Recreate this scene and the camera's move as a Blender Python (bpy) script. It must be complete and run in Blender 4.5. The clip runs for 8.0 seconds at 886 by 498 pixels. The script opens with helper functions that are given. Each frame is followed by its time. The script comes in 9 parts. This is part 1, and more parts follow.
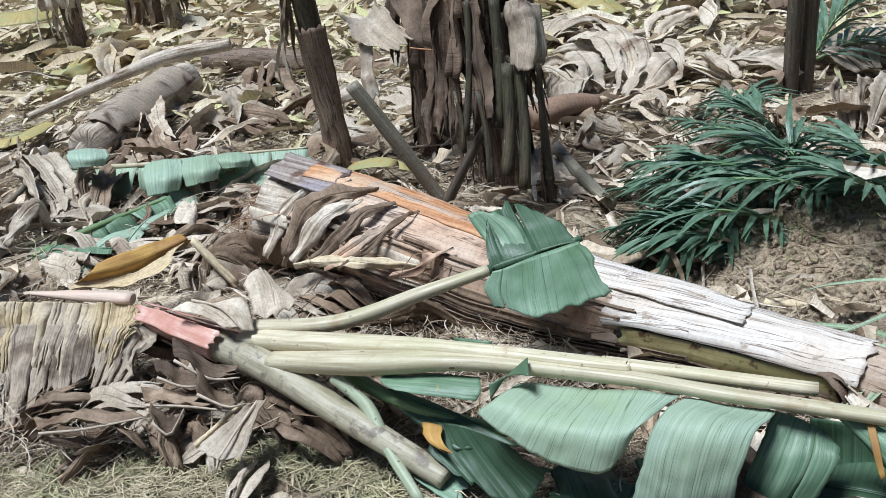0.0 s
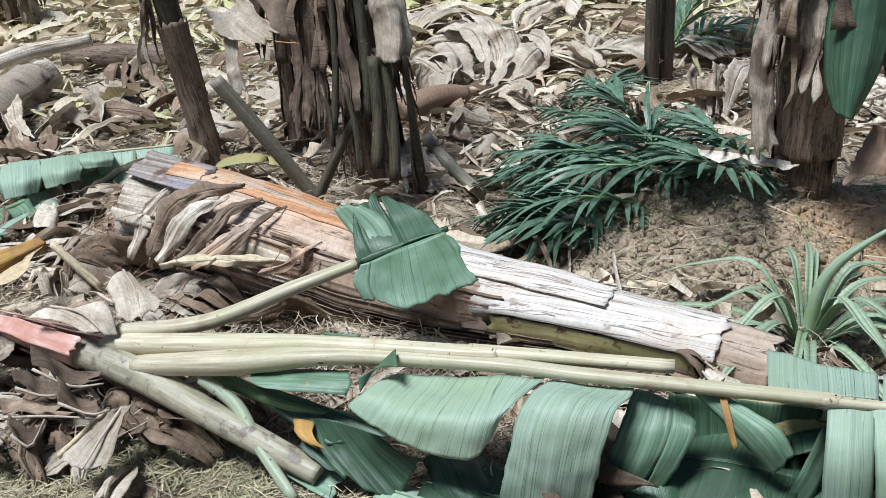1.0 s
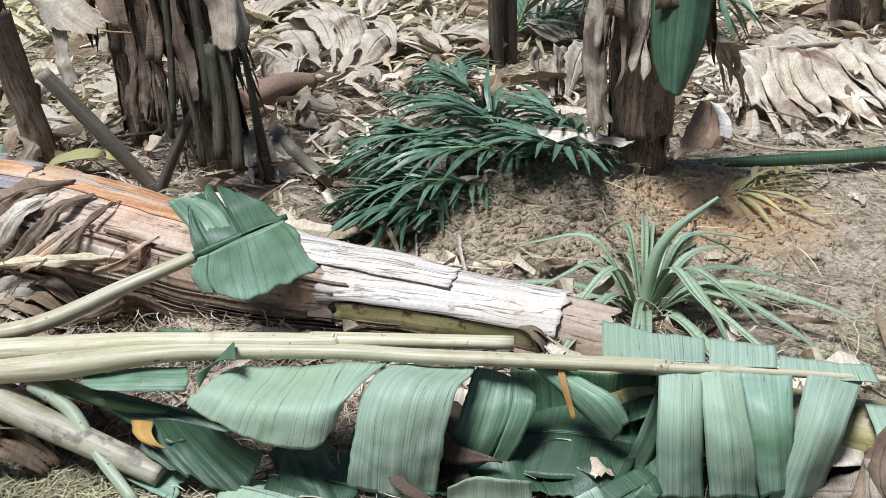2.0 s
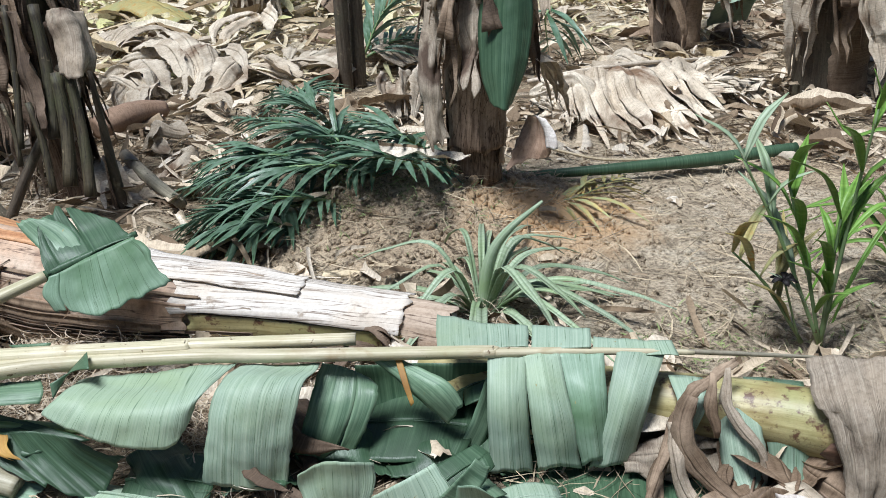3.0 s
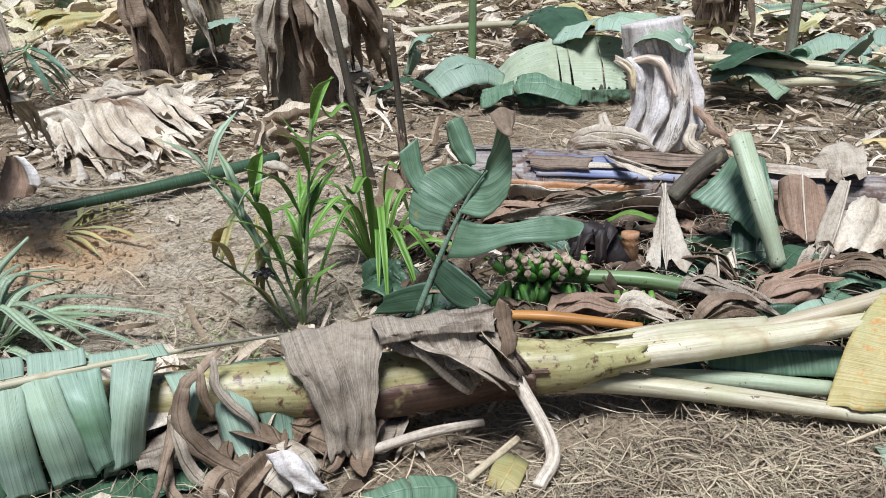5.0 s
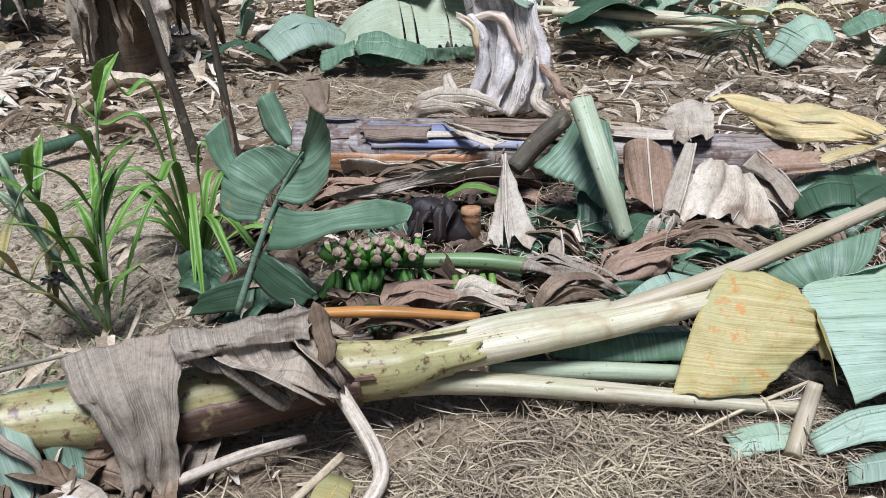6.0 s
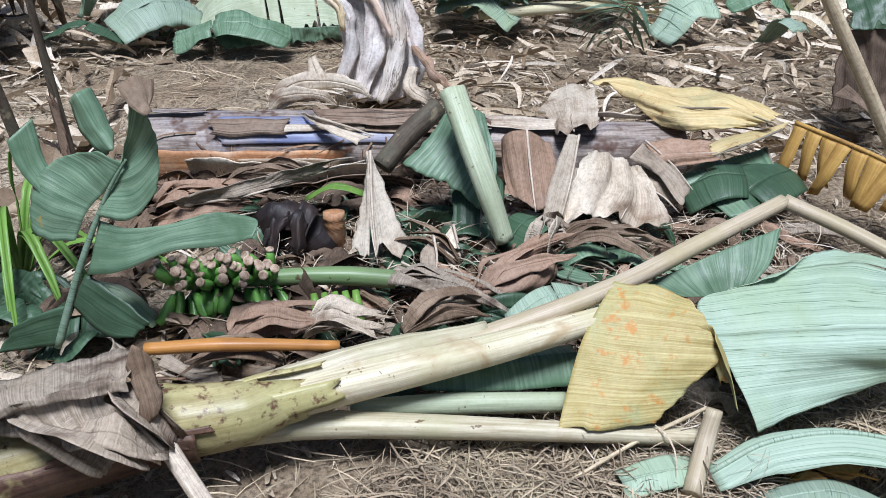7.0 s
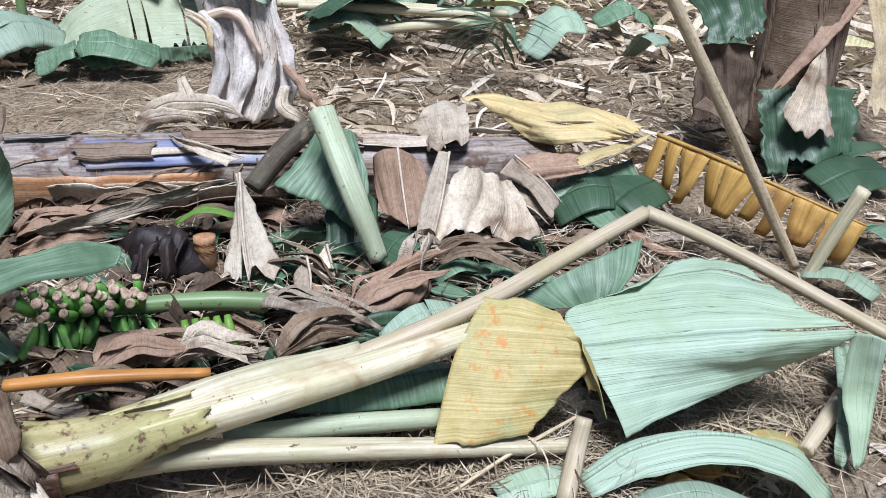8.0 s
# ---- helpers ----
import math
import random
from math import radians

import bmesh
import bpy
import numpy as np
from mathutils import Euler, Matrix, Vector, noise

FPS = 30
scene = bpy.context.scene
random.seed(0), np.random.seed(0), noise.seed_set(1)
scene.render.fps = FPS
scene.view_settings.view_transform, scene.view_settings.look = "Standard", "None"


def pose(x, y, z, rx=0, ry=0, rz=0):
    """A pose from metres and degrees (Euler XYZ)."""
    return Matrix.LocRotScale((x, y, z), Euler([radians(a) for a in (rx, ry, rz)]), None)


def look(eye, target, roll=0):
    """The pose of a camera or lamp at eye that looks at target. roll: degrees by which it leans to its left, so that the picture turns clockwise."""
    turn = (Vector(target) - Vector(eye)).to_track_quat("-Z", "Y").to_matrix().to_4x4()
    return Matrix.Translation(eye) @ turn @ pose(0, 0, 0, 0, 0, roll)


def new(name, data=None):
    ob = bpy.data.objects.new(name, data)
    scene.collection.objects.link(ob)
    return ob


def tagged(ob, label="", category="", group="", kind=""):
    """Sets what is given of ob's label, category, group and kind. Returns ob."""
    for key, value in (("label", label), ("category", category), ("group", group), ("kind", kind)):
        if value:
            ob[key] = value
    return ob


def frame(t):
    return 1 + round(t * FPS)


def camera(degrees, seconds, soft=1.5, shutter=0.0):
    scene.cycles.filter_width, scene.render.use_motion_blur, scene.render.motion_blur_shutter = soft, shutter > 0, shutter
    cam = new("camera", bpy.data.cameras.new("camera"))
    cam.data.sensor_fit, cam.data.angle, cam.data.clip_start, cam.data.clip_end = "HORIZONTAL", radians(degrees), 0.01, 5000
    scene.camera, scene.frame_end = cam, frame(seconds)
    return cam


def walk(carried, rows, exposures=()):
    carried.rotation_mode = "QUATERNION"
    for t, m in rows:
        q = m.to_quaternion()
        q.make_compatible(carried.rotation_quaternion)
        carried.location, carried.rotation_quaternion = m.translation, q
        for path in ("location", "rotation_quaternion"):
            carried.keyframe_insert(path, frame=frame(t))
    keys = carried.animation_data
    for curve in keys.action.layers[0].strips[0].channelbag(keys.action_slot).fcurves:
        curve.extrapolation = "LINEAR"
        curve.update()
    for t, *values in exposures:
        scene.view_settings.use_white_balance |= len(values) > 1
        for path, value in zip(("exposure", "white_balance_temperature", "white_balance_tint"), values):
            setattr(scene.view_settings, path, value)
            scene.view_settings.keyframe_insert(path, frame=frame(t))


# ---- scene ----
cam = camera(48.0, 8.0, soft=0.8)
PATH = [
    (0, (0.000, 0.000, 1.374), (0.000, 1.823, 0.552), -5.69),
    (0.5, (0.021, -0.001, 1.373), (0.111, 1.811, 0.531), -5.58),
    (1, (0.043, -0.009, 1.373), (0.269, 1.785, 0.518), -4.73),
    (1.5, (0.072, -0.014, 1.368), (0.421, 1.757, 0.506), -4.29),
    (2, (0.107, -0.015, 1.353), (0.585, 1.710, 0.462), -3.71),
    (2.2, (0.101, -0.016, 1.348), (0.656, 1.687, 0.459), -3.08),
    (3.5, (0.118, -0.380, 1.416), (0.954, 1.234, 0.582), -2.77),
    (4, (0.086, -0.483, 1.449), (1.113, 1.019, 0.620), -2.14),
    (4.5, (0.108, -0.496, 1.448), (1.356, 0.832, 0.623), -1.02),
    (5, (0.096, -0.518, 1.461), (1.521, 0.609, 0.624), -0.14),
    (5.2, (0.092, -0.517, 1.455), (1.571, 0.538, 0.619), 0.55),
    (6.3, (0.622, -0.424, 1.414), (2.160, 0.424, 0.458), 0.70),
    (6.5, (0.722, -0.385, 1.375), (2.279, 0.416, 0.407), 1.23),
    (7, (0.734, -0.397, 1.376), (2.335, 0.310, 0.407), 1.97),
    (7.5, (0.741, -0.423, 1.387), (2.393, 0.169, 0.428), 2.55),
    (8, (0.749, -0.436, 1.394), (2.442, 0.071, 0.457), 3.40),
]
walk(cam, [(t, look(eye, target, roll)) for t, eye, target, roll in PATH], [(0, 0.17, 5560, 8), (2.2, 0.22, 5720, 9), (4.0, 0.25, 5820, 8), (6.3, 0.15, 5540, 13), (8, 0.28, 5580, 13)])

# ---- light: bright hazy daylight under an open plantation ----
world = bpy.data.worlds.new("sky")
scene.world = world
world.use_nodes = True
wn = world.node_tree.nodes
sky = wn.new("ShaderNodeTexSky")
sky.sky_type, sky.sun_disc = "NISHITA", False
sky.sun_elevation, sky.sun_rotation = radians(70), radians(251)
sky.air_density, sky.dust_density, sky.ozone_density = 1.0, 1.5, 1.5
world.node_tree.links.new(sky.outputs[0], wn["Background"].inputs[0])
wn["Background"].inputs[1].default_value = 0.042
sun = new("sun", bpy.data.lights.new("sun", "SUN"))
sun.data.energy, sun.data.angle, sun.data.color = 4.75, radians(18), (1.0, 0.98, 0.95)
sun.matrix_world = look((-2.0, -0.7, 6.0), (0, 0, 0))

# ---- materials ----


def node_mat(name):
    m = bpy.data.materials.new(name)
    m.use_nodes = True
    nt = m.node_tree
    return m, nt, nt.nodes["Principled BSDF"]


def noise_node(nt, vec, scale, detail=5.0, rough=0.6, dist=0.0):
    n = nt.nodes.new("ShaderNodeTexNoise")
    n.inputs["Scale"].default_value, n.inputs["Detail"].default_value = scale, detail
    n.inputs["Roughness"].default_value, n.inputs["Distortion"].default_value = rough, dist
    if vec:
        nt.links.new(vec, n.inputs["Vector"])
    return n.outputs["Fac"]


def ramp(nt, fac, stops):
    r = nt.nodes.new("ShaderNodeValToRGB")
    while len(r.color_ramp.elements) < len(stops):
        r.color_ramp.elements.new(0.5)
    for e, (p, c) in zip(r.color_ramp.elements, stops):
        e.position, e.color = p, (*c, 1) if len(c) == 3 else c
    nt.links.new(fac, r.inputs[0])
    return r.outputs[0]


def mix(nt, fac, a, b, mode="MIX"):
    n = nt.nodes.new("ShaderNodeMix")
    n.data_type, n.blend_type = "RGBA", mode
    for sock, v in ((n.inputs[0], fac), (n.inputs[6], a), (n.inputs[7], b)):
        if isinstance(v, (int, float)):
            sock.default_value = v
        elif isinstance(v, tuple):
            sock.default_value = (*v, 1)
        else:
            nt.links.new(v, sock)
    return n.outputs[2]


def organic(name, c1, c2, c3, fib=(4, 90), fibre=(0.35, 0.65), blotch=5.0, spread=(0.45, 0.7), rough=0.6, bump=0.4, depth=0.004,
            spots=None, spot_size=30, spot_at=(0.66, 0.7), island=0.0, extra=None, thin=0.0, kinds=None, grit=0.9, crack=None):
    """Fibrous plant tissue: streaks across or along the piece, blotches, specks."""
    m, nt, bsdf = node_mat(name)
    tc = nt.nodes.new("ShaderNodeTexCoord")
    mp = nt.nodes.new("ShaderNodeMapping")
    mp.inputs["Scale"].default_value = (fib[0], fib[1], 1)
    nt.links.new(tc.outputs["UV"], mp.inputs[0])
    fine = noise_node(nt, mp.outputs[0], 1.0, 6, 0.65)
    broad = noise_node(nt, tc.outputs["Object"], blotch, 5, 0.6, 0.4)
    col = ramp(nt, fine, [(fibre[0], c1), (fibre[1], c2)])
    col = mix(nt, ramp(nt, broad, [(spread[0], (0, 0, 0)), (spread[1], (1, 1, 1))]), col, c3)
    if extra:
        wide = noise_node(nt, tc.outputs["Object"], extra[1], 4, 0.55, 0.8)
        col = mix(nt, ramp(nt, wide, [(extra[2], (0, 0, 0)), (extra[3], (1, 1, 1))]), col, extra[0])
    if spots:
        sp = noise_node(nt, tc.outputs["Object"], spot_size, 3, 0.7)
        col = mix(nt, ramp(nt, sp, [(spot_at[0], (0, 0, 0)), (spot_at[1], (1, 1, 1))]), col, spots)
    speck = noise_node(nt, tc.outputs["Object"], 85, 4, 0.75)
    col = mix(nt, grit, col, ramp(nt, speck, [(0.30, (0.62, 0.60, 0.57)), (0.55, (1, 1, 1))]), "MULTIPLY")
    if crack:
        mc = nt.nodes.new("ShaderNodeMapping")
        mc.inputs["Scale"].default_value = (crack[0], crack[1], 1)
        nt.links.new(tc.outputs["UV"], mc.inputs[0])
        split = noise_node(nt, mc.outputs[0], 1.0, 3, 0.6, 0.6)
        h = crack[3]
        col = mix(nt, ramp(nt, split, [(0.5 - h, (0, 0, 0)), (0.5, (1, 1, 1)), (0.5 + h, (0, 0, 0))]), col, crack[2])
    info = nt.nodes.new("ShaderNodeObjectInfo")
    rnd = info.outputs["Random"]
    if island:
        geo = nt.nodes.new("ShaderNodeNewGeometry")
        rnd = geo.outputs["Random Per Island"]
    if kinds:
        geo = nt.nodes.new("ShaderNodeNewGeometry")
        col = mix(nt, 1.0, col, ramp(nt, geo.outputs["Random Per Island"], kinds), "MULTIPLY")
    hsv = nt.nodes.new("ShaderNodeHueSaturation")
    mr = nt.nodes.new("ShaderNodeMapRange")
    mr.inputs[3].default_value, mr.inputs[4].default_value = 1 - (island or 0.15), 1 + (island or 0.15)
    nt.links.new(rnd, mr.inputs[0])
    nt.links.new(mr.outputs[0], hsv.inputs["Value"])
    nt.links.new(col, hsv.inputs["Color"])
    nt.links.new(hsv.outputs[0], bsdf.inputs["Base Color"])
    bsdf.inputs["Roughness"].default_value = rough
    bsdf.inputs["Specular IOR Level"].default_value = 0.35
    b = nt.nodes.new("ShaderNodeBump")
    b.inputs["Strength"].default_value, b.inputs["Distance"].default_value = bump, depth
    nt.links.new(fine, b.inputs["Height"])
    nt.links.new(b.outputs[0], bsdf.inputs["Normal"])
    if thin:
        tr = nt.nodes.new("ShaderNodeBsdfTranslucent")
        nt.links.new(hsv.outputs[0], tr.inputs[0])
        ms = nt.nodes.new("ShaderNodeMixShader")
        ms.inputs[0].default_value = thin
        out = nt.nodes["Material Output"]
        nt.links.new(bsdf.outputs[0], ms.inputs[1])
        nt.links.new(tr.outputs[0], ms.inputs[2])
        nt.links.new(ms.outputs[0], out.inputs[0])
    return m


LEAF = organic("leaf_pale", grit=0.15, c1=(0.21, 0.305, 0.22), c2=(0.455, 0.55, 0.42), c3=(0.32, 0.41, 0.25), fib=(190, 0.9), fibre=(0.28, 0.68), crack=(55, 0.7, (0.10, 0.16, 0.09), 0.010), blotch=3, rough=0.5, bump=0.5, depth=0.003,
               spots=(0.30, 0.27, 0.12), spot_size=45, spot_at=(0.70, 0.74), thin=0.12)
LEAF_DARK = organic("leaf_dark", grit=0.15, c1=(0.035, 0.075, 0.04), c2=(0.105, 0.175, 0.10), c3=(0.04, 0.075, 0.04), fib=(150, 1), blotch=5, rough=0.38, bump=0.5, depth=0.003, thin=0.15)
LEAF_MID = organic("leaf_mid", grit=0.15, c1=(0.18, 0.27, 0.185), c2=(0.32, 0.43, 0.32), c3=(0.13, 0.22, 0.12), fib=(170, 1), fibre=(0.33, 0.66), crack=(50, 0.7, (0.07, 0.12, 0.06), 0.012), blotch=4, rough=0.42, bump=0.35, depth=0.002,
                   spots=(0.34, 0.27, 0.09), spot_size=20, spot_at=(0.72, 0.78), thin=0.12)
LEAF_GREEN = organic("leaf_fresh", grit=0.15, c1=(0.10, 0.175, 0.105), c2=(0.22, 0.32, 0.205), c3=(0.085, 0.15, 0.08), fib=(110, 3), fibre=(0.38, 0.58), blotch=5, rough=0.4, bump=0.5, depth=0.003,
                     spots=(0.32, 0.25, 0.07), spot_size=22, spot_at=(0.68, 0.74), thin=0.12)
LEAF_YELLOW = organic("leaf_yellow", grit=0.35, c1=(0.37, 0.28, 0.09), c2=(0.58, 0.50, 0.22), c3=(0.36, 0.40, 0.20), fib=(210, 2), blotch=6, rough=0.5, bump=0.5, depth=0.003,
                      spots=(0.52, 0.26, 0.06), spot_size=26, spot_at=(0.58, 0.68), thin=0.15)
LEAF_OCHRE = organic("leaf_ochre", grit=0.35, c1=(0.46, 0.34, 0.14), c2=(0.70, 0.57, 0.30), c3=(0.44, 0.40, 0.20), fib=(110, 3), blotch=6, rough=0.55, bump=0.5, depth=0.003,
                     spots=(0.40, 0.22, 0.08), spot_size=22, spot_at=(0.60, 0.70), thin=0.15)
LEAF_ORANGE = organic("leaf_orange", grit=0.35, c1=(0.45, 0.25, 0.06), c2=(0.62, 0.40, 0.11), c3=(0.30, 0.15, 0.05), fib=(90, 4), blotch=6, rough=0.6, bump=0.5, thin=0.15)
DRY = organic("dry_leaf", (0.23, 0.165, 0.105), (0.68, 0.575, 0.435), (0.74, 0.65, 0.515), fib=(260, 3), fibre=(0.18, 0.72), spread=(0.40, 0.62), blotch=5, rough=0.75, bump=0.8, depth=0.006,
              extra=((0.20, 0.125, 0.075), 4.0, 0.56, 0.70), thin=0.1)
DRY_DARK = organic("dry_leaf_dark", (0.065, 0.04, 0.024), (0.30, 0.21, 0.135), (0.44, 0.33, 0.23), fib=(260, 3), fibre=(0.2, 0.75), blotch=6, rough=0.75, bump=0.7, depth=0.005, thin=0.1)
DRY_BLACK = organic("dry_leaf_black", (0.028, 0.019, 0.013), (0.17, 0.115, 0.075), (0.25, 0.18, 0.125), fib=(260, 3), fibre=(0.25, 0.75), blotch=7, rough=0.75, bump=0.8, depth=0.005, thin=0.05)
DRY_RED = organic("dry_leaf_russet", (0.20, 0.12, 0.075), (0.46, 0.31, 0.21), (0.36, 0.25, 0.18), fib=(240, 3), fibre=(0.2, 0.75), blotch=6, rough=0.7, bump=0.7, thin=0.1)
DRY_GREY = organic("dry_leaf_grey", (0.13, 0.09, 0.06), (0.66, 0.565, 0.44), (0.46, 0.37, 0.27), fib=(240, 3), fibre=(0.2, 0.75), blotch=7, rough=0.75, bump=0.9, depth=0.006,
                   extra=((0.12, 0.08, 0.055), 5.0, 0.56, 0.68), thin=0.08)
STICK_DRY = organic("stick_dry", (0.22, 0.17, 0.12), (0.66, 0.57, 0.45), (0.50, 0.42, 0.33), fib=(7, 130), fibre=(0.34, 0.6), blotch=6, rough=0.75, bump=0.6)
STICK_TAN = organic("stick_tan", (0.36, 0.27, 0.15), (0.72, 0.61, 0.42), (0.56, 0.46, 0.31), fib=(7, 130), fibre=(0.34, 0.6), blotch=6, rough=0.7, bump=0.5)
DRY_TAN = organic("dry_leaf_tan", (0.46, 0.33, 0.16), (0.74, 0.62, 0.40), (0.58, 0.50, 0.40), fib=(240, 3), fibre=(0.2, 0.75), blotch=5, rough=0.7, bump=0.7, depth=0.005, thin=0.1)
PETIOLE = organic("petiole", grit=0.2, c1=(0.32, 0.27, 0.155), c2=(0.62, 0.56, 0.40), c3=(0.46, 0.43, 0.26), fib=(5, 130), fibre=(0.30, 0.58), extra=((0.40, 0.31, 0.18), 8.0, 0.58, 0.72), blotch=6, rough=0.45, bump=0.25, depth=0.002,
                  spots=(0.16, 0.11, 0.06), spot_size=38, spot_at=(0.66, 0.71))
PETIOLE_TAN = organic("petiole_tan", grit=0.15, c1=(0.40, 0.32, 0.20), c2=(0.62, 0.53, 0.39), c3=(0.45, 0.38, 0.22), fib=(4, 160), blotch=6, rough=0.5, bump=0.3, depth=0.002,
                      spots=(0.25, 0.15, 0.08), spot_size=35, spot_at=(0.66, 0.72))
PETIOLE_ORANGE = organic("petiole_orange", grit=0.15, c1=(0.33, 0.14, 0.03), c2=(0.48, 0.24, 0.07), c3=(0.25, 0.11, 0.03), fib=(4, 160), rough=0.4, bump=0.2, depth=0.002)
STALK_GREEN = organic("stalk_green", grit=0.15, c1=(0.13, 0.21, 0.08), c2=(0.24, 0.33, 0.15), c3=(0.16, 0.21, 0.10), fib=(4, 120), rough=0.4, bump=0.2, depth=0.002,
                      spots=(0.10, 0.08, 0.04), spot_size=40)
PALE_GREEN = organic("stalk_pale_green", (0.30, 0.36, 0.22), (0.54, 0.58, 0.42), (0.40, 0.44, 0.28), fib=(4, 140), rough=0.5, bump=0.3, grit=0.3,
                     spots=(0.16, 0.13, 0.08), spot_size=30)
STALK_DULL = organic("stalk_dull", (0.16, 0.145, 0.10), (0.34, 0.31, 0.235), (0.23, 0.18, 0.13), fib=(4, 120), rough=0.55, bump=0.4,
                     spots=(0.07, 0.05, 0.03), spot_size=25)
TRUNK_DRY = organic("trunk_dry", (0.16, 0.10, 0.06), (0.66, 0.57, 0.44), (0.72, 0.65, 0.54), fib=(5, 70), fibre=(0.38, 0.6), blotch=4, rough=0.75, bump=0.8, depth=0.008,
                    extra=((0.15, 0.09, 0.055), 3.5, 0.60, 0.72))
TRUNK_PAPER = organic("trunk_paper", (0.30, 0.21, 0.14), (0.66, 0.53, 0.41), (0.60, 0.38, 0.24), fib=(3, 45), fibre=(0.25, 0.72), blotch=5, rough=0.7, bump=0.4, depth=0.004,
                      extra=((0.17, 0.10, 0.065), 5.0, 0.56, 0.70), crack=(4, 26, (0.10, 0.06, 0.04), 0.016), grit=0.8)
BLEACHED = organic("bleached_sheath", (0.48, 0.41, 0.33), (0.80, 0.75, 0.68), (0.62, 0.53, 0.43), fib=(4, 60), fibre=(0.28, 0.66), blotch=7, rough=0.65, bump=0.5, depth=0.004,
                   crack=(5, 34, (0.16, 0.115, 0.08), 0.020), spots=(0.40, 0.33, 0.26), spot_size=18, spot_at=(0.64, 0.70), grit=0.5, thin=0.05)
TRUNK_WHITE = organic("trunk_white", (0.28, 0.22, 0.17), (0.66, 0.60, 0.53), (0.48, 0.39, 0.31), fib=(5, 80), fibre=(0.38, 0.58), blotch=7, rough=0.7, bump=0.6, depth=0.005,
                      spots=(0.20, 0.14, 0.09), spot_size=16, spot_at=(0.62, 0.68))
PAPER = organic("papery_sheath", (0.50, 0.43, 0.37), (0.84, 0.79, 0.74), (0.70, 0.61, 0.55), fib=(5, 60), fibre=(0.3, 0.62), blotch=7, rough=0.7, bump=0.6, spots=(0.30, 0.23, 0.18), spot_size=22, spot_at=(0.62, 0.70), thin=0.1)
TRUNK_YELLOW = organic("trunk_yellow", grit=0.35, c1=(0.28, 0.23, 0.09), c2=(0.56, 0.49, 0.25), c3=(0.34, 0.33, 0.14), fib=(5, 60), blotch=4, rough=0.4, bump=0.3, depth=0.004,
                       spots=(0.13, 0.07, 0.04), spot_size=32, spot_at=(0.55, 0.66), extra=((0.26, 0.18, 0.07), 6.0, 0.50, 0.75))
TRUNK_PURPLE = organic("trunk_purple", (0.13, 0.095, 0.075), (0.42, 0.36, 0.31), (0.24, 0.22, 0.25), fib=(5, 60), fibre=(0.38, 0.6), blotch=4, rough=0.5, bump=0.5,
                       spots=(0.12, 0.07, 0.05), spot_size=10, spot_at=(0.55, 0.64))
TRUNK_DARK = organic("trunk_dark", (0.045, 0.032, 0.022), (0.15, 0.12, 0.085), (0.09, 0.085, 0.055), fib=(5, 60), blotch=6, rough=0.65, bump=0.8, depth=0.008,
                     spots=(0.24, 0.20, 0.13), spot_size=14, spot_at=(0.62, 0.7))
STEM_OLIVE = organic("stem_olive", (0.03, 0.025, 0.014), (0.10, 0.08, 0.045), (0.06, 0.06, 0.028), fib=(5, 90), blotch=7, rough=0.6, bump=0.7, depth=0.006,
                     crack=(4, 30, (0.02, 0.015, 0.01), 0.03), spots=(0.26, 0.21, 0.13), spot_size=16, spot_at=(0.64, 0.70))
TRUNK_BROWN = organic("trunk_brown", (0.085, 0.052, 0.032), (0.30, 0.215, 0.15), (0.30, 0.225, 0.165), crack=(5, 40, (0.04, 0.025, 0.016), 0.03), fib=(5, 60), blotch=6, rough=0.7, bump=0.8, depth=0.008)
TRUNK_ROT = organic("trunk_rot", (0.045, 0.025, 0.02), (0.19, 0.11, 0.07), (0.11, 0.06, 0.04), fib=(8, 40), blotch=6, rough=0.5, bump=0.6, depth=0.006, spots=(0.42, 0.36, 0.16), spot_size=9, spot_at=(0.58, 0.68))
SHEATH_ORANGE = organic("sheath_orange", (0.32, 0.14, 0.06), (0.60, 0.34, 0.17), (0.62, 0.48, 0.34), fib=(5, 60), blotch=4, rough=0.6, bump=0.5)
SHEATH_BLUE = organic("sheath_blue", grit=0.35, c1=(0.08, 0.10, 0.22), c2=(0.25, 0.28, 0.41), c3=(0.32, 0.29, 0.28), fib=(5, 50), blotch=5, rough=0.4, bump=0.3)
STEM_MOTTLE = organic("stem_mottle", grit=0.35, c1=(0.25, 0.22, 0.14), c2=(0.50, 0.46, 0.34), c3=(0.38, 0.36, 0.22), fib=(6, 60), rough=0.5, bump=0.3, spots=(0.20, 0.17, 0.13), spot_size=28, spot_at=(0.55, 0.66))
PINK = organic("pink_flesh", grit=0.15, c1=(0.46, 0.24, 0.19), c2=(0.72, 0.53, 0.45), c3=(0.42, 0.19, 0.13), fib=(5, 50), blotch=7, rough=0.4, bump=0.3)
PINK_PALE = organic("pale_flesh", grit=0.2, c1=(0.52, 0.38, 0.27), c2=(0.76, 0.64, 0.52), c3=(0.66, 0.48, 0.38), fib=(5, 90), blotch=7, rough=0.5, bump=0.3)
FIBRE = organic("fibre", (0.17, 0.10, 0.06), (0.42, 0.28, 0.17), (0.30, 0.20, 0.13), rough=0.8, island=0.45)
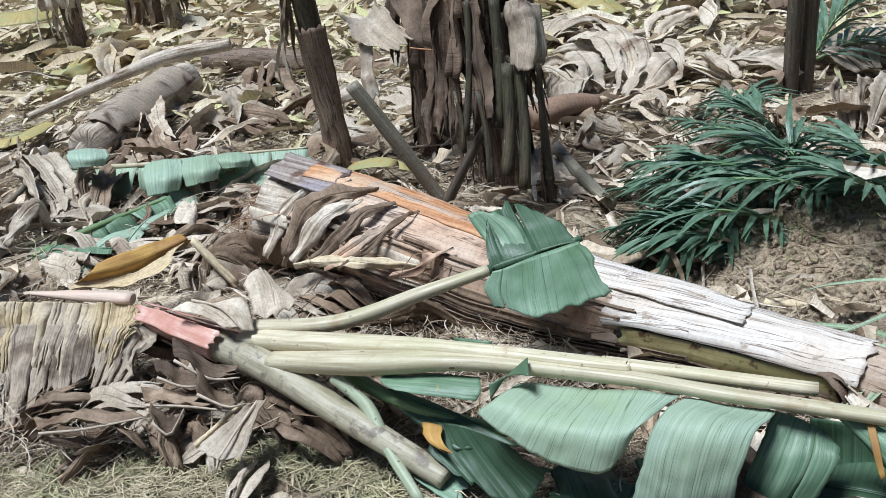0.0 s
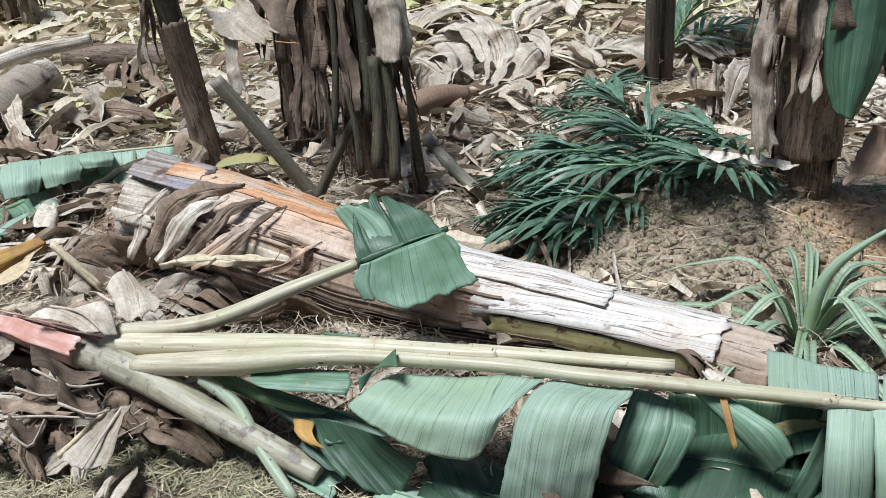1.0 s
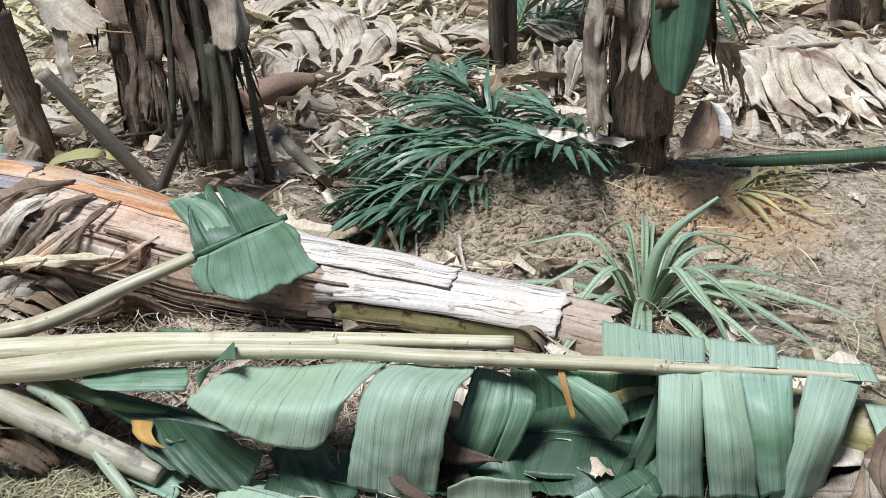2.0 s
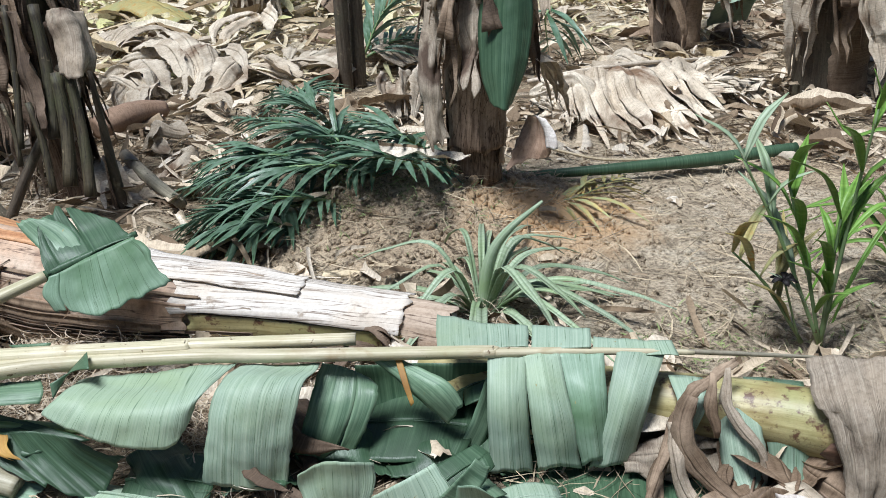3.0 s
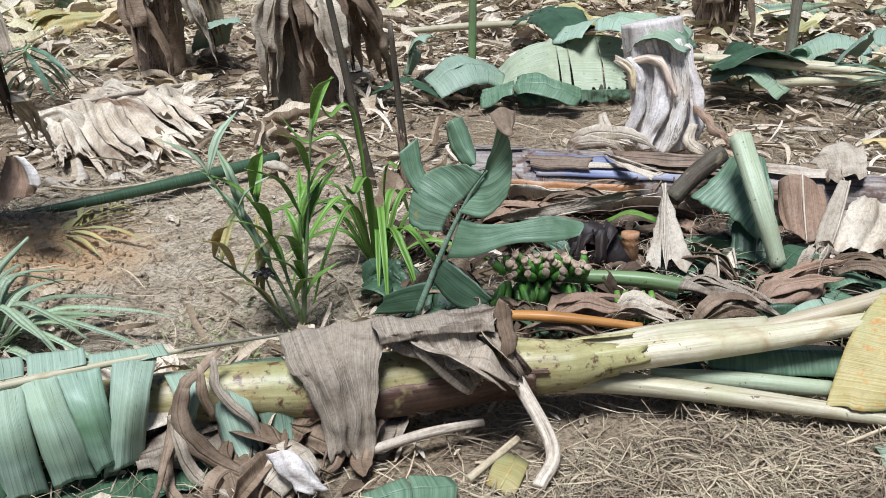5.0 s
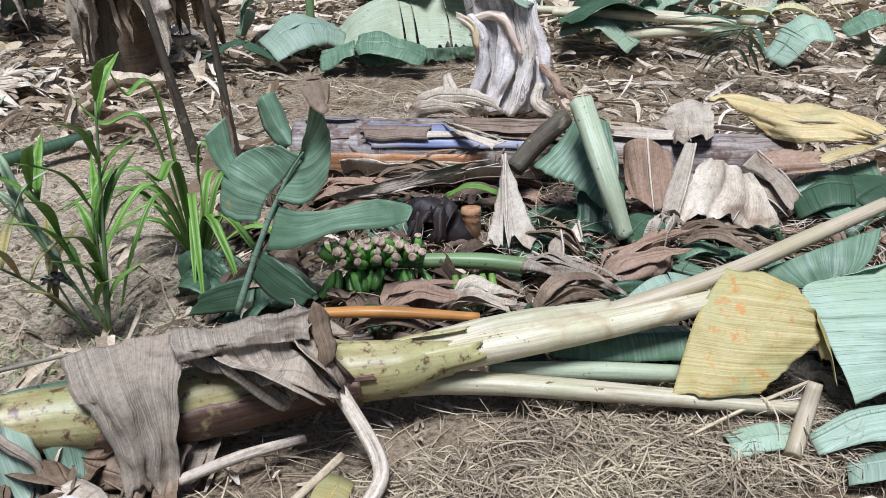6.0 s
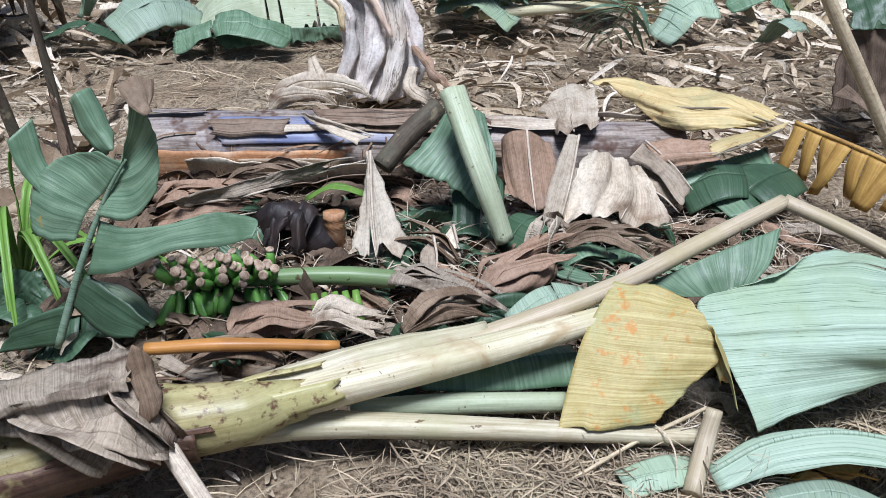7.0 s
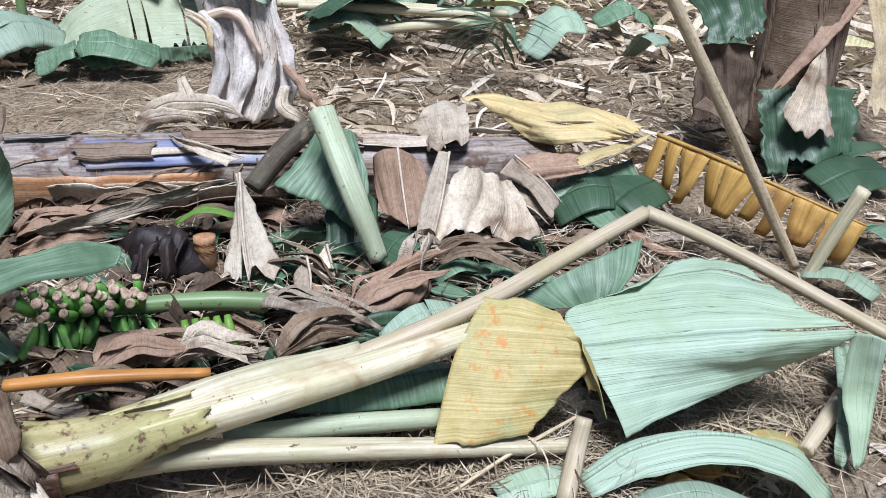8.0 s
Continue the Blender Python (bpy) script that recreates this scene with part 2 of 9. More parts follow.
# Far litter: paler kinds carry the stronger sunlight out there in their colour.
LITTER_SUNLIT = organic("litter_sunlit", (0.60, 0.56, 0.50), (0.95, 0.92, 0.86), (0.84, 0.80, 0.72), fib=(90, 8), rough=0.8, bump=0.7, thin=0.1,
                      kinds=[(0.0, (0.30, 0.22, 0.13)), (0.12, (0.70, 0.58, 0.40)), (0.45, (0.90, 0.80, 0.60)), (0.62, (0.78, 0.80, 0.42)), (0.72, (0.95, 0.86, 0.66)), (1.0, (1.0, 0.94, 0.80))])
LITTER = organic("litter", (0.55, 0.52, 0.48), (0.92, 0.90, 0.86), (0.80, 0.78, 0.74), fib=(90, 8), rough=0.8, bump=0.7, thin=0.08,
                 kinds=[(0.0, (0.14, 0.095, 0.06)), (0.15, (0.36, 0.27, 0.18)), (0.38, (0.72, 0.60, 0.44)), (0.72, (0.88, 0.76, 0.60)), (1.0, (1.0, 0.92, 0.80))])
STRAW = organic("straw", (0.34, 0.27, 0.17), (0.54, 0.45, 0.31), (0.24, 0.18, 0.12), rough=0.75, island=0.5)
WEED = organic("weed", (0.16, 0.22, 0.07), (0.28, 0.34, 0.14), (0.34, 0.33, 0.16), rough=0.6, island=0.3)
GRASS = organic("grass", (0.36, 0.31, 0.18), (0.58, 0.51, 0.34), (0.29, 0.31, 0.14), blotch=3, rough=0.7, island=0.4)
PALM = organic("palm_leaf", grit=0.15, c1=(0.03, 0.075, 0.035), c2=(0.10, 0.17, 0.09), c3=(0.17, 0.25, 0.18), fib=(6, 30), rough=0.32, bump=0.3, thin=0.1)
STRAP = organic("strap_leaf", grit=0.15, c1=(0.24, 0.33, 0.20), c2=(0.46, 0.53, 0.38), c3=(0.27, 0.37, 0.18), fib=(4, 150), rough=0.4, bump=0.3, thin=0.15)
SHOOT = organic("shoot_leaf", grit=0.15, c1=(0.12, 0.26, 0.04), c2=(0.26, 0.42, 0.09), c3=(0.18, 0.32, 0.06), fib=(60, 4), rough=0.4, bump=0.3, thin=0.2)
FRUIT = organic("banana_green", grit=0.15, c1=(0.09, 0.24, 0.04), c2=(0.19, 0.38, 0.09), c3=(0.13, 0.30, 0.06), fib=(5, 40), rough=0.35, bump=0.15, depth=0.001)
FRUIT_TIP = organic("banana_tip", (0.30, 0.19, 0.12), (0.80, 0.70, 0.55), (0.22, 0.13, 0.08), blotch=50, fib=(60, 60), rough=0.7, bump=0.3)
# Near-black: stands for shade in the heap's hole; also colours the flower.
NEAR_BLACK = organic("rotten", (0.010, 0.008, 0.008), (0.028, 0.021, 0.021), (0.05, 0.032, 0.026), rough=0.55, bump=0.8)


def soil_mat():
    m, nt, bsdf = node_mat("soil")
    tc = nt.nodes.new("ShaderNodeTexCoord")
    o = tc.outputs["Object"]
    a, b, c = noise_node(nt, o, 1.3, 6), noise_node(nt, o, 9, 8, 0.7), noise_node(nt, o, 70, 5, 0.75)
    col = ramp(nt, b, [(0.3, (0.30, 0.23, 0.15)), (0.5, (0.60, 0.49, 0.345)), (0.72, (0.76, 0.66, 0.50))])
    col = mix(nt, ramp(nt, a, [(0.5, (0, 0, 0)), (0.7, (1, 1, 1))]), col, (0.58, 0.44, 0.29))
    col = mix(nt, 1.0, col, ramp(nt, c, [(0.36, (0.30, 0.28, 0.26)), (0.56, (1, 1, 1))]), "MULTIPLY")
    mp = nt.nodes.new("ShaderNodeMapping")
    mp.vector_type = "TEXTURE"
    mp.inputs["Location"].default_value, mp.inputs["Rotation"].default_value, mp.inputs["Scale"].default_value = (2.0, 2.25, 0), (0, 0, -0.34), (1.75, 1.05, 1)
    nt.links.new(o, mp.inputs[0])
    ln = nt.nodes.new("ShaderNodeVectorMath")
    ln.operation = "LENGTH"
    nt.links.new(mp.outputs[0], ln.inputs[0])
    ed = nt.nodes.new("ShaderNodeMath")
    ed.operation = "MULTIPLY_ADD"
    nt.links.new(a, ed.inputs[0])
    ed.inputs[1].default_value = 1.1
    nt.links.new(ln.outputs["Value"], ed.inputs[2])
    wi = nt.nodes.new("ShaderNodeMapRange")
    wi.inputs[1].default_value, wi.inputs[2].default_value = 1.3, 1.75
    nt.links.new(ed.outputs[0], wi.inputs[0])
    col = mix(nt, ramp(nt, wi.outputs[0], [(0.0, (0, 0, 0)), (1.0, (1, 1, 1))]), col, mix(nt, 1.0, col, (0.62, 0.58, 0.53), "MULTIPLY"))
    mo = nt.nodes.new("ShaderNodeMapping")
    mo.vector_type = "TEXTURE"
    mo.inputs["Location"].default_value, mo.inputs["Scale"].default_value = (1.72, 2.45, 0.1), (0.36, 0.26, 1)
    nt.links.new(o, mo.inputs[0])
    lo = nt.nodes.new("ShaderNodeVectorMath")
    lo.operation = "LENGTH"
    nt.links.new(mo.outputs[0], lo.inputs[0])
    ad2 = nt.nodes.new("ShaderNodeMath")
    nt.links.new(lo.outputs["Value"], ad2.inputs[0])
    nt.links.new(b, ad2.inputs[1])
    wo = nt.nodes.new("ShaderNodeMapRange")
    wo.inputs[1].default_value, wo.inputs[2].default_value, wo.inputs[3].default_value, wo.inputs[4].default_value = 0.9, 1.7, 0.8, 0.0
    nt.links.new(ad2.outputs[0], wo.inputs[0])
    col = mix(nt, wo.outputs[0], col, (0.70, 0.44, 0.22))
    # Soil blends to pale tan from y 4 to 6.5: painted far sunlight.
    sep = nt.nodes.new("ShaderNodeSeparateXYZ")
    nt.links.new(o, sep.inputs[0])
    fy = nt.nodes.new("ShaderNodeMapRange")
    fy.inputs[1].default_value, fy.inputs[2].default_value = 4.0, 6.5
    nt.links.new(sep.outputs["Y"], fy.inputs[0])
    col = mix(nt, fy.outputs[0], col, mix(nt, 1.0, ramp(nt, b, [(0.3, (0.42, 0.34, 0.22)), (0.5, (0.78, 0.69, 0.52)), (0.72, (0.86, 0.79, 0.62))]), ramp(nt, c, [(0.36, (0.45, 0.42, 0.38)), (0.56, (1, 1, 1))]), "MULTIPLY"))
    nt.links.new(col, bsdf.inputs["Base Color"])
    bsdf.inputs["Roughness"].default_value = 0.95
    bu = nt.nodes.new("ShaderNodeBump")
    bu.inputs["Strength"].default_value, bu.inputs["Distance"].default_value = 0.9, 0.02
    ad = nt.nodes.new("ShaderNodeMath")
    nt.links.new(b, ad.inputs[0])
    nt.links.new(c, ad.inputs[1])
    nt.links.new(ad.outputs[0], bu.inputs["Height"])
    nt.links.new(bu.outputs[0], bsdf.inputs["Normal"])
    return m


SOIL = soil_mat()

# ---- shape helpers ----
V3 = Vector


class Skin:
    """Vertices, faces and a flat coordinate (metres along, metres across) for one mesh."""

    def __init__(self):
        self.v, self.f, self.uv = [], [], []

    def grid(self, rows, uvs, closed=False):
        n0, w = len(self.v), len(rows[0])
        for r, q in zip(rows, uvs):
            self.v += [tuple(p) for p in r]
            self.uv += q
        for i in range(len(rows) - 1):
            for j in range(w if closed else w - 1):
                k = (j + 1) % w
                self.f.append((n0 + i * w + j, n0 + i * w + k, n0 + (i + 1) * w + k, n0 + (i + 1) * w + j))
        return n0

    def mesh(self, name):
        me = bpy.data.meshes.new(name)
        me.from_pydata(self.v, [], self.f)
        lay = me.uv_layers.new(name="UVMap")
        idx = np.empty(len(me.loops), dtype=np.int32)
        me.loops.foreach_get("vertex_index", idx)
        lay.data.foreach_set("uv", np.array(self.uv, dtype=np.float32)[idx].ravel())
        me.polygons.foreach_set("use_smooth", np.ones(len(me.polygons), dtype=bool))
        return me


def spline(pts, n):
    p = [V3(q) for q in pts]
    if len(p) == 2:
        return [p[0].lerp(p[1], i / (n - 1)) for i in range(n)]
    p = [2 * p[0] - p[1]] + p + [2 * p[-1] - p[-2]]
    out, m = [], len(p) - 3
    for i in range(n):
        s = min(i / (n - 1) * m, m - 1e-6)
        k, t = int(s), s - int(s)
        a, b, c, d = p[k:k + 4]
        out.append(0.5 * (2 * b + (c - a) * t + (2 * a - 5 * b + 4 * c - d) * t * t + (3 * b - a - 3 * c + d) * t ** 3))
    return out


def along(vals, u):
    s = u * (len(vals) - 1)
    k = min(int(s), len(vals) - 2)
    return vals[k] + (vals[k + 1] - vals[k]) * (s - k)


def axes_at(line, i, up):
    t = (line[min(i + 1, len(line) - 1)] - line[max(i - 1, 0)]).normalized()
    s = t.cross(up)
    s = s.normalized() if s.length > 0.05 else t.orthogonal().normalized()
    return t, s, s.cross(t)


def tube(sk, pts, radii, seg=14, step=0.02, groove=0.0, flute=(0, 0.0), lump=0.0, freq=9.0, squash=1.0, up=(0, 0, 1), cap=True, seed=0):
    up, pts = V3(up), [V3(p) for p in pts]
    total = sum((b - a).length for a, b in zip(pts, pts[1:]))
    n = max(4, int(total / step) + 1)
    line, rows, uvs, run = spline(pts, n), [], [], 0.0
    for i, c in enumerate(line):
        t, s, w = axes_at(line, i, up)
        r = along(radii, i / (n - 1))
        run += (line[i] - line[i - 1]).length if i else 0
        row, q = [], []
        for j in range(seg):
            a = 2 * math.pi * j / seg
            k = r * (1 - groove * math.exp(-(((a - math.pi / 2)) / 0.55) ** 2))
            if flute[0]:
                k *= 1 + flute[1] * math.sin(flute[0] * a + 0.5 * math.sin(run * 1.5 + seed))
            d = s * math.cos(a) + w * (math.sin(a) * squash)
            if lump:
                k *= 1 + lump * (noise.noise(c * freq * 0.25 + d * 1.7 + V3((seed, 0, 0))) * 0.6 + noise.noise(c * freq + d * 4 + V3((seed, 0, 0))) * 0.4)
            row.append(c + d * k)
            q.append((run, a * r))
        rows.append(row)
        uvs.append(q)
    if cap:
        for end in (0, -1):
            c = sum(rows[end], V3()) / seg
            ring = [c.lerp(p, 0.55) for p in rows[end]]
            tip = [c.lerp(p, 0.02) for p in rows[end]]
            u = uvs[end]
            if end == 0:
                rows, uvs = [tip, ring] + rows, [u, u] + uvs
            else:
                rows, uvs = rows + [ring, tip], uvs + [u, u]
    sk.grid(rows, uvs, True)
    return line


def sheath(sk, pts, radii, a0, a1, u0=0.0, u1=1.0, lift=0.006, jag=0.12, curl=0.0, seg=10, step=0.02, crumple=0.004, seed=0, up=(0, 0, 1)):
    """A peeling layer that wraps part of a trunk, from angle a0 to a1 (degrees, 90 is up)."""
    up, pts = V3(up), [V3(p) for p in pts]
    total = sum((b - a).length for a, b in zip(pts, pts[1:])) * (u1 - u0)
    n = max(5, int(total / step))
    line = spline(pts, 60)
    rows, uvs = [], []
    rnd = random.Random(seed)
    for i in range(n + 1):
        u = u0 + (u1 - u0) * i / n
        k = min(int(u * 59), 58)
        c = line[k].lerp(line[k + 1], u * 59 - k)
        t, s, w = axes_at(line, k, up)
        r = along(radii, u) + lift
        e0 = a0 + (a1 - a0) * jag * (0.55 * noise.noise(V3((u * total * 4, seed, 1))) + 0.2 * noise.noise(V3((u * total * 30, seed, 2))))
        e1 = a1 + (a1 - a0) * jag * (0.55 * noise.noise(V3((u * total * 4, seed, 7))) + 0.2 * noise.noise(V3((u * total * 30, seed, 8))))
        row, q = [], []
        for j in range(seg + 1):
            f = j / seg
            a = radians(e0 + (e1 - e0) * f)
            edge = abs(2 * f - 1) ** 3
            tipc = max(0, abs(2 * i / n - 1) - 0.8) * 5
            k2 = r + curl * edge + 0.6 * curl * tipc * rnd.uniform(0.5, 1)
            p = c + (s * math.cos(a) + w * math.sin(a)) * k2
            p += noise.noise_vector(p * 12) * crumple
            if i in (0, n):
                p += t * (0.03 * noise.noise(V3((a * 3, seed, i))) + rnd.uniform(-1, 1) * 0.004)
            row.append(p)
            q.append((u * total, a * r))
        rows.append(row)
        uvs.append(q)
    sk.grid(rows, uvs)


def blade(sk, pts, left, right, la=(10, 60), ra=(10, 60), cuts=(), wid=7, step=0.02, crumple=0.0, freq=9.0, gap=0.12, fan=0.0,
          loose=0.0, ragged=0.05, up=(0, 0, 1), seed=0, lift=0.0, sway=0.0, twist=0.0, swap=False, pleat=0.0, wave=None):
    """A leaf along its midrib: widths of its two sides, the angles at which they leave the rib and at which they end,
    and the tears that part it into strips."""
    up, pts = V3(up), [V3(p) for p in pts]
    rnd = random.Random(seed)
    total = sum((b - a).length for a, b in zip(pts, pts[1:]))
    fine = 80
    line = spline(pts, fine)
    fr = [axes_at(line, i, up) for i in range(fine)]
    for sign, widths, (a0, a1) in ((-1, left, la), (1, right, ra)):
        if not widths or max(widths) < 0.003:
            continue
        marks = [0.0] + sorted(cuts) + [1.0]
        for b0, b1 in zip(marks, marks[1:]):
            m = max(2, int((b1 - b0) * total / step))
            da0, da1, ln = rnd.uniform(-1, 1) * loose * 0.4, rnd.uniform(-1, 1) * loose, 1 + rnd.uniform(-1, 0.4) * (0.25 if cuts else 0)
            lean = sway + rnd.uniform(-1, 1) * fan
            folds = [rnd.uniform(0.3, 1.0) * pleat * (1 if (k // 2) % 2 else -1) for k in range(wid + 1)]
            rows, uvs = [], []
            for i in range(m + 1):
                u = b0 + (b1 - b0) * i / m
                row, q = [], []
                w = along(widths, u) * ln * (1 + ragged * (0.5 * noise.noise(V3((u * total * 22, seed, 3))) + 0.7 * noise.noise(V3((u * total * 90, seed, 5)))))
                mid = (b0 + b1) / 2
                pos = None
                for k in range(wid + 1):
                    f = k / wid
                    uu = min(max(mid + (u - mid) * (1 - gap * f), 0), 1) if cuts else u
                    x = uu * (fine - 1)
                    j = min(int(x), fine - 2)
                    base = line[j].lerp(line[j + 1], x - j)
                    t, s, nrm = fr[j]
                    ang = radians(a0 + da0 + (a1 - a0 + da1) * f + (folds[k] * (0.6 + 0.8 * noise.noise(V3((u * total * 6, k // 2, seed)))) if pleat else 0))
                    stepv = (s * sign * math.cos(ang) - nrm * math.sin(ang)) * (w / wid)
                    if pos is None:
                        off = V3((0, 0, 0)) + nrm * lift
                    else:
                        off = off + stepv + t * ((lean + twist * (u - mid) / max(b1 - b0, 0.01)) * w / wid * (0.3 + 1.4 * f))
                    pos = base + off
                    p = pos.copy()
                    if wave:
                        p += (nrm * math.cos(ang) + s * (sign * math.sin(ang))) * (wave[1] * f * math.sin(u * wave[0] * 6.28 + seed + 2.5 * noise.noise(V3((u * 3, f, seed)))))
                    if crumple:
                        p += noise.noise_vector(pos * freq + V3((seed, 0, 0))) * crumple * (0.25 + f)
                        p += noise.noise_vector(pos * freq * 3 + V3((0, seed, 0))) * crumple * 0.3
                        if crumple > 0.013:
                            p += nrm * (0.35 - abs(noise.noise(V3((u * total * 9, f * w * sign * 42, seed))))) * crumple * 1.5
                    row.append(p)
                    q.append((f * w * sign, u * total) if swap else (u * total, f * w * sign))
                rows.append(row)
                uvs.append(q)
            sk.grid(rows, uvs)


def sheet(sk, rows, seed=0, step=0.014, crumple=0.006, freq=9.0, ragged=0.05, tears=(), tear=0.5, pleat=(0.0, 40.0), crease=0.0):
    """A piece of leaf lofted over vein lines that run from its rib to its margin; the margin is ragged and may be torn in."""
    step = min(step, 0.009) if crease else step
    fine = [spline(r, 14) for r in rows]
    span = sum((b[7] - a[7]).length for a, b in zip(fine, fine[1:]))
    nu = max(6, min(90, int(span / step)))
    nv = max(8, min(60, int(max((r[-1] - r[0]).length for r in fine) / step)))
    veins = [spline([r[k] for r in fine], nu + 1) for k in range(14)]

    def at(u, f):
        x, y = min(max(u, 0) * nu, nu - 0.001), min(f * 13, 12.999)
        i, k = int(x), int(y)
        a, b = veins[k][i].lerp(veins[k][i + 1], x - i), veins[k + 1][i].lerp(veins[k + 1][i + 1], x - i)
        return a.lerp(b, y - k), (veins[k][i + 1] - veins[k][i]).cross(veins[k + 1][i] - veins[k][i])

    marks = [0] + sorted(max(1, min(nu - 1, round(u * nu))) for u in tears) + [nu]
    for lo, hi in zip(marks, marks[1:]):
        if hi <= lo:
            continue
        out, uvs = [], []
        for i in range(lo, hi + 1):
            u = i / nu
            length = sum((veins[k + 1][i] - veins[k][i]).length for k in range(13))
            trim = 1 - ragged * (0.5 + 1.1 * noise.noise(V3((u * span * 11, seed, 3))) + 0.9 * noise.noise(V3((u * span * 45, seed, 9))))
            row, q = [], []
            for k in range(nv + 1):
                f = k / nv * min(max(trim, 0.3), 1.0)
                side = (abs(2 * u - 1) ** 5) * (1 if u < 0.5 else -1)
                uu = u + side * ragged * 0.6 * (0.4 + noise.noise(V3((f * length * 14, seed, 21))) + 0.5 * noise.noise(V3((f * length * 50, seed, 23))))
                p, nrm = at(uu, f)
                if tears and i in (lo, hi) and 0 < i < nu:
                    other = at((i + (1 if i == lo else -1)) / nu, f)[0]
                    p = p.lerp(other, max(0.0, (f - (1 - tear)) / tear) * 0.8)
                nrm = nrm.normalized() if nrm.length > 1e-9 else V3((0, 0, 1))
                d = noise.noise(p * freq + V3((seed, 0, 0))) * crumple + noise.noise(p * freq * 3 + V3((0, seed, 0))) * crumple * 0.35
                d += pleat[0] * math.sin(u * span * pleat[1] * 6.28 + 1.5 * noise.noise(p * 6)) * (0.3 + 0.7 * f)
                if crease:
                    d += crease * (0.3 - abs(noise.noise(V3((u * span * 13 + seed, f * length * 3, 0)))) + 0.5 * (0.3 - abs(noise.noise(V3((u * span * 31, f * length * 6, seed)))))
                                   + 0.6 * noise.noise(V3((u * span * 4, f * length * 7, seed + 5))))
                row.append(p + nrm * d)
                q.append((u * span, f * length))
            out.append(row)
            uvs.append(q)
        sk.grid(out, uvs)


def sheet_part(name, rows, mat, parent, label="", thick=0.0015, **kw):
    sk = Skin()
    sheet(sk, rows, **kw)
    return part(name, sk, mat, parent, label, thick)


def shred(sk, a, b, w, seed, n=4, spread=0.5, sag=0.0, fold=50):
    """A dead leaf torn into long folded strips that lie along one way."""
    r2 = random.Random(seed)
    a, b = V3(a), V3(b)
    d = b - a
    q = d.cross(V3((0, 0, 1)))
    q = q.normalized() if q.length > 0.05 * d.length else V3((1, 0, 0))
    for k in range(n):
        o = (k - (n - 1) / 2) / max(n - 1, 1) * 2
        s0, s1 = a + q * (o * w * 0.5), b + q * (o * w * (1 + spread) + r2.uniform(-0.5, 0.5) * w) + d * r2.uniform(-0.35, 0.1)
        s1.z = max(s1.z + r2.uniform(-0.3, 0.5) * w, 0.008)
        m0, m1 = s0.lerp(s1, 0.33), s0.lerp(s1, 0.7)
        m0 += V3((r2.uniform(-1, 1), r2.uniform(-1, 1), r2.uniform(-0.2, 1.0))) * w * 0.5 + V3((0, 0, sag))
        m1 += V3((r2.uniform(-1, 1), r2.uniform(-1, 1), r2.uniform(-0.3, 1.0))) * w * 0.5 + V3((0, 0, sag * 0.6))
        up = V3((r2.uniform(-0.9, 0.9), r2.uniform(-0.9, 0.9), 1)) if abs(d.z) < 0.7 * d.length else V3((r2.uniform(-1, 1), r2.uniform(-1, 1), 0.2))
        ww = w * r2.uniform(0.35, 0.85)
        f0, f1 = r2.uniform(-fold, fold), r2.uniform(-20, fold)
        prof = [0.35, 0.9, 1.0, 0.85, 0.55, 0.06]
        blade(sk, [s0, m0, m1, s1], [ww * p * r2.uniform(0.8, 1.1) for p in prof], [ww * p * r2.uniform(0.8, 1.1) for p in prof], la=(f0, f0 + r2.uniform(-30, 50)), ra=(f1, f1 + r2.uniform(-20, 60)),
              wid=7, step=0.018, crumple=0.010, freq=14, ragged=0.3, seed=seed * 7 + k, up=up, pleat=r2.uniform(20, 55))


def thing(name, base, label, category, group="", kind=""):
    ob = new(name)
    ob.empty_display_size = 0.05
    ob.location = base
    ob["home"] = 1
    return tagged(ob, label, category, group, kind)


def part(name, sk, material, parent=None, label="", thick=0.0, origin=None):
    me = sk.mesh(name) if isinstance(sk, Skin) else sk
    if not me.materials:
        me.materials.append(material)
    ob = new(name, me)
    if parent:
        ob.parent = parent
        top = parent
        off = V3((0, 0, 0))
        while top:
            off += top.location
            top = top.parent
        ob.matrix_parent_inverse = Matrix.Translation(-off)
    if label:
        ob["label"] = label
    if thick:
        so = ob.modifiers.new("thickness", "SOLIDIFY")
        so.thickness, so.offset = thick, 0
    return ob


def tube_part(name, pts, radii, mat, parent, label="", **kw):
    sk = Skin()
    tube(sk, pts, radii, **kw)
    return part(name, sk, mat, parent, label)


def blade_part(name, pts, left, right, mat, parent, label="", thick=0.0015, **kw):
    sk = Skin()
    blade(sk, pts, left, right, **kw)
    return part(name, sk, mat, parent, label, thick)


def sheath_part(name, pts, radii, a0, a1, mat, parent, label="", **kw):
    sk = Skin()
    sheath(sk, pts, radii, a0, a1, **kw)
    return part(name, sk, mat, parent, label, 0.003)


def drop_leaf(name, pts, left, right, mat, label, category="dry leaf", group="", rib=0.006, rib_mat=None, **kw):
    """A loose leaf with its midrib: a thing of its own."""
    top = thing(name, pts[0], label, category, group)
    tube_part("midrib", pts, [rib, rib * 0.8, rib * 0.4], rib_mat or {DRY: STICK_DRY, DRY_TAN: STICK_TAN, DRY_GREY: STICK_DRY, DRY_DARK: TRUNK_BROWN}.get(mat, mat), top, seg=8, step=0.03)
    blade_part("leaf_blade", pts, left, right, mat, top, **kw)
    return top


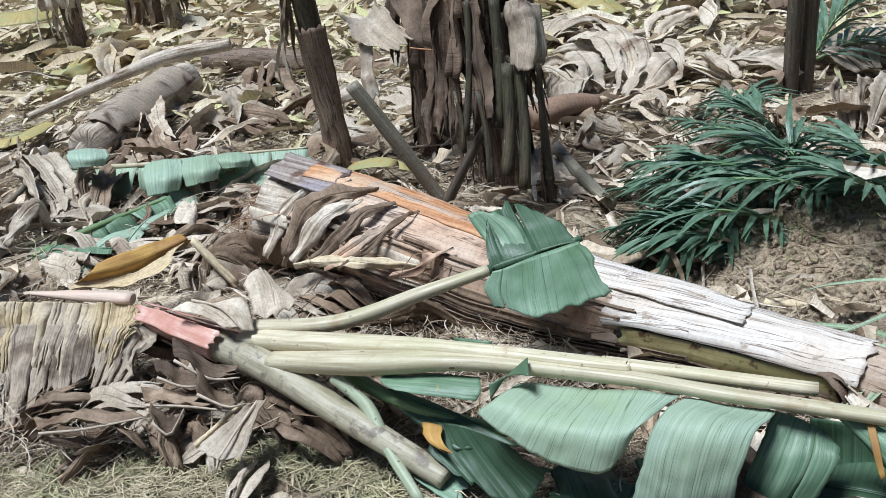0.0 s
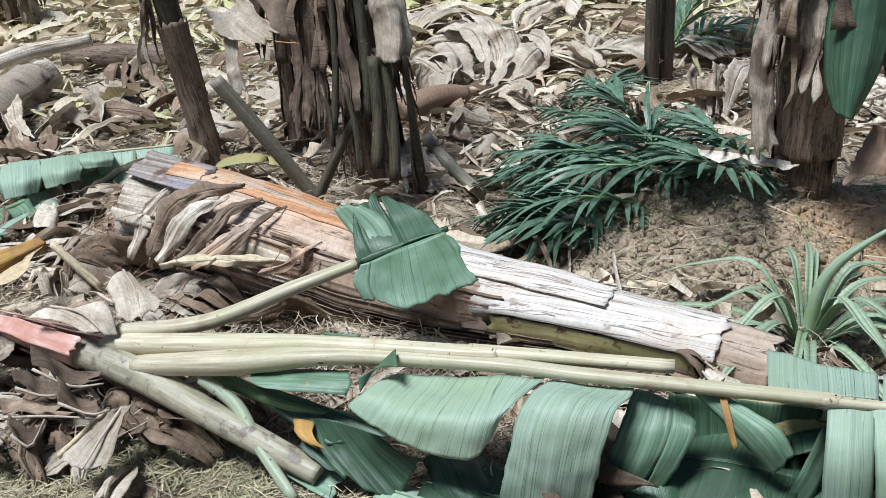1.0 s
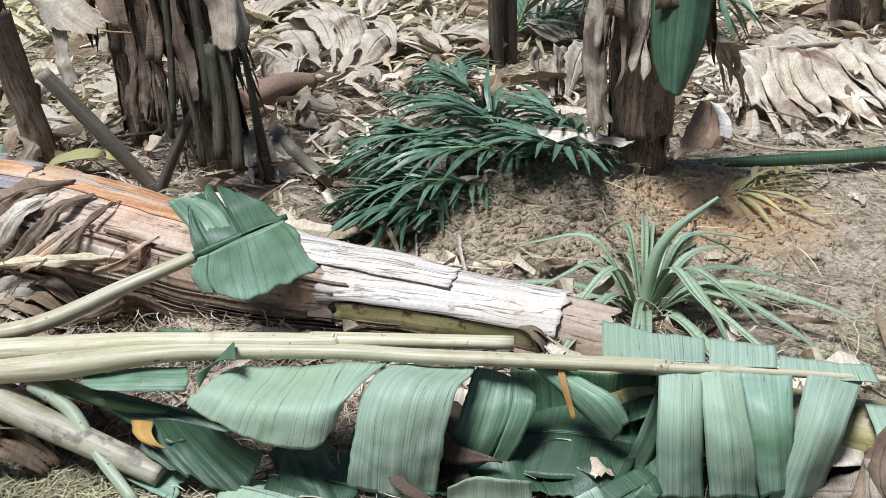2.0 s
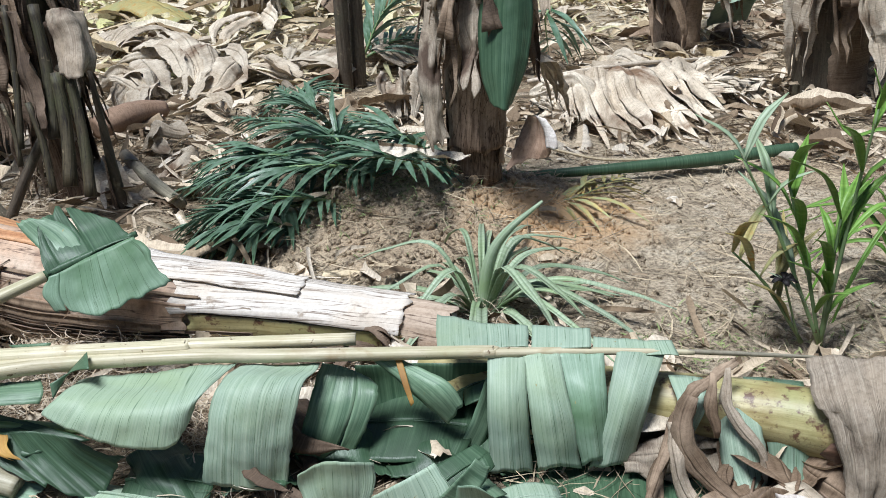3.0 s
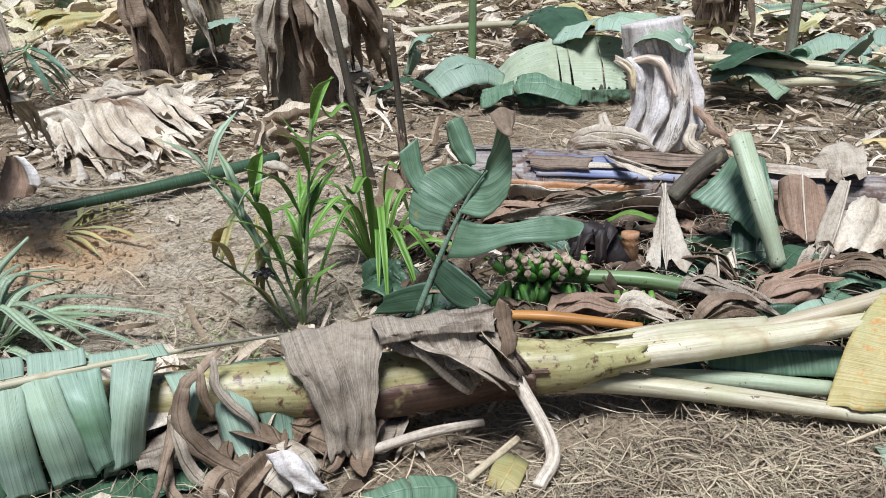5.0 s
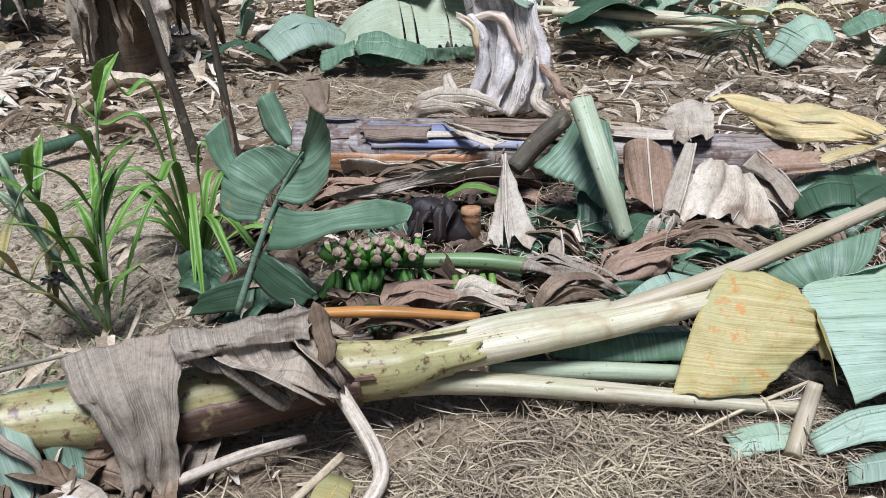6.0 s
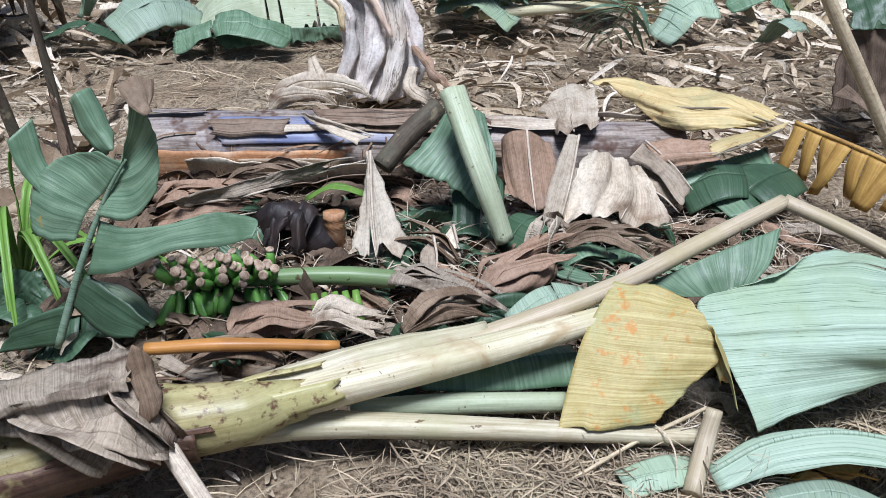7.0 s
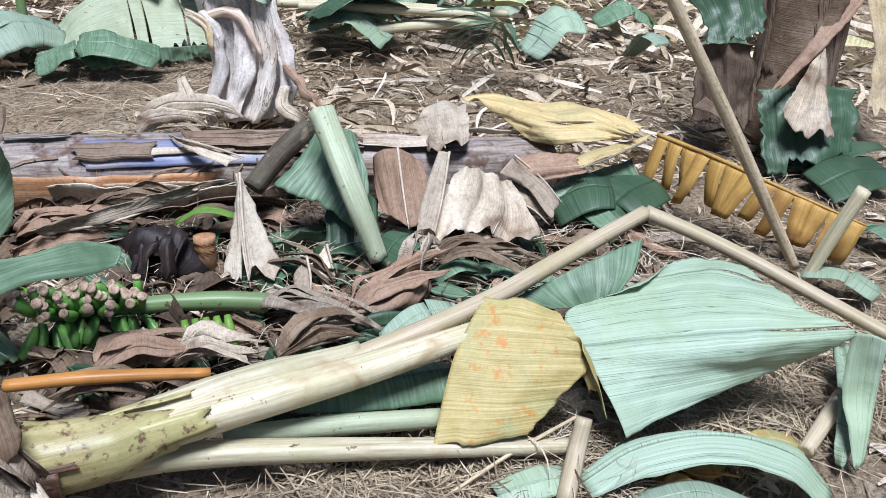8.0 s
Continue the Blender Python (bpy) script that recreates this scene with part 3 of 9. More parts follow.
def scrap_leaf(name, base, label, category, rows, mat, seed, **kw):
    """A torn piece of leaf with the vein that stiffens it."""
    top = thing(name, base, label, category)
    sheet_part("leaf_blade", rows, mat, top, seed=seed, **kw)
    tube_part("midrib", rows[len(rows) // 2], [0.004, 0.0035, 0.002], STALK_DULL if "banana" in category else STICK_DRY, top, seg=7, step=0.02)
    return top


# ---- the ground ----


def gz(x, y):
    """Height of the ground."""
    h = 0.20 * math.exp(-(((x - 1.32) / 0.42) ** 2 + ((y - 2.72) / 0.36) ** 2))
    h += 0.05 * math.exp(-(((x - 0.95) / 0.4) ** 2 + ((y - 2.45) / 0.35) ** 2))
    h += 0.03 * noise.noise(V3((x * 0.7, y * 0.7, 0))) + 0.018 * noise.noise(V3((x * 3.1, y * 3.1, 2)))
    h += 0.008 * noise.noise(V3((x * 12, y * 12, 5)))
    return h - 0.012


def build_ground():
    sk = Skin()
    ring = [-400, -120, -40, -16, -9]
    xs = ring + list(np.arange(-6, 9.01, 0.05)) + [12, 20, 50, 130, 400]
    ys = ring + list(np.arange(-3, 11.01, 0.05)) + [14, 20, 50, 130, 400]
    rows = [[V3((x, y, gz(x, y) if -7 < x < 10 and -4 < y < 12 else 0.0)) for x in xs] for y in ys]
    sk.grid(rows, [[(x, y) for x in xs] for y in ys])
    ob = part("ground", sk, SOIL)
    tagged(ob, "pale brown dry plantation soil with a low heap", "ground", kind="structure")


build_ground()


def bare(x, y):
    """How bare the soil is: 1 on the trodden patch and the heap."""
    a = ((x - 1.95) * 0.94 - (y - 2.25) * 0.34) / 1.35
    b = ((x - 1.95) * 0.34 + (y - 2.25) * 0.94) / 0.75
    c = ((x - 3.9) / 0.8) ** 2 + ((y - 2.0) / 0.5) ** 2
    return max(math.exp(-(a * a + b * b) ** 2), math.exp(-c * c))


def strip(sk, p, heading, length, width, bend, curl, rise=0.0, roll=0.0, n=4, across=2):
    """One small curled scrap."""
    d, q = V3((math.cos(heading), math.sin(heading), 0)), V3((-math.sin(heading), math.cos(heading), 0))
    rows, uvs = [], []
    for i in range(n + 1):
        f = i / n - 0.5
        c = V3(p) + d * (length * f) + q * (bend * (f * f - 0.1)) + V3((0, 0, rise * f + curl * (0.25 - f * f)))
        w = width * (1 - 0.5 * abs(2 * f) ** 3) * 0.5 * (0.75 + 0.5 * noise.noise(c * 30))
        row, uv = [], []
        for j in range(across + 1):
            g = 2 * j / across - 1
            row.append(c + q * (w * g * math.cos(roll)) + V3((0, 0, w * g * math.sin(roll) + abs(g) * w * 0.5)))
            uv.append((f * length, g * w))
        rows.append(row)
        uvs.append(uv)
    sk.grid(rows, uvs)


def scatter():
    rnd = random.Random(5)
    far, chips, straw, grass, strands, beyond = Skin(), Skin(), Skin(), Skin(), Skin(), Skin()
    n = 0
    while n < 1500:
        x, y = rnd.uniform(-4.5, 8.5), rnd.uniform(-1.5, 10.5)
        if y < 1.95 - 0.57 * x or rnd.random() < bare(x, y) * 1.1 or (x > 2.0 and y < 1.3 and rnd.random() < 0.7) or (3.2 < x < 5.5 and y < 1.8):
            continue
        n += 1
        a, s = rnd.uniform(0, 6.3), rnd.uniform(0.10, 0.42)
        d, q = V3((math.cos(a), math.sin(a), 0)) * s / 2, V3((-math.sin(a), math.cos(a), 0)) * rnd.uniform(-0.1, 0.1)
        c = V3((x, y, gz(x, y) + rnd.uniform(0.01, 0.08)))
        zz = [rnd.uniform(-0.03, 0.06) for _ in range(3)]
        w = rnd.uniform(0.02, 0.085)
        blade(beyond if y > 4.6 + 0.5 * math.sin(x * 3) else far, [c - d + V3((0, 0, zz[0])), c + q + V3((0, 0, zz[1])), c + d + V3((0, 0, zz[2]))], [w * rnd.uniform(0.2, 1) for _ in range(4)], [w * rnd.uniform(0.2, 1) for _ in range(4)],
              la=(rnd.uniform(-70, 60), rnd.uniform(-60, 110)), ra=(rnd.uniform(-70, 60), rnd.uniform(-60, 110)), wid=4, step=0.035, crumple=0.02, freq=14, ragged=0.4, seed=n)
    for _ in range(17000):
        x, y = rnd.uniform(-4.2, 7.5), rnd.uniform(-1.0, 8.5)
        if y < 1.95 - 0.57 * x or rnd.random() < bare(x, y) * 1.1:
            continue
        s = rnd.uniform(0.05, 0.28)
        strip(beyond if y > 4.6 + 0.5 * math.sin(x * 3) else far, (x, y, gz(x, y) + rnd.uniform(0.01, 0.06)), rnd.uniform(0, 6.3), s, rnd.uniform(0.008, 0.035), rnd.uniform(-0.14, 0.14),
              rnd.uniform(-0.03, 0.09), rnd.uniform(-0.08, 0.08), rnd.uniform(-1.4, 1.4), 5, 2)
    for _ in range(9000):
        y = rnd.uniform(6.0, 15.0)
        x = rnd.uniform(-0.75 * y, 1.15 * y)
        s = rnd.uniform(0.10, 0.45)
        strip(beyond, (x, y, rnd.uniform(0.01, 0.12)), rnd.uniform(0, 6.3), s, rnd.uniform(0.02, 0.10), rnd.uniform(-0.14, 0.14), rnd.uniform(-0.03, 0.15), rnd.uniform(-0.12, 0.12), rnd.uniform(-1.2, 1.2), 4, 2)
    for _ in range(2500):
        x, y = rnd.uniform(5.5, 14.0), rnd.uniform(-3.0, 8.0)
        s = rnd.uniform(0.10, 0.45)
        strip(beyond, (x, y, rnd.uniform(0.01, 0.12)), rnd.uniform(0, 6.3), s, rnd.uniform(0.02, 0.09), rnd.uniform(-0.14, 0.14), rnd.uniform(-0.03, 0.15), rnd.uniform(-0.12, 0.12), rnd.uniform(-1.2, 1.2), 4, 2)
    for _ in range(9000):
        x, y = rnd.uniform(-2.5, 6.5), rnd.uniform(-1.2, 6)
        if rnd.random() < bare(x, y) * 0.8:
            continue
        s = rnd.uniform(0.02, 0.07)
        strip(chips, (x, y, gz(x, y) + rnd.uniform(0.002, 0.02)), rnd.uniform(0, 6.3), s, s * rnd.uniform(0.15, 0.6), 0, rnd.uniform(0, 0.015), 0, rnd.uniform(-0.8, 0.8), 2, 2)
    for _ in range(42000):
        x, y = rnd.uniform(-2.5, 6.5), rnd.uniform(-1.2, 6)
        s = rnd.uniform(0.04, 0.2)
        strip(straw, (x, y, gz(x, y) + rnd.uniform(0.002, 0.03)), rnd.uniform(0, 6.3), s, rnd.uniform(0.002, 0.005), rnd.uniform(-0.06, 0.06),
              rnd.uniform(-0.01, 0.04), rnd.uniform(-0.02, 0.02), rnd.uniform(-1, 1), 3, 1)
    for x0, x1, y0, y1, num, top_z in ((-1.5, 0.3, 1.98, 2.75, 9000, 0.10), (2.3, 3.7, -0.4, 1.1, 6000, 0.12), (0.2, 1.3, 1.5, 2.1, 3500, 0.06), (-1.8, 0.2, 2.7, 3.7, 4000, 0.10)):
        for _ in range(num):
            x, y = rnd.uniform(x0, x1), rnd.uniform(y0, y1)
            strip(strands, (x, y, gz(x, y) + rnd.uniform(0.005, top_z) * rnd.random() ** 0.5), rnd.uniform(0, 6.3), rnd.uniform(0.04, 0.17), rnd.uniform(0.0018, 0.0045), rnd.uniform(-0.12, 0.12),
                  rnd.uniform(-0.02, 0.06), rnd.uniform(-0.05, 0.05), rnd.uniform(-1.2, 1.2), 5, 1)
    n = 0
    while n < 15000:
        x, y = rnd.uniform(1.2, 3.3), rnd.uniform(-1.3, 1.2)
        if y > 1.5 - 0.57 * x or y < 1.0 - 0.95 * (x - 0.9):
            continue
        n += 1
        s = rnd.uniform(0.05, 0.2)
        strip(straw, (x, y, gz(x, y) + rnd.uniform(0.004, 0.05)), rnd.uniform(0, 6.3), s, rnd.uniform(0.0025, 0.005), rnd.uniform(-0.12, 0.12),
              rnd.uniform(-0.02, 0.06), rnd.uniform(-0.04, 0.04), rnd.uniform(-1, 1), 5, 1)
    for _ in range(42000):
        x, y = rnd.uniform(-1.6, 0.2), rnd.uniform(1.5, 2.35)
        if y > 2.22 - 0.25 * x - 0.2 * rnd.random() - (0.45 if x > -0.6 else 0) * (x + 0.6) / 0.6 or noise.noise(V3((x * 4, y * 4, 1))) < -0.25:
            continue
        strip(grass, (x, y, gz(x, y) + rnd.uniform(0, 0.025)), rnd.uniform(0, 6.3), rnd.uniform(0.03, 0.08), 0.003, rnd.uniform(-0.04, 0.04),
              rnd.uniform(0, 0.02), rnd.uniform(-0.03, 0.03), rnd.uniform(-1, 1), 3, 1)
    for name, sk, mat, label in (("leaf_litter", far, LITTER, "curled pale brown dead banana leaf scraps over the soil"), ("far_leaf_litter", beyond, LITTER_SUNLIT, "straw-coloured leaf litter far off, sunlight put into its pale colour"), ("leaf_chips", chips, LITTER, "small broken bits of dry leaf on the soil"),
                                 ("leaf_strands", strands, LITTER, "thin curled strands of torn dead leaf among the litter"), ("straw", straw, STRAW, "thin bleached straw and dead grass on the soil"), ("grass", grass, GRASS, "short half-dry yellow-green grass at the edge")):
        tagged(part(name, sk, mat), label, name.replace("_", " "), kind="stuff")


scatter()

# ---- the great cut trunk ----


def fibres(sk, c, d, n, length, spread, rnd, width=0.006):
    for _ in range(n):
        p = V3(c) + V3((rnd.uniform(-1, 1), rnd.uniform(-1, 1), rnd.uniform(-1, 1))) * spread
        q = p + (V3(d) + V3((rnd.uniform(-1, 1), rnd.uniform(-1, 1), rnd.uniform(-0.9, 0.5))) * 0.7) * length * rnd.uniform(0.4, 1.1)
        m = (p + q) / 2 + V3((rnd.uniform(-1, 1), rnd.uniform(-1, 1), rnd.uniform(-0.5, 1))) * length * 0.2
        blade(sk, [p, m, q], [width, width * 0.8, 0.001], [width, width * 0.8, 0.001], wid=1, step=0.04, seed=rnd.randint(0, 999))


def trunk_a():
    pts = [(-0.489, 2.970, 0.225), (-0.139, 2.731, 0.182), (0.256, 2.400, 0.127), (0.615, 2.139, 0.109), (0.898, 1.932, 0.088), (1.027, 1.833, 0.075)]
    rad = [0.168, 0.160, 0.148, 0.132, 0.108, 0.084, 0.072, 0.066, 0.06]
    top = thing("felled_banana_tree", (pts[0][0], pts[0][1], 0), "felled thick banana trunk with peeling dry sheaths, ragged cut end", "banana tree")
    tube_part("core", pts, [r * 0.94 for r in rad], TRUNK_DRY, top, seg=30, step=0.025, lump=0.10, flute=(5, 0.02))
    for a0, a1, u0, u1, mat, label, lift, jag, curl in (
            (-95, 5, 0.0, 0.40, DRY_DARK, "dark fibrous rotten sheath", 0.002, 0.30, 0.014), (-70, -18, 0.20, 0.66, STICK_TAN, "smooth tan lower sheath", 0.009, 0.18, 0.004),
            (72, 150, 0.06, 0.50, SHEATH_ORANGE, "orange brown streaked sheath", 0.009, 0.15, 0.003), (30, 92, 0.16, 0.60, TRUNK_PAPER, "pale papery sheath", 0.007, 0.15, 0.006),
            (-8, 34, 0.16, 0.52, TRUNK_PAPER, "", 0.011, 0.38, 0.011), (60, 105, 0.0, 0.12, TRUNK_PURPLE, "grey blotched end of a sheath", 0.008, 0.22, 0.007),
            (18, 128, 0.50, 0.84, BLEACHED, "bleached white papery sheath", 0.011, 0.12, 0.008), (60, 118, 0.44, 0.66, BLEACHED, "", 0.014, 0.30, 0.007),
            (-45, 16, 0.52, 0.84, TRUNK_YELLOW, "yellow brown inner sheath", 0.008, 0.15, 0.003), (-80, -30, 0.55, 0.9, TRUNK_PURPLE, "", 0.007, 0.30, 0.006),
            (-20, 120, 0.80, 1.0, TRUNK_PAPER, "", 0.004, 0.18, 0.006)):
        sheath_part("sheath", pts, rad, a0, a1, mat, top, label, u0=u0, u1=u1, lift=lift, jag=jag, curl=curl, crumple=0.006, seed=int(a0 + 100 + u0 * 50), seg=14)
    rnd = random.Random(3)
    for k in range(20):
        u, a0 = rnd.uniform(0.0, 0.32), rnd.uniform(-75, 40)
        m = rnd.choice([TRUNK_DRY, DRY, DRY_DARK, DRY_BLACK, TRUNK_BROWN])
        sheath_part("sheath", pts, rad, a0, a0 + rnd.uniform(3, 15), m, top, u0=u, u1=min(u + rnd.uniform(0.10, 0.40), 1), lift=rnd.uniform(0.010, 0.024), jag=0.6, curl=rnd.uniform(0, 0.012), crumple=0.004, seed=300 + k, seg=4)
    sk = Skin()
    a = V3(pts[0])
    d = (V3(pts[0]) - V3(pts[1])).normalized()
    fibres(sk, a + V3((0, 0, -0.02)), d * 0.5 + V3((0, 0, -0.25)), 520, 0.17, 0.1, rnd, 0.0032)
    for _ in range(170):
        u = rnd.uniform(0.03, 0.4)
        c = spline(pts, 30)[int(u * 29)] + V3((rnd.uniform(-0.05, 0.05), -along(rad, u) * 0.9, rnd.uniform(-0.12, 0.1)))
        fibres(sk, c, (rnd.uniform(-1, 1), -0.2, -0.5), 1, 0.15, 0.02, rnd, 0.004)
    tagged(part("fibre", sk, FIBRE, top, "reddish torn fibres"), kind="stuff")
    # folded dead sheaths that arch back over the cut end
    for k, (line, w, m) in enumerate((
            ([(-0.467, 2.694, 0.184), (-0.381, 2.712, 0.322), (-0.285, 2.707, 0.358), (-0.170, 2.728, 0.355)], 0.03, DRY_DARK),
            ([(-0.438, 2.650, 0.184), (-0.328, 2.653, 0.314), (-0.217, 2.673, 0.356)], 0.026, TRUNK_DRY),
            ([(-0.393, 2.618, 0.185), (-0.273, 2.607, 0.283), (-0.204, 2.627, 0.328), (-0.123, 2.649, 0.329)], 0.024, DRY_DARK),
            ([(-0.341, 2.585, 0.185), (-0.226, 2.564, 0.262), (-0.143, 2.578, 0.290)], 0.02, TRUNK_PAPER),
            ([(-0.482, 2.712, 0.150), (-0.433, 2.730, 0.265), (-0.358, 2.763, 0.335), (-0.254, 2.788, 0.369)], 0.024, TRUNK_PAPER),
            ([(-0.536, 2.751, 0.165), (-0.467, 2.774, 0.288), (-0.384, 2.814, 0.355)], 0.022, TRUNK_DRY),
            ([(-0.435, 2.630, 0.187), (-0.231, 2.533, 0.215), (-0.042, 2.467, 0.217)], 0.014, STICK_TAN),
            ([(-0.298, 2.544, 0.192), (-0.125, 2.553, 0.308), (-0.058, 2.606, 0.330)], 0.008, DRY_DARK),
            ([(-0.152, 2.459, 0.198), (-0.056, 2.432, 0.235), (0.024, 2.448, 0.270)], 0.012, TRUNK_PAPER))):
        blade_part("folded_sheath", line, [w * 0.6, w * 1.2, w * 1.0, 0.004], [w * 0.7, w * 1.1, w * 0.9, 0.003], m, top, la=(-15, 25), ra=(0, 30), up=(-0.3, -0.75, 0.6), crumple=0.014, freq=12, ragged=0.5, seed=410 + k, wid=6)
    return pts, rad


trunk_a()

# torn leaf resting on the trunk, with its stalk
leaf = thing("torn_leaf", (-0.489, 2.243, 0.200), "torn green banana leaf on a long pale stalk, on the trunk", "banana leaf")
ST = [(-0.479, 2.162, 0.240), (-0.265, 2.109, 0.260), (-0.057, 2.161, 0.290), (0.106, 2.167, 0.330), (0.330, 2.143, 0.400)]
tube_part("stalk", ST[:4], [0.020, 0.021, 0.019, 0.015], PETIOLE, leaf, groove=0.35)
tube_part("midrib", ST[3:], [0.013, 0.008], LEAF_DARK, leaf, step=0.02, seg=8)
sheet_part("leaf_blade", [[(0.108, 2.152, 0.333), (0.103, 2.177, 0.352), (0.104, 2.202, 0.371)], [(0.132, 2.156, 0.341), (0.117, 2.206, 0.391), (0.116, 2.255, 0.438)], [(0.187, 2.152, 0.358), (0.165, 2.232, 0.412), (0.148, 2.309, 0.461)], [(0.255, 2.140, 0.380), (0.239, 2.215, 0.411), (0.215, 2.289, 0.441)], [(0.325, 2.129, 0.403), (0.321, 2.153, 0.408), (0.312, 2.179, 0.416)]], LEAF_DARK, leaf, seed=3, ragged=0.14, tears=(0.3, 0.62), tear=0.55, crumple=0.008, pleat=(0.002, 60), crease=0.006)
sheet_part("leaf_blade", [[(0.116, 2.187, 0.362), (0.094, 2.228, 0.391), (0.060, 2.280, 0.446)], [(0.211, 2.171, 0.374), (0.191, 2.217, 0.415), (0.128, 2.259, 0.447)]], LEAF_GREEN, leaf, seed=4, ragged=0.12, crumple=0.006, crease=0.006)
sheet_part("leaf_blade", [[(0.108, 2.151, 0.331), (0.091, 2.141, 0.295), (0.105, 2.125, 0.248)], [(0.145, 2.145, 0.342), (0.136, 2.116, 0.288), (0.147, 2.093, 0.250)], [(0.206, 2.135, 0.368), (0.203, 2.086, 0.295), (0.209, 2.047, 0.246)], [(0.266, 2.123, 0.389), (0.282, 2.071, 0.324), (0.291, 2.029, 0.278)], [(0.326, 2.119, 0.406), (0.359, 2.075, 0.357), (0.394, 2.029, 0.303)]], LEAF_MID, leaf, seed=5, ragged=0.12, tears=(0.22,), tear=0.3, crumple=0.010, pleat=(0.0015, 55), crease=0.006)

# ---- fallen banana plant with long stalks and a drooping leaf ----
plant_b = thing("fallen_banana_plant", (-0.366, 2.237, 0.000), "fallen banana plant with pale stalks and drooping grey-green leaves", "banana plant")
tube_part("stem", [(-0.768, 2.300, 0.220), (-0.665, 2.231, 0.210), (-0.569, 2.160, 0.200)], [0.026, 0.034, 0.042], PINK, plant_b, "split pink red stem end", seg=18, lump=0.25)
for k in range(4):
    sheath_part("split_sheath", [(-0.788, 2.323, 0.220), (-0.665, 2.231, 0.210), (-0.554, 2.149, 0.200)], [0.03, 0.038, 0.044], 20 + 75 * k, 75 + 75 * k, PINK if k < 3 else TRUNK_BROWN, plant_b, lift=0.004, jag=0.12, curl=0.006, crumple=0.004, seed=340 + k)
tube_part("stem", [(-0.587, 2.181, 0.200), (-0.450, 2.074, 0.180), (-0.272, 1.919, 0.130), (-0.123, 1.802, 0.080), (-0.042, 1.738, 0.050)], [0.040, 0.040, 0.033, 0.029, 0.024],
          STEM_MOTTLE, plant_b, seg=18, lump=0.1)
L1 = [(-0.508, 2.147, 0.220), (-0.206, 1.989, 0.260), (-0.002, 1.876, 0.290), (0.338, 1.735, 0.290), (0.321, 1.750, 0.290), (0.690, 1.600, 0.280)]
L2 = [(-0.431, 2.058, 0.200), (-0.193, 1.922, 0.250), (0.031, 1.833, 0.280), (0.333, 1.713, 0.280), (0.521, 1.614, 0.280), (0.915, 1.434, 0.270), (0.921, 1.427, 0.270), (1.124, 1.341, 0.260), (1.325, 1.244, 0.250)]
tube_part("stalk", L1, [0.027, 0.027, 0.020, 0.018, 0.017, 0.015], PETIOLE, plant_b, groove=0.4, seg=14)
tube_part("stalk", L2, [0.026, 0.031, 0.021, 0.017, 0.016, 0.015, 0.012, 0.009, 0.006], PETIOLE, plant_b, groove=0.4, seg=14)
tube_part("stalk", [(-0.277, 1.957, 0.200), (-0.204, 1.899, 0.150), (-0.159, 1.804, 0.090), (-0.099, 1.697, 0.030)], [0.014, 0.016, 0.014, 0.012], PALE_GREEN, plant_b, seg=10)
tube_part("stalk", [(-0.271, 2.021, 0.180), (-0.115, 1.895, 0.150), (0.078, 1.806, 0.120), (0.219, 1.762, 0.090)], [0.018, 0.016, 0.012, 0.008], STALK_GREEN, plant_b, groove=0.3)
tube_part("tip", [(1.315, 1.253, 0.250), (1.455, 1.180, 0.240), (1.557, 1.122, 0.235)], [0.006, 0.005, 0.003], STALK_DULL, plant_b, seg=8)
# drooping blades from the long stalk
sheet_part("leaf_blade", [[(0.126, 1.789, 0.243), (0.070, 1.727, 0.247), (0.033, 1.722, 0.221)], [(0.204, 1.754, 0.248), (0.135, 1.665, 0.241), (0.097, 1.649, 0.198)], [(0.281, 1.719, 0.255), (0.207, 1.610, 0.244), (0.169, 1.594, 0.174)], [(0.359, 1.683, 0.263), (0.289, 1.573, 0.245), (0.259, 1.553, 0.168)], [(0.440, 1.647, 0.268), (0.354, 1.576, 0.267), (0.317, 1.571, 0.221)]], LEAF, plant_b, seed=4, ragged=0.05, crumple=0.010, pleat=(0.0012, 45), crease=0.006)
sheet_part("leaf_blade", [[(0.441, 1.646, 0.261), (0.367, 1.583, 0.246), (0.329, 1.553, 0.156), (0.308, 1.564, 0.042)], [(0.520, 1.610, 0.264), (0.440, 1.533, 0.260), (0.399, 1.497, 0.163), (0.387, 1.506, 0.043)], [(0.601, 1.573, 0.266), (0.536, 1.503, 0.254), (0.495, 1.470, 0.155), (0.473, 1.478, 0.037)]], LEAF, plant_b, seed=5, ragged=0.05, crumple=0.010, pleat=(0.0012, 45), crease=0.006)
# Third piece of the same leaf: the darker green stands for its shade.
sheet_part("leaf_blade", [[(0.605, 1.593, 0.249), (0.558, 1.556, 0.187), (0.523, 1.543, 0.108), (0.498, 1.554, 0.030)], [(0.654, 1.571, 0.234), (0.615, 1.527, 0.177), (0.580, 1.510, 0.109), (0.556, 1.517, 0.052)], [(0.703, 1.549, 0.197), (0.701, 1.501, 0.188), (0.662, 1.489, 0.121), (0.630, 1.494, 0.065)]], LEAF_GREEN, plant_b, seed=6, ragged=0.10, crumple=0.010, tears=(0.7,), tear=0.4, crease=0.006)
sheet_part("leaf_blade", [[(0.703, 1.538, 0.255), (0.773, 1.451, 0.179), (0.824, 1.417, 0.122)], [(0.733, 1.524, 0.256), (0.796, 1.424, 0.218), (0.839, 1.399, 0.150)], [(0.763, 1.511, 0.254), (0.827, 1.427, 0.228), (0.854, 1.403, 0.176)]], LEAF_GREEN, plant_b, seed=7, ragged=0.06, crease=0.006)
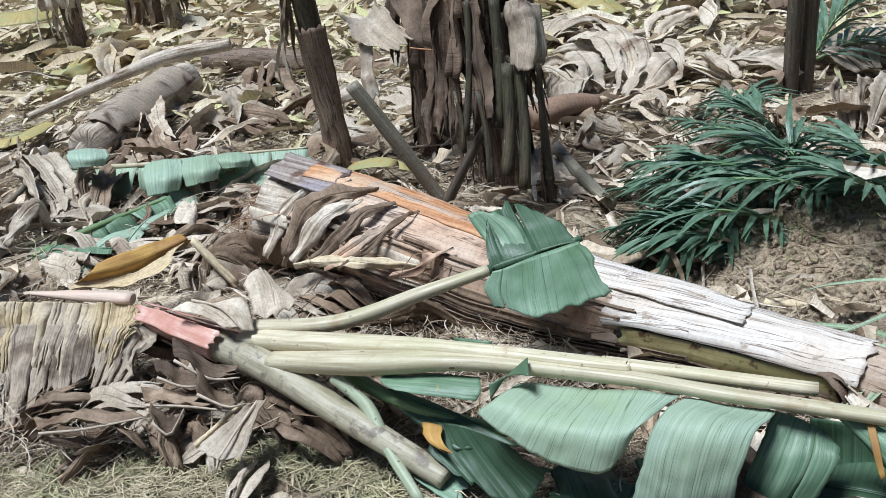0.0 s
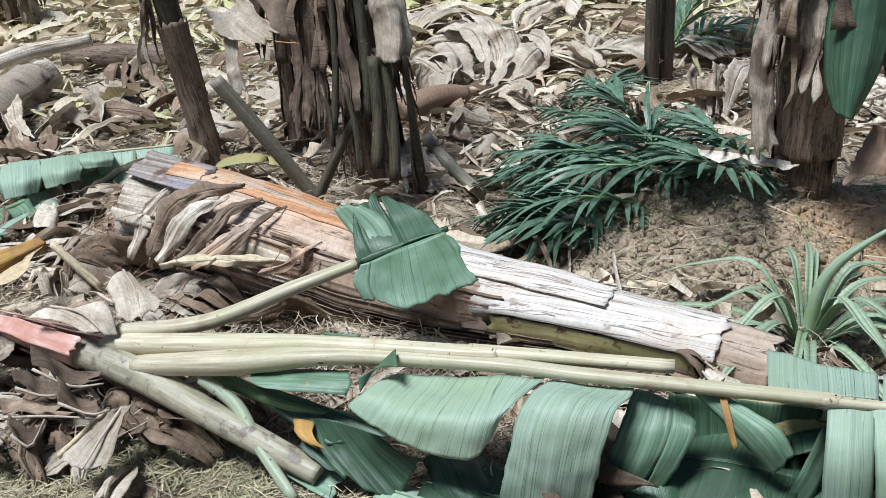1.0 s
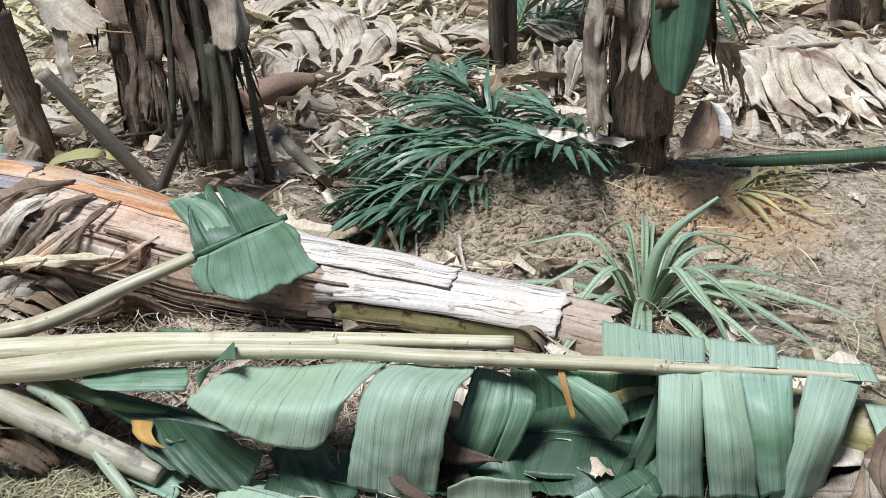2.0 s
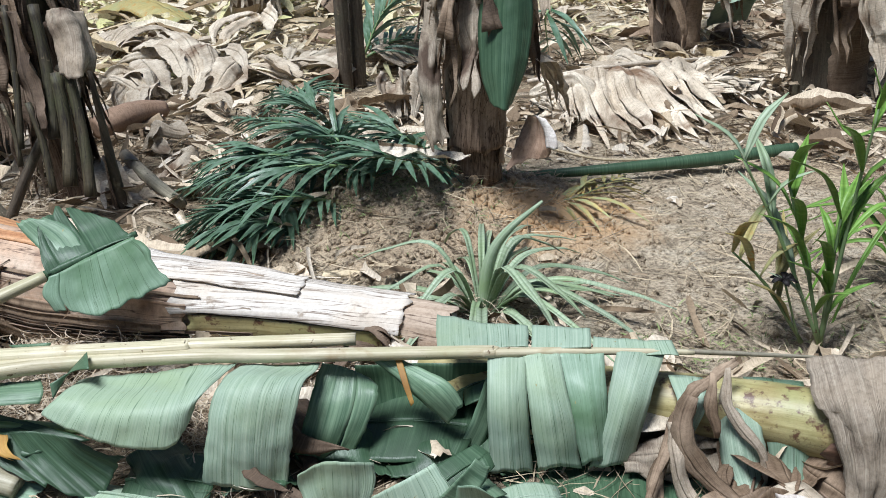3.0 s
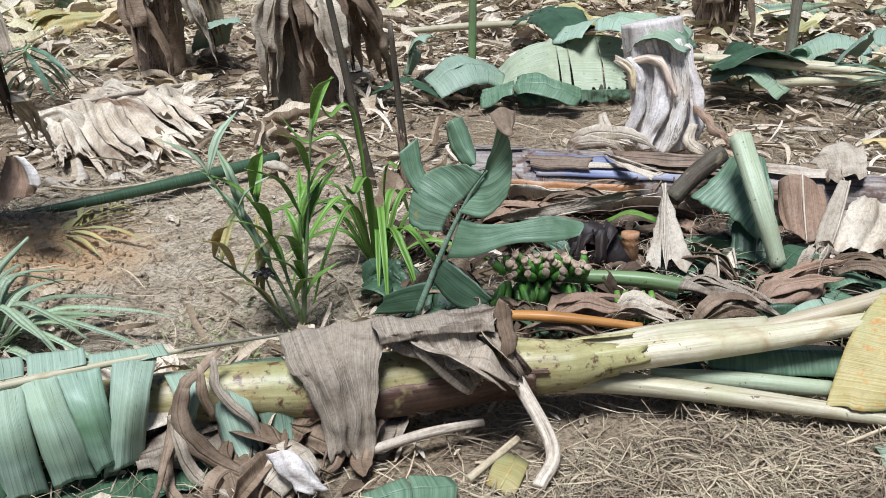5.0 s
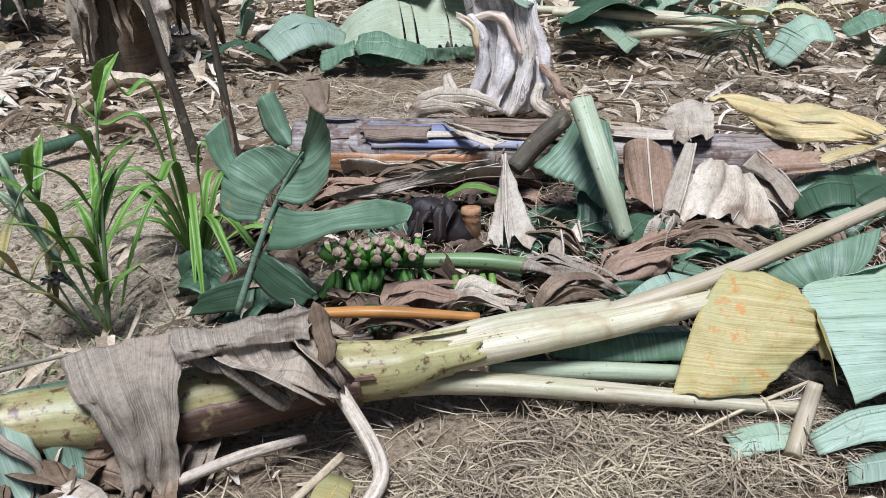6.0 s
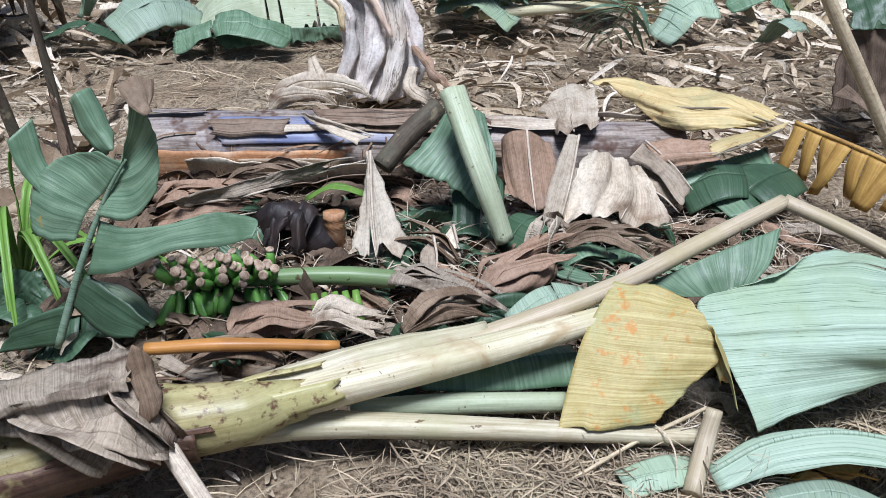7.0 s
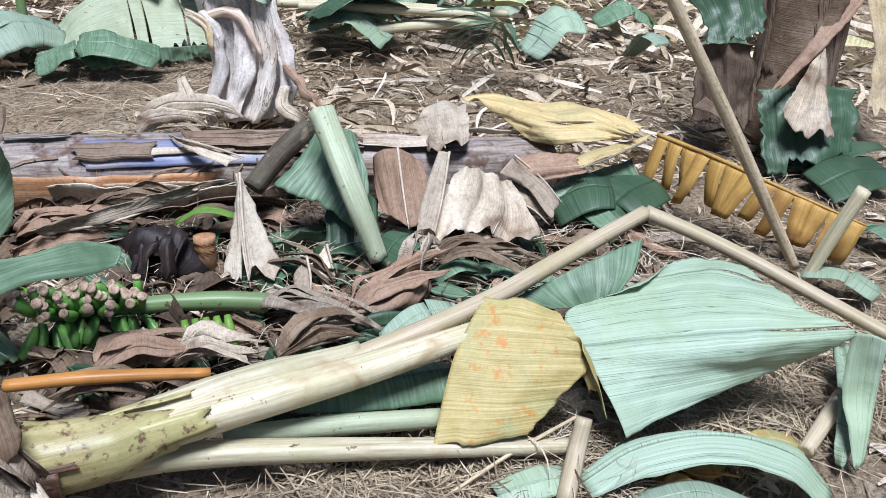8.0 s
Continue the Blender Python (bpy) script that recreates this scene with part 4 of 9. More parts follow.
sheet_part("leaf_blade", [[(0.744, 1.508, 0.261), (0.740, 1.471, 0.234), (0.743, 1.432, 0.183)], [(0.757, 1.502, 0.261), (0.753, 1.466, 0.235), (0.749, 1.429, 0.194)]], LEAF_ORANGE, plant_b, seed=71, crease=0.006)
# Dark backing behind the gap, shade put in as leaf colour.
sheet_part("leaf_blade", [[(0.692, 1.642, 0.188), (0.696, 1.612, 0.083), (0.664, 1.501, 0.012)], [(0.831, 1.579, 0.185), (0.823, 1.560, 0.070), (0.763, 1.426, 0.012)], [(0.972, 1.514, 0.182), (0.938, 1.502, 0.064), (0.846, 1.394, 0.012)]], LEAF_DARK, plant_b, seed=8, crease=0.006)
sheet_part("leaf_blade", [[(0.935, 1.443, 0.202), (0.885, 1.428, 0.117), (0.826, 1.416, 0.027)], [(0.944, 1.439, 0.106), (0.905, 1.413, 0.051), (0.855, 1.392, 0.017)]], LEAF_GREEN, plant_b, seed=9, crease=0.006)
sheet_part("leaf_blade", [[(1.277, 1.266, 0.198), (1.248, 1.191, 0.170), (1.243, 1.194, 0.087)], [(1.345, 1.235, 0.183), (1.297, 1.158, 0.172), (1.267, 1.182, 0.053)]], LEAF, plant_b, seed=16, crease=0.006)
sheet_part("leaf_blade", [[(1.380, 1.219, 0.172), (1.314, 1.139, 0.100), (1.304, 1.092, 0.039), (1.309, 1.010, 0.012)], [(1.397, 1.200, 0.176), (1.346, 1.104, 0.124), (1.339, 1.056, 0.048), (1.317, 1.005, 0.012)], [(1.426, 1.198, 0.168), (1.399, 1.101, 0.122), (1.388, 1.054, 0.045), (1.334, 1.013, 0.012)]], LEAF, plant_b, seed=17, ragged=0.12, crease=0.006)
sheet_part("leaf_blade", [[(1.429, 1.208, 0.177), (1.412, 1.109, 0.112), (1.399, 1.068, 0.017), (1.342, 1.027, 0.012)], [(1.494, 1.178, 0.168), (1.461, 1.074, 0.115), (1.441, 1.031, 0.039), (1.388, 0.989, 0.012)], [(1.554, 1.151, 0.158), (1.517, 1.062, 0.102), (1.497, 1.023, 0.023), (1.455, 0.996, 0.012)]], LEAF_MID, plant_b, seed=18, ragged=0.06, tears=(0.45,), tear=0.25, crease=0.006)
# Wide dark backing below the stalk; its colour stands for shade between strips.
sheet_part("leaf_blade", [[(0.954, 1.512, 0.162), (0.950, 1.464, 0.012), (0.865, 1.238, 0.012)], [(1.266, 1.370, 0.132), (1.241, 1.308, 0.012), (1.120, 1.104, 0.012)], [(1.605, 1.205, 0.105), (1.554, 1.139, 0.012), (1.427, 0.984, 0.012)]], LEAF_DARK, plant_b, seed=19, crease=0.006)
sheet_part("leaf_blade", [[(0.834, 1.492, 0.272), (0.858, 1.548, 0.278), (0.888, 1.605, 0.285)], [(0.924, 1.442, 0.272), (0.944, 1.485, 0.278), (0.959, 1.522, 0.285)], [(1.009, 1.398, 0.270), (1.029, 1.433, 0.275), (1.047, 1.467, 0.280)]], LEAF, plant_b, seed=20, ragged=0.03, crease=0.006)
sheet_part("leaf_blade", [[(1.012, 1.395, 0.268), (1.029, 1.424, 0.276), (1.048, 1.458, 0.285)], [(1.127, 1.339, 0.266), (1.145, 1.367, 0.273), (1.159, 1.393, 0.280)]], LEAF, plant_b, seed=21, ragged=0.03, crease=0.006)
sheet_part("leaf_blade", [[(1.131, 1.340, 0.262), (1.138, 1.352, 0.267), (1.152, 1.374, 0.272)], [(1.285, 1.242, 0.256), (1.293, 1.265, 0.260), (1.301, 1.288, 0.264)]], LEAF, plant_b, seed=22, ragged=0.04, crease=0.006)
sheet_part("leaf_blade", [[(0.049, 1.820, 0.252), (-0.071, 1.871, 0.242), (-0.184, 1.915, 0.221)], [(0.050, 1.779, 0.240), (-0.056, 1.823, 0.235), (-0.170, 1.869, 0.229)], [(0.035, 1.763, 0.224), (-0.059, 1.801, 0.224), (-0.137, 1.835, 0.225)]], LEAF_GREEN, plant_b, seed=23, ragged=0.10, crease=0.006)
sheet_part("leaf_blade", [[(-0.085, 1.850, 0.130), (-0.076, 1.782, 0.105), (-0.021, 1.712, 0.080)], [(-0.005, 1.789, 0.150), (0.039, 1.738, 0.090), (0.101, 1.647, 0.030)], [(0.102, 1.714, 0.140), (0.141, 1.677, 0.120), (0.182, 1.664, 0.100)]], LEAF_DARK, plant_b, seed=24, ragged=0.10, pleat=(0.003, 30), crease=0.006)
sheet_part("leaf_blade", [[(-0.132, 1.843, 0.050), (-0.067, 1.796, 0.045), (0.013, 1.732, 0.040)], [(-0.112, 1.765, 0.040), (-0.070, 1.720, 0.030), (-0.023, 1.678, 0.020)]], LEAF_MID, plant_b, seed=25, ragged=0.10, crease=0.006)
sheet_part("leaf_blade", [[(-0.088, 1.836, 0.140), (-0.078, 1.786, 0.125), (-0.016, 1.722, 0.110)], [(-0.037, 1.803, 0.145), (-0.038, 1.759, 0.133), (-0.014, 1.718, 0.120)]], LEAF_ORANGE, plant_b, seed=26, ragged=0.3, crumple=0.015, crease=0.006)
sheet_part("leaf_blade", [[(0.149, 1.713, 0.300), (0.112, 1.753, 0.285), (0.064, 1.752, 0.270)], [(0.152, 1.774, 0.310), (0.106, 1.771, 0.275), (0.064, 1.736, 0.240)]], LEAF_GREEN, plant_b, seed=27, crease=0.006)
sheet_part("leaf_blade", [[(-0.001, 1.910, 0.300), (0.024, 1.882, 0.285), (0.056, 1.866, 0.270)], [(0.085, 1.856, 0.310), (0.076, 1.852, 0.290), (0.061, 1.857, 0.270)]], LEAF_GREEN, plant_b, seed=28, crease=0.006)
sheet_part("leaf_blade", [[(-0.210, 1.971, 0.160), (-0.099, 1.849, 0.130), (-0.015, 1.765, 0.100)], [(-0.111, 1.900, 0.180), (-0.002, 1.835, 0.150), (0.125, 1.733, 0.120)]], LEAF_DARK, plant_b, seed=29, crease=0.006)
# Four dark sheets near the ground hide the soil and stand for shade.
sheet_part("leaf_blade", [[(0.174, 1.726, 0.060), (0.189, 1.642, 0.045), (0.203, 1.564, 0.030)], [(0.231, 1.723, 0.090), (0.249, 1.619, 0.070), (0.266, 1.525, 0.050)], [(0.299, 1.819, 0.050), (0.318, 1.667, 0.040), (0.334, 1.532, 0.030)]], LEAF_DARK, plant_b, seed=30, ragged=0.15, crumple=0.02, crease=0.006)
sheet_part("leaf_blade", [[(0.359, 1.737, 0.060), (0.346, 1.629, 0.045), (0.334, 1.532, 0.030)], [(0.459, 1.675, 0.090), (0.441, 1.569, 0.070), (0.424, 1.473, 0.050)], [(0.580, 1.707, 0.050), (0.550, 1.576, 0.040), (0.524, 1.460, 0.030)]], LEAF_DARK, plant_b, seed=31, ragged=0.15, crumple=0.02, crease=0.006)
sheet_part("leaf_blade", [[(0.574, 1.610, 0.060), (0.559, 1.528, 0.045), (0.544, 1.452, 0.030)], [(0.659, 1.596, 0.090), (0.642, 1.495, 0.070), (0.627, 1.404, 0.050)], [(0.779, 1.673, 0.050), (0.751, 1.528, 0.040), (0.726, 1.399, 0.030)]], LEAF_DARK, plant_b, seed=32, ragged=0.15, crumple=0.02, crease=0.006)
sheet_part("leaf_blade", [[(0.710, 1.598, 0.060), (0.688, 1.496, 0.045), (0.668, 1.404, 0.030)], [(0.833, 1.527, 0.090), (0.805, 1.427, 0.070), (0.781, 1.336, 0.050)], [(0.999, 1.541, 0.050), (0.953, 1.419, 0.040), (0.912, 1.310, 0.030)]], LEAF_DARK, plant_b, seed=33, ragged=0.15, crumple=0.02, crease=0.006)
sheet_part("leaf_blade", [[(0.921, 1.422, 0.265), (0.886, 1.359, 0.179), (0.880, 1.345, 0.012)], [(0.959, 1.405, 0.265), (0.917, 1.328, 0.191), (0.915, 1.309, 0.030)], [(0.996, 1.388, 0.265), (0.964, 1.326, 0.180), (0.972, 1.310, 0.012)]], LEAF, plant_b, seed=10, ragged=0.03, crumple=0.006, pleat=(0.0012, 45), crease=0.006)
sheet_part("leaf_blade", [[(0.988, 1.392, 0.265), (0.966, 1.322, 0.182), (0.978, 1.303, 0.016)], [(1.025, 1.375, 0.264), (0.998, 1.291, 0.195), (1.009, 1.267, 0.035)], [(1.061, 1.358, 0.263), (1.048, 1.288, 0.183), (1.067, 1.268, 0.016)]], LEAF, plant_b, seed=11, ragged=0.03, crumple=0.006, pleat=(0.0012, 45), crease=0.006)
sheet_part("leaf_blade", [[(1.055, 1.361, 0.263), (1.044, 1.287, 0.172), (1.063, 1.264, 0.026)], [(1.102, 1.340, 0.262), (1.071, 1.258, 0.191), (1.077, 1.236, 0.056)], [(1.148, 1.319, 0.260), (1.118, 1.256, 0.186), (1.119, 1.244, 0.047)]], LEAF_MID, plant_b, seed=12, ragged=0.03, crumple=0.006, pleat=(0.0012, 45), crease=0.006)
sheet_part("leaf_blade", [[(1.172, 1.308, 0.264), (1.108, 1.258, 0.162), (1.076, 1.258, 0.021)], [(1.219, 1.287, 0.259), (1.141, 1.226, 0.181), (1.106, 1.223, 0.045)], [(1.266, 1.265, 0.254), (1.195, 1.221, 0.177), (1.164, 1.224, 0.030)]], LEAF, plant_b, seed=13, ragged=0.03, crumple=0.006, pleat=(0.0012, 45), crease=0.006)
sheet_part("leaf_blade", [[(0.477, 1.402, 0.120), (0.480, 1.413, 0.085), (0.489, 1.392, 0.050)], [(0.524, 1.370, 0.160), (0.526, 1.377, 0.105), (0.529, 1.371, 0.050)], [(0.569, 1.333, 0.170), (0.571, 1.341, 0.110), (0.570, 1.351, 0.050)], [(0.622, 1.335, 0.150), (0.616, 1.326, 0.105), (0.596, 1.329, 0.060)]], LEAF, plant_b, seed=90, ragged=0.04, pleat=(0.003, 40), crease=0.006)
sheet_part("leaf_blade", [[(0.600, 1.319, 0.080), (0.606, 1.314, 0.060), (0.613, 1.303, 0.040)], [(0.662, 1.292, 0.120), (0.667, 1.279, 0.085), (0.672, 1.270, 0.050)], [(0.734, 1.293, 0.140), (0.748, 1.264, 0.115), (0.752, 1.248, 0.090)]], LEAF, plant_b, seed=91, ragged=0.06, pleat=(0.002, 40), crease=0.006)
sheet_part("leaf_blade", [[(0.705, 1.261, 0.060), (0.735, 1.247, 0.045), (0.763, 1.239, 0.030)], [(0.759, 1.243, 0.120), (0.776, 1.241, 0.100), (0.794, 1.226, 0.080)], [(0.809, 1.258, 0.150), (0.823, 1.249, 0.135), (0.844, 1.249, 0.120)]], LEAF_GREEN, plant_b, seed=92, ragged=0.1, crease=0.006)
sheet_part("leaf_blade", [[(0.743, 1.215, 0.130), (0.745, 1.234, 0.080), (0.748, 1.235, 0.030)], [(0.764, 1.178, 0.150), (0.779, 1.190, 0.095), (0.785, 1.198, 0.040)], [(0.799, 1.162, 0.120), (0.816, 1.175, 0.075), (0.831, 1.183, 0.030)]], LEAF_MID, plant_b, seed=93, ragged=0.1, crease=0.006)
sheet_part("leaf_blade", [[(0.800, 1.174, 0.100), (0.812, 1.181, 0.070), (0.821, 1.175, 0.040)], [(0.850, 1.120, 0.120), (0.869, 1.135, 0.080), (0.877, 1.140, 0.040)], [(0.915, 1.094, 0.100), (0.926, 1.103, 0.070), (0.923, 1.112, 0.040)]], LEAF, plant_b, seed=94, ragged=0.08, pleat=(0.002, 40), crease=0.006)
# One more dark backing sheet, standing for shade under the strips.
sheet_part("leaf_blade", [[(1.158, 1.353, 0.098), (1.123, 1.300, 0.012), (1.025, 1.117, 0.012)], [(1.232, 1.319, 0.106), (1.221, 1.266, 0.012), (1.136, 1.094, 0.012)]], LEAF_DARK, plant_b, seed=95, crease=0.006)

# ---- second fallen plant: yellow trunk, fork of stalks ----
plant_c = thing("fallen_banana_plant", (1.876, 0.922, 0.000), "fallen yellow-green banana trunk forking into long pale stalks", "banana plant")
CP = [(0.857, 1.641, 0.110), (1.405, 1.188, 0.110), (1.639, 0.946, 0.110), (1.884, 0.751, 0.120), (1.932, 0.665, 0.130), (2.001, 0.567, 0.140), (2.095, 0.469, 0.160)]
CR = [0.06, 0.07, 0.078, 0.08, 0.074, 0.064, 0.03]
tube_part("stem", CP, CR, TRUNK_YELLOW, plant_c, seg=26, lump=0.08)
sheath_part("sheath", CP, CR, -100, 18, TRUNK_ROT, plant_c, "brown rotting sheath", u0=0.25, u1=0.70, lift=0.009, jag=0.35, seed=21)
blade_part("sheath_edge", [(1.663, 0.931, 0.190), (1.644, 0.904, 0.170), (1.635, 0.890, 0.140)], [0.015, 0.025, 0.02], [0.02, 0.03, 0.02], SHEATH_BLUE, plant_c, "blue violet torn sheath edge", crumple=0.012, seed=22)
M1 = [(1.933, 0.666, 0.125), (2.098, 0.471, 0.160), (2.327, 0.201, 0.200), (2.526, -0.002, 0.230)]
tube_part("stalk", M1, [0.045, 0.050, 0.044, 0.037, 0.031, 0.027], PETIOLE, plant_c, groove=0.3, seg=16)
for k in range(5):
    sheath_part("sheath", M1, [0.045, 0.050, 0.044, 0.037, 0.031, 0.027], -60 + 50 * k, 5 + 50 * k, TRUNK_YELLOW, plant_c, u0=0.0, u1=0.30 + 0.1 * math.sin(k * 2.3), lift=0.005 + 0.002 * (k % 2), jag=0.35, crumple=0.003, seed=360 + k, seg=6)
for k in range(9):
    a0 = -70 + 22 * k
    sheath_part("dark_scar", CP, CR, a0, a0 + 9, TRUNK_ROT, plant_c, u0=0.40 + 0.06 * (k % 4), u1=0.47 + 0.07 * (k % 5), lift=0.009, jag=0.9, seed=370 + k, seg=4)
M2 = [(2.198, 0.423, 0.160), (2.381, 0.224, 0.200), (2.573, 0.016, 0.270), (2.796, -0.126, 0.310), (3.003, -0.272, 0.360)]
tube_part("stalk", M2, [0.02, 0.022, 0.022, 0.021, 0.019], PETIOLE_TAN, plant_c, groove=0.3, seg=14)
tube_part("stalk", [(3.006, -0.271, 0.360), (2.989, -0.481, 0.310), (2.922, -0.874, 0.200)], [0.019, 0.019, 0.017], PETIOLE_TAN, plant_c, "snapped end of the stalk", groove=0.3, seg=14)
tube_part("stalk", [(1.987, 0.588, 0.090), (2.088, 0.467, 0.080), (2.212, 0.221, 0.075), (2.431, -0.242, 0.060)], [0.03, 0.03, 0.026, 0.018], PETIOLE, plant_c, groove=0.3, seg=14)
tube_part("stalk", [(2.162, 0.431, 0.080), (2.275, 0.250, 0.080), (2.402, 0.043, 0.070)], [0.02, 0.024, 0.022], PALE_GREEN, plant_c, seg=12)
blade_part("sheath", [(1.918, 0.674, 0.190), (2.057, 0.548, 0.200), (2.213, 0.404, 0.220), (2.393, 0.230, 0.220)], [0.03, 0.05, 0.06, 0.02], [0.03, 0.06, 0.06, 0.03], PETIOLE, plant_c,
           "pale open stalk sheath", la=(10, 50), ra=(20, 60), crumple=0.006, seed=23, thick=0.004)
blade_part("leaf_blade", [(2.297, 0.341, 0.130), (2.394, 0.199, 0.130), (2.503, 0.056, 0.130)], [0.03, 0.05, 0.05], [0.05, 0.07, 0.07], LEAF_GREEN, plant_c, la=(0, 20), ra=(20, 50), crumple=0.005, seed=24)
# yellow and pale leaves on the forked stalks
sheet_part("leaf_blade", [[(2.577, 0.009, 0.290), (2.595, -0.065, 0.290), (2.574, -0.155, 0.290)], [(2.495, 0.023, 0.250), (2.520, -0.090, 0.255), (2.536, -0.210, 0.260)], [(2.426, 0.031, 0.200), (2.458, -0.113, 0.205), (2.507, -0.247, 0.210)], [(2.363, 0.030, 0.140), (2.396, -0.092, 0.145), (2.457, -0.202, 0.150)], [(2.287, 0.022, 0.080), (2.327, -0.062, 0.085), (2.389, -0.157, 0.090)]], LEAF_YELLOW, plant_c, "yellowing leaf with brown flecks", seed=25, ragged=0.05, crumple=0.010, pleat=(0.0016, 40), crease=0.006)
sheet_part("leaf_blade", [[(2.523, -0.186, 0.260), (2.517, -0.220, 0.205), (2.492, -0.257, 0.150)], [(2.521, -0.213, 0.270), (2.517, -0.248, 0.215), (2.486, -0.273, 0.160)], [(2.497, -0.233, 0.250), (2.473, -0.280, 0.185), (2.450, -0.309, 0.120)]], LEAF_YELLOW, plant_c, seed=26, ragged=0.1, crease=0.006)
sheet_part("leaf_blade", [[(2.714, -0.309, 0.320), (2.905, -0.395, 0.315), (2.914, -0.515, 0.310)], [(2.593, -0.170, 0.280), (2.762, -0.413, 0.295), (2.783, -0.659, 0.310)], [(2.532, -0.236, 0.220), (2.620, -0.470, 0.255), (2.735, -0.767, 0.290)], [(2.478, -0.294, 0.170), (2.590, -0.461, 0.185), (2.722, -0.659, 0.200)], [(2.431, -0.351, 0.110), (2.511, -0.419, 0.130), (2.638, -0.537, 0.150)]], LEAF, plant_c, seed=27, ragged=0.03, crumple=0.010, tears=(0.12, 0.45), tear=0.35, pleat=(0.0012, 40), crease=0.006)
sheet_part("leaf_blade", [[(2.649, -0.035, 0.250), (2.668, -0.078, 0.235), (2.691, -0.120, 0.220)], [(2.799, -0.162, 0.290), (2.761, -0.187, 0.255), (2.737, -0.209, 0.220)], [(2.926, -0.286, 0.330), (2.832, -0.284, 0.285), (2.727, -0.250, 0.240)]], LEAF_GREEN, plant_c, seed=28, ragged=0.05, crease=0.006)
sheet_part("leaf_blade", [[(2.749, -0.762, 0.280), (2.721, -0.767, 0.155), (2.599, -0.823, 0.030)], [(2.742, -0.801, 0.290), (2.733, -0.815, 0.160), (2.605, -0.829, 0.030)], [(2.749, -0.835, 0.280), (2.729, -0.841, 0.155), (2.617, -0.834, 0.030)]], LEAF, plant_c, seed=29, ragged=0.08, crumple=0.012, crease=0.006)
drop_leaf("fallen_leaf", [(2.355, -0.280, 0.040), (2.430, -0.376, 0.100), (2.493, -0.525, 0.130), (2.531, -0.676, 0.100), (2.538, -0.772, 0.020)], [0.02, 0.03, 0.02, 0.03, 0.03], [0.05, 0.08, 0.07, 0.07, 0.05], LEAF,
          "arched pale green banana leaf strip lying on straw", "banana leaf", la=(0, 20), ra=(10, 25), crumple=0.008, seed=28, swap=True)
tube_part("stalk", [(2.428, -0.259, 0.140), (2.389, -0.257, 0.080), (2.287, -0.260, 0.030)], [0.017, 0.02, 0.02], PETIOLE_TAN, plant_c, seg=12)

# ---- leaning trunk behind, dark heap, bunch ----
trunk_d = thing("felled_banana_tree", (3.252, 1.302, 0.000), "felled purplish banana trunk with torn brown sheaths", "banana tree")
DP = [(2.915, 1.608, 0.140), (3.105, 1.262, 0.140), (3.316, 0.879, 0.140), (3.546, 0.434, 0.130), (3.745, 0.118, 0.120)]
DR = [0.10, 0.11, 0.11, 0.10, 0.09]
tube_part("core", DP, DR, TRUNK_PURPLE, trunk_d, seg=26, lump=0.12, flute=(4, 0.03))
sheath_part("sheath", DP, DR, 30, 75, SHEATH_BLUE, trunk_d, "blue grey glossy sheath", u0=0.17, u1=0.5, lift=0.007, jag=0.08, seed=31)
rnd = random.Random(12)
for k in range(18):
    u, a0 = rnd.uniform(0.0, 0.75), rnd.uniform(-80, 120)
    sheath_part("sheath", DP, DR, a0, a0 + rnd.uniform(8, 26), rnd.choice([TRUNK_DRY, TRUNK_BROWN, DRY, DRY_DARK, TRUNK_PURPLE]), trunk_d, u0=u, u1=u + rnd.uniform(0.12, 0.25), lift=rnd.uniform(0.01, 0.025), jag=0.25,
                curl=rnd.uniform(0, 0.015), crumple=0.01, seed=330 + k, seg=5)
sheath_part("sheath", DP, DR, -50, 20, SHEATH_ORANGE, trunk_d, "orange brown sheath", u0=0.02, u1=0.4, lift=0.012, jag=0.12, curl=0.01, seed=32)
sheath_part("sheath", DP, DR, -90, -10, TRUNK_BROWN, trunk_d, u0=0.0, u1=0.5, lift=0.03, jag=0.4, curl=0.05, crumple=0.02, seed=33)
sheath_part("sheath", DP, DR, -40, 10, DRY, trunk_d, u0=0.12, u1=0.45, lift=0.03, jag=0.5, curl=0.05, crumple=0.02, seed=34)
rnd = random.Random(8)
sk = Skin()
for _ in range(90):
    u = rnd.uniform(0, 0.6)
    c = spline(DP, 30)[int(u * 29)] + V3((-0.09, rnd.uniform(-0.03, 0.03), rnd.uniform(-0.1, 0.08)))
    fibres(sk, c, (-0.5, rnd.uniform(-1, 1), -0.5), 1, 0.16, 0.02, rnd, 0.006)
tagged(part("fibre", sk, FIBRE, trunk_d, "torn brown fibres"), kind="stuff")


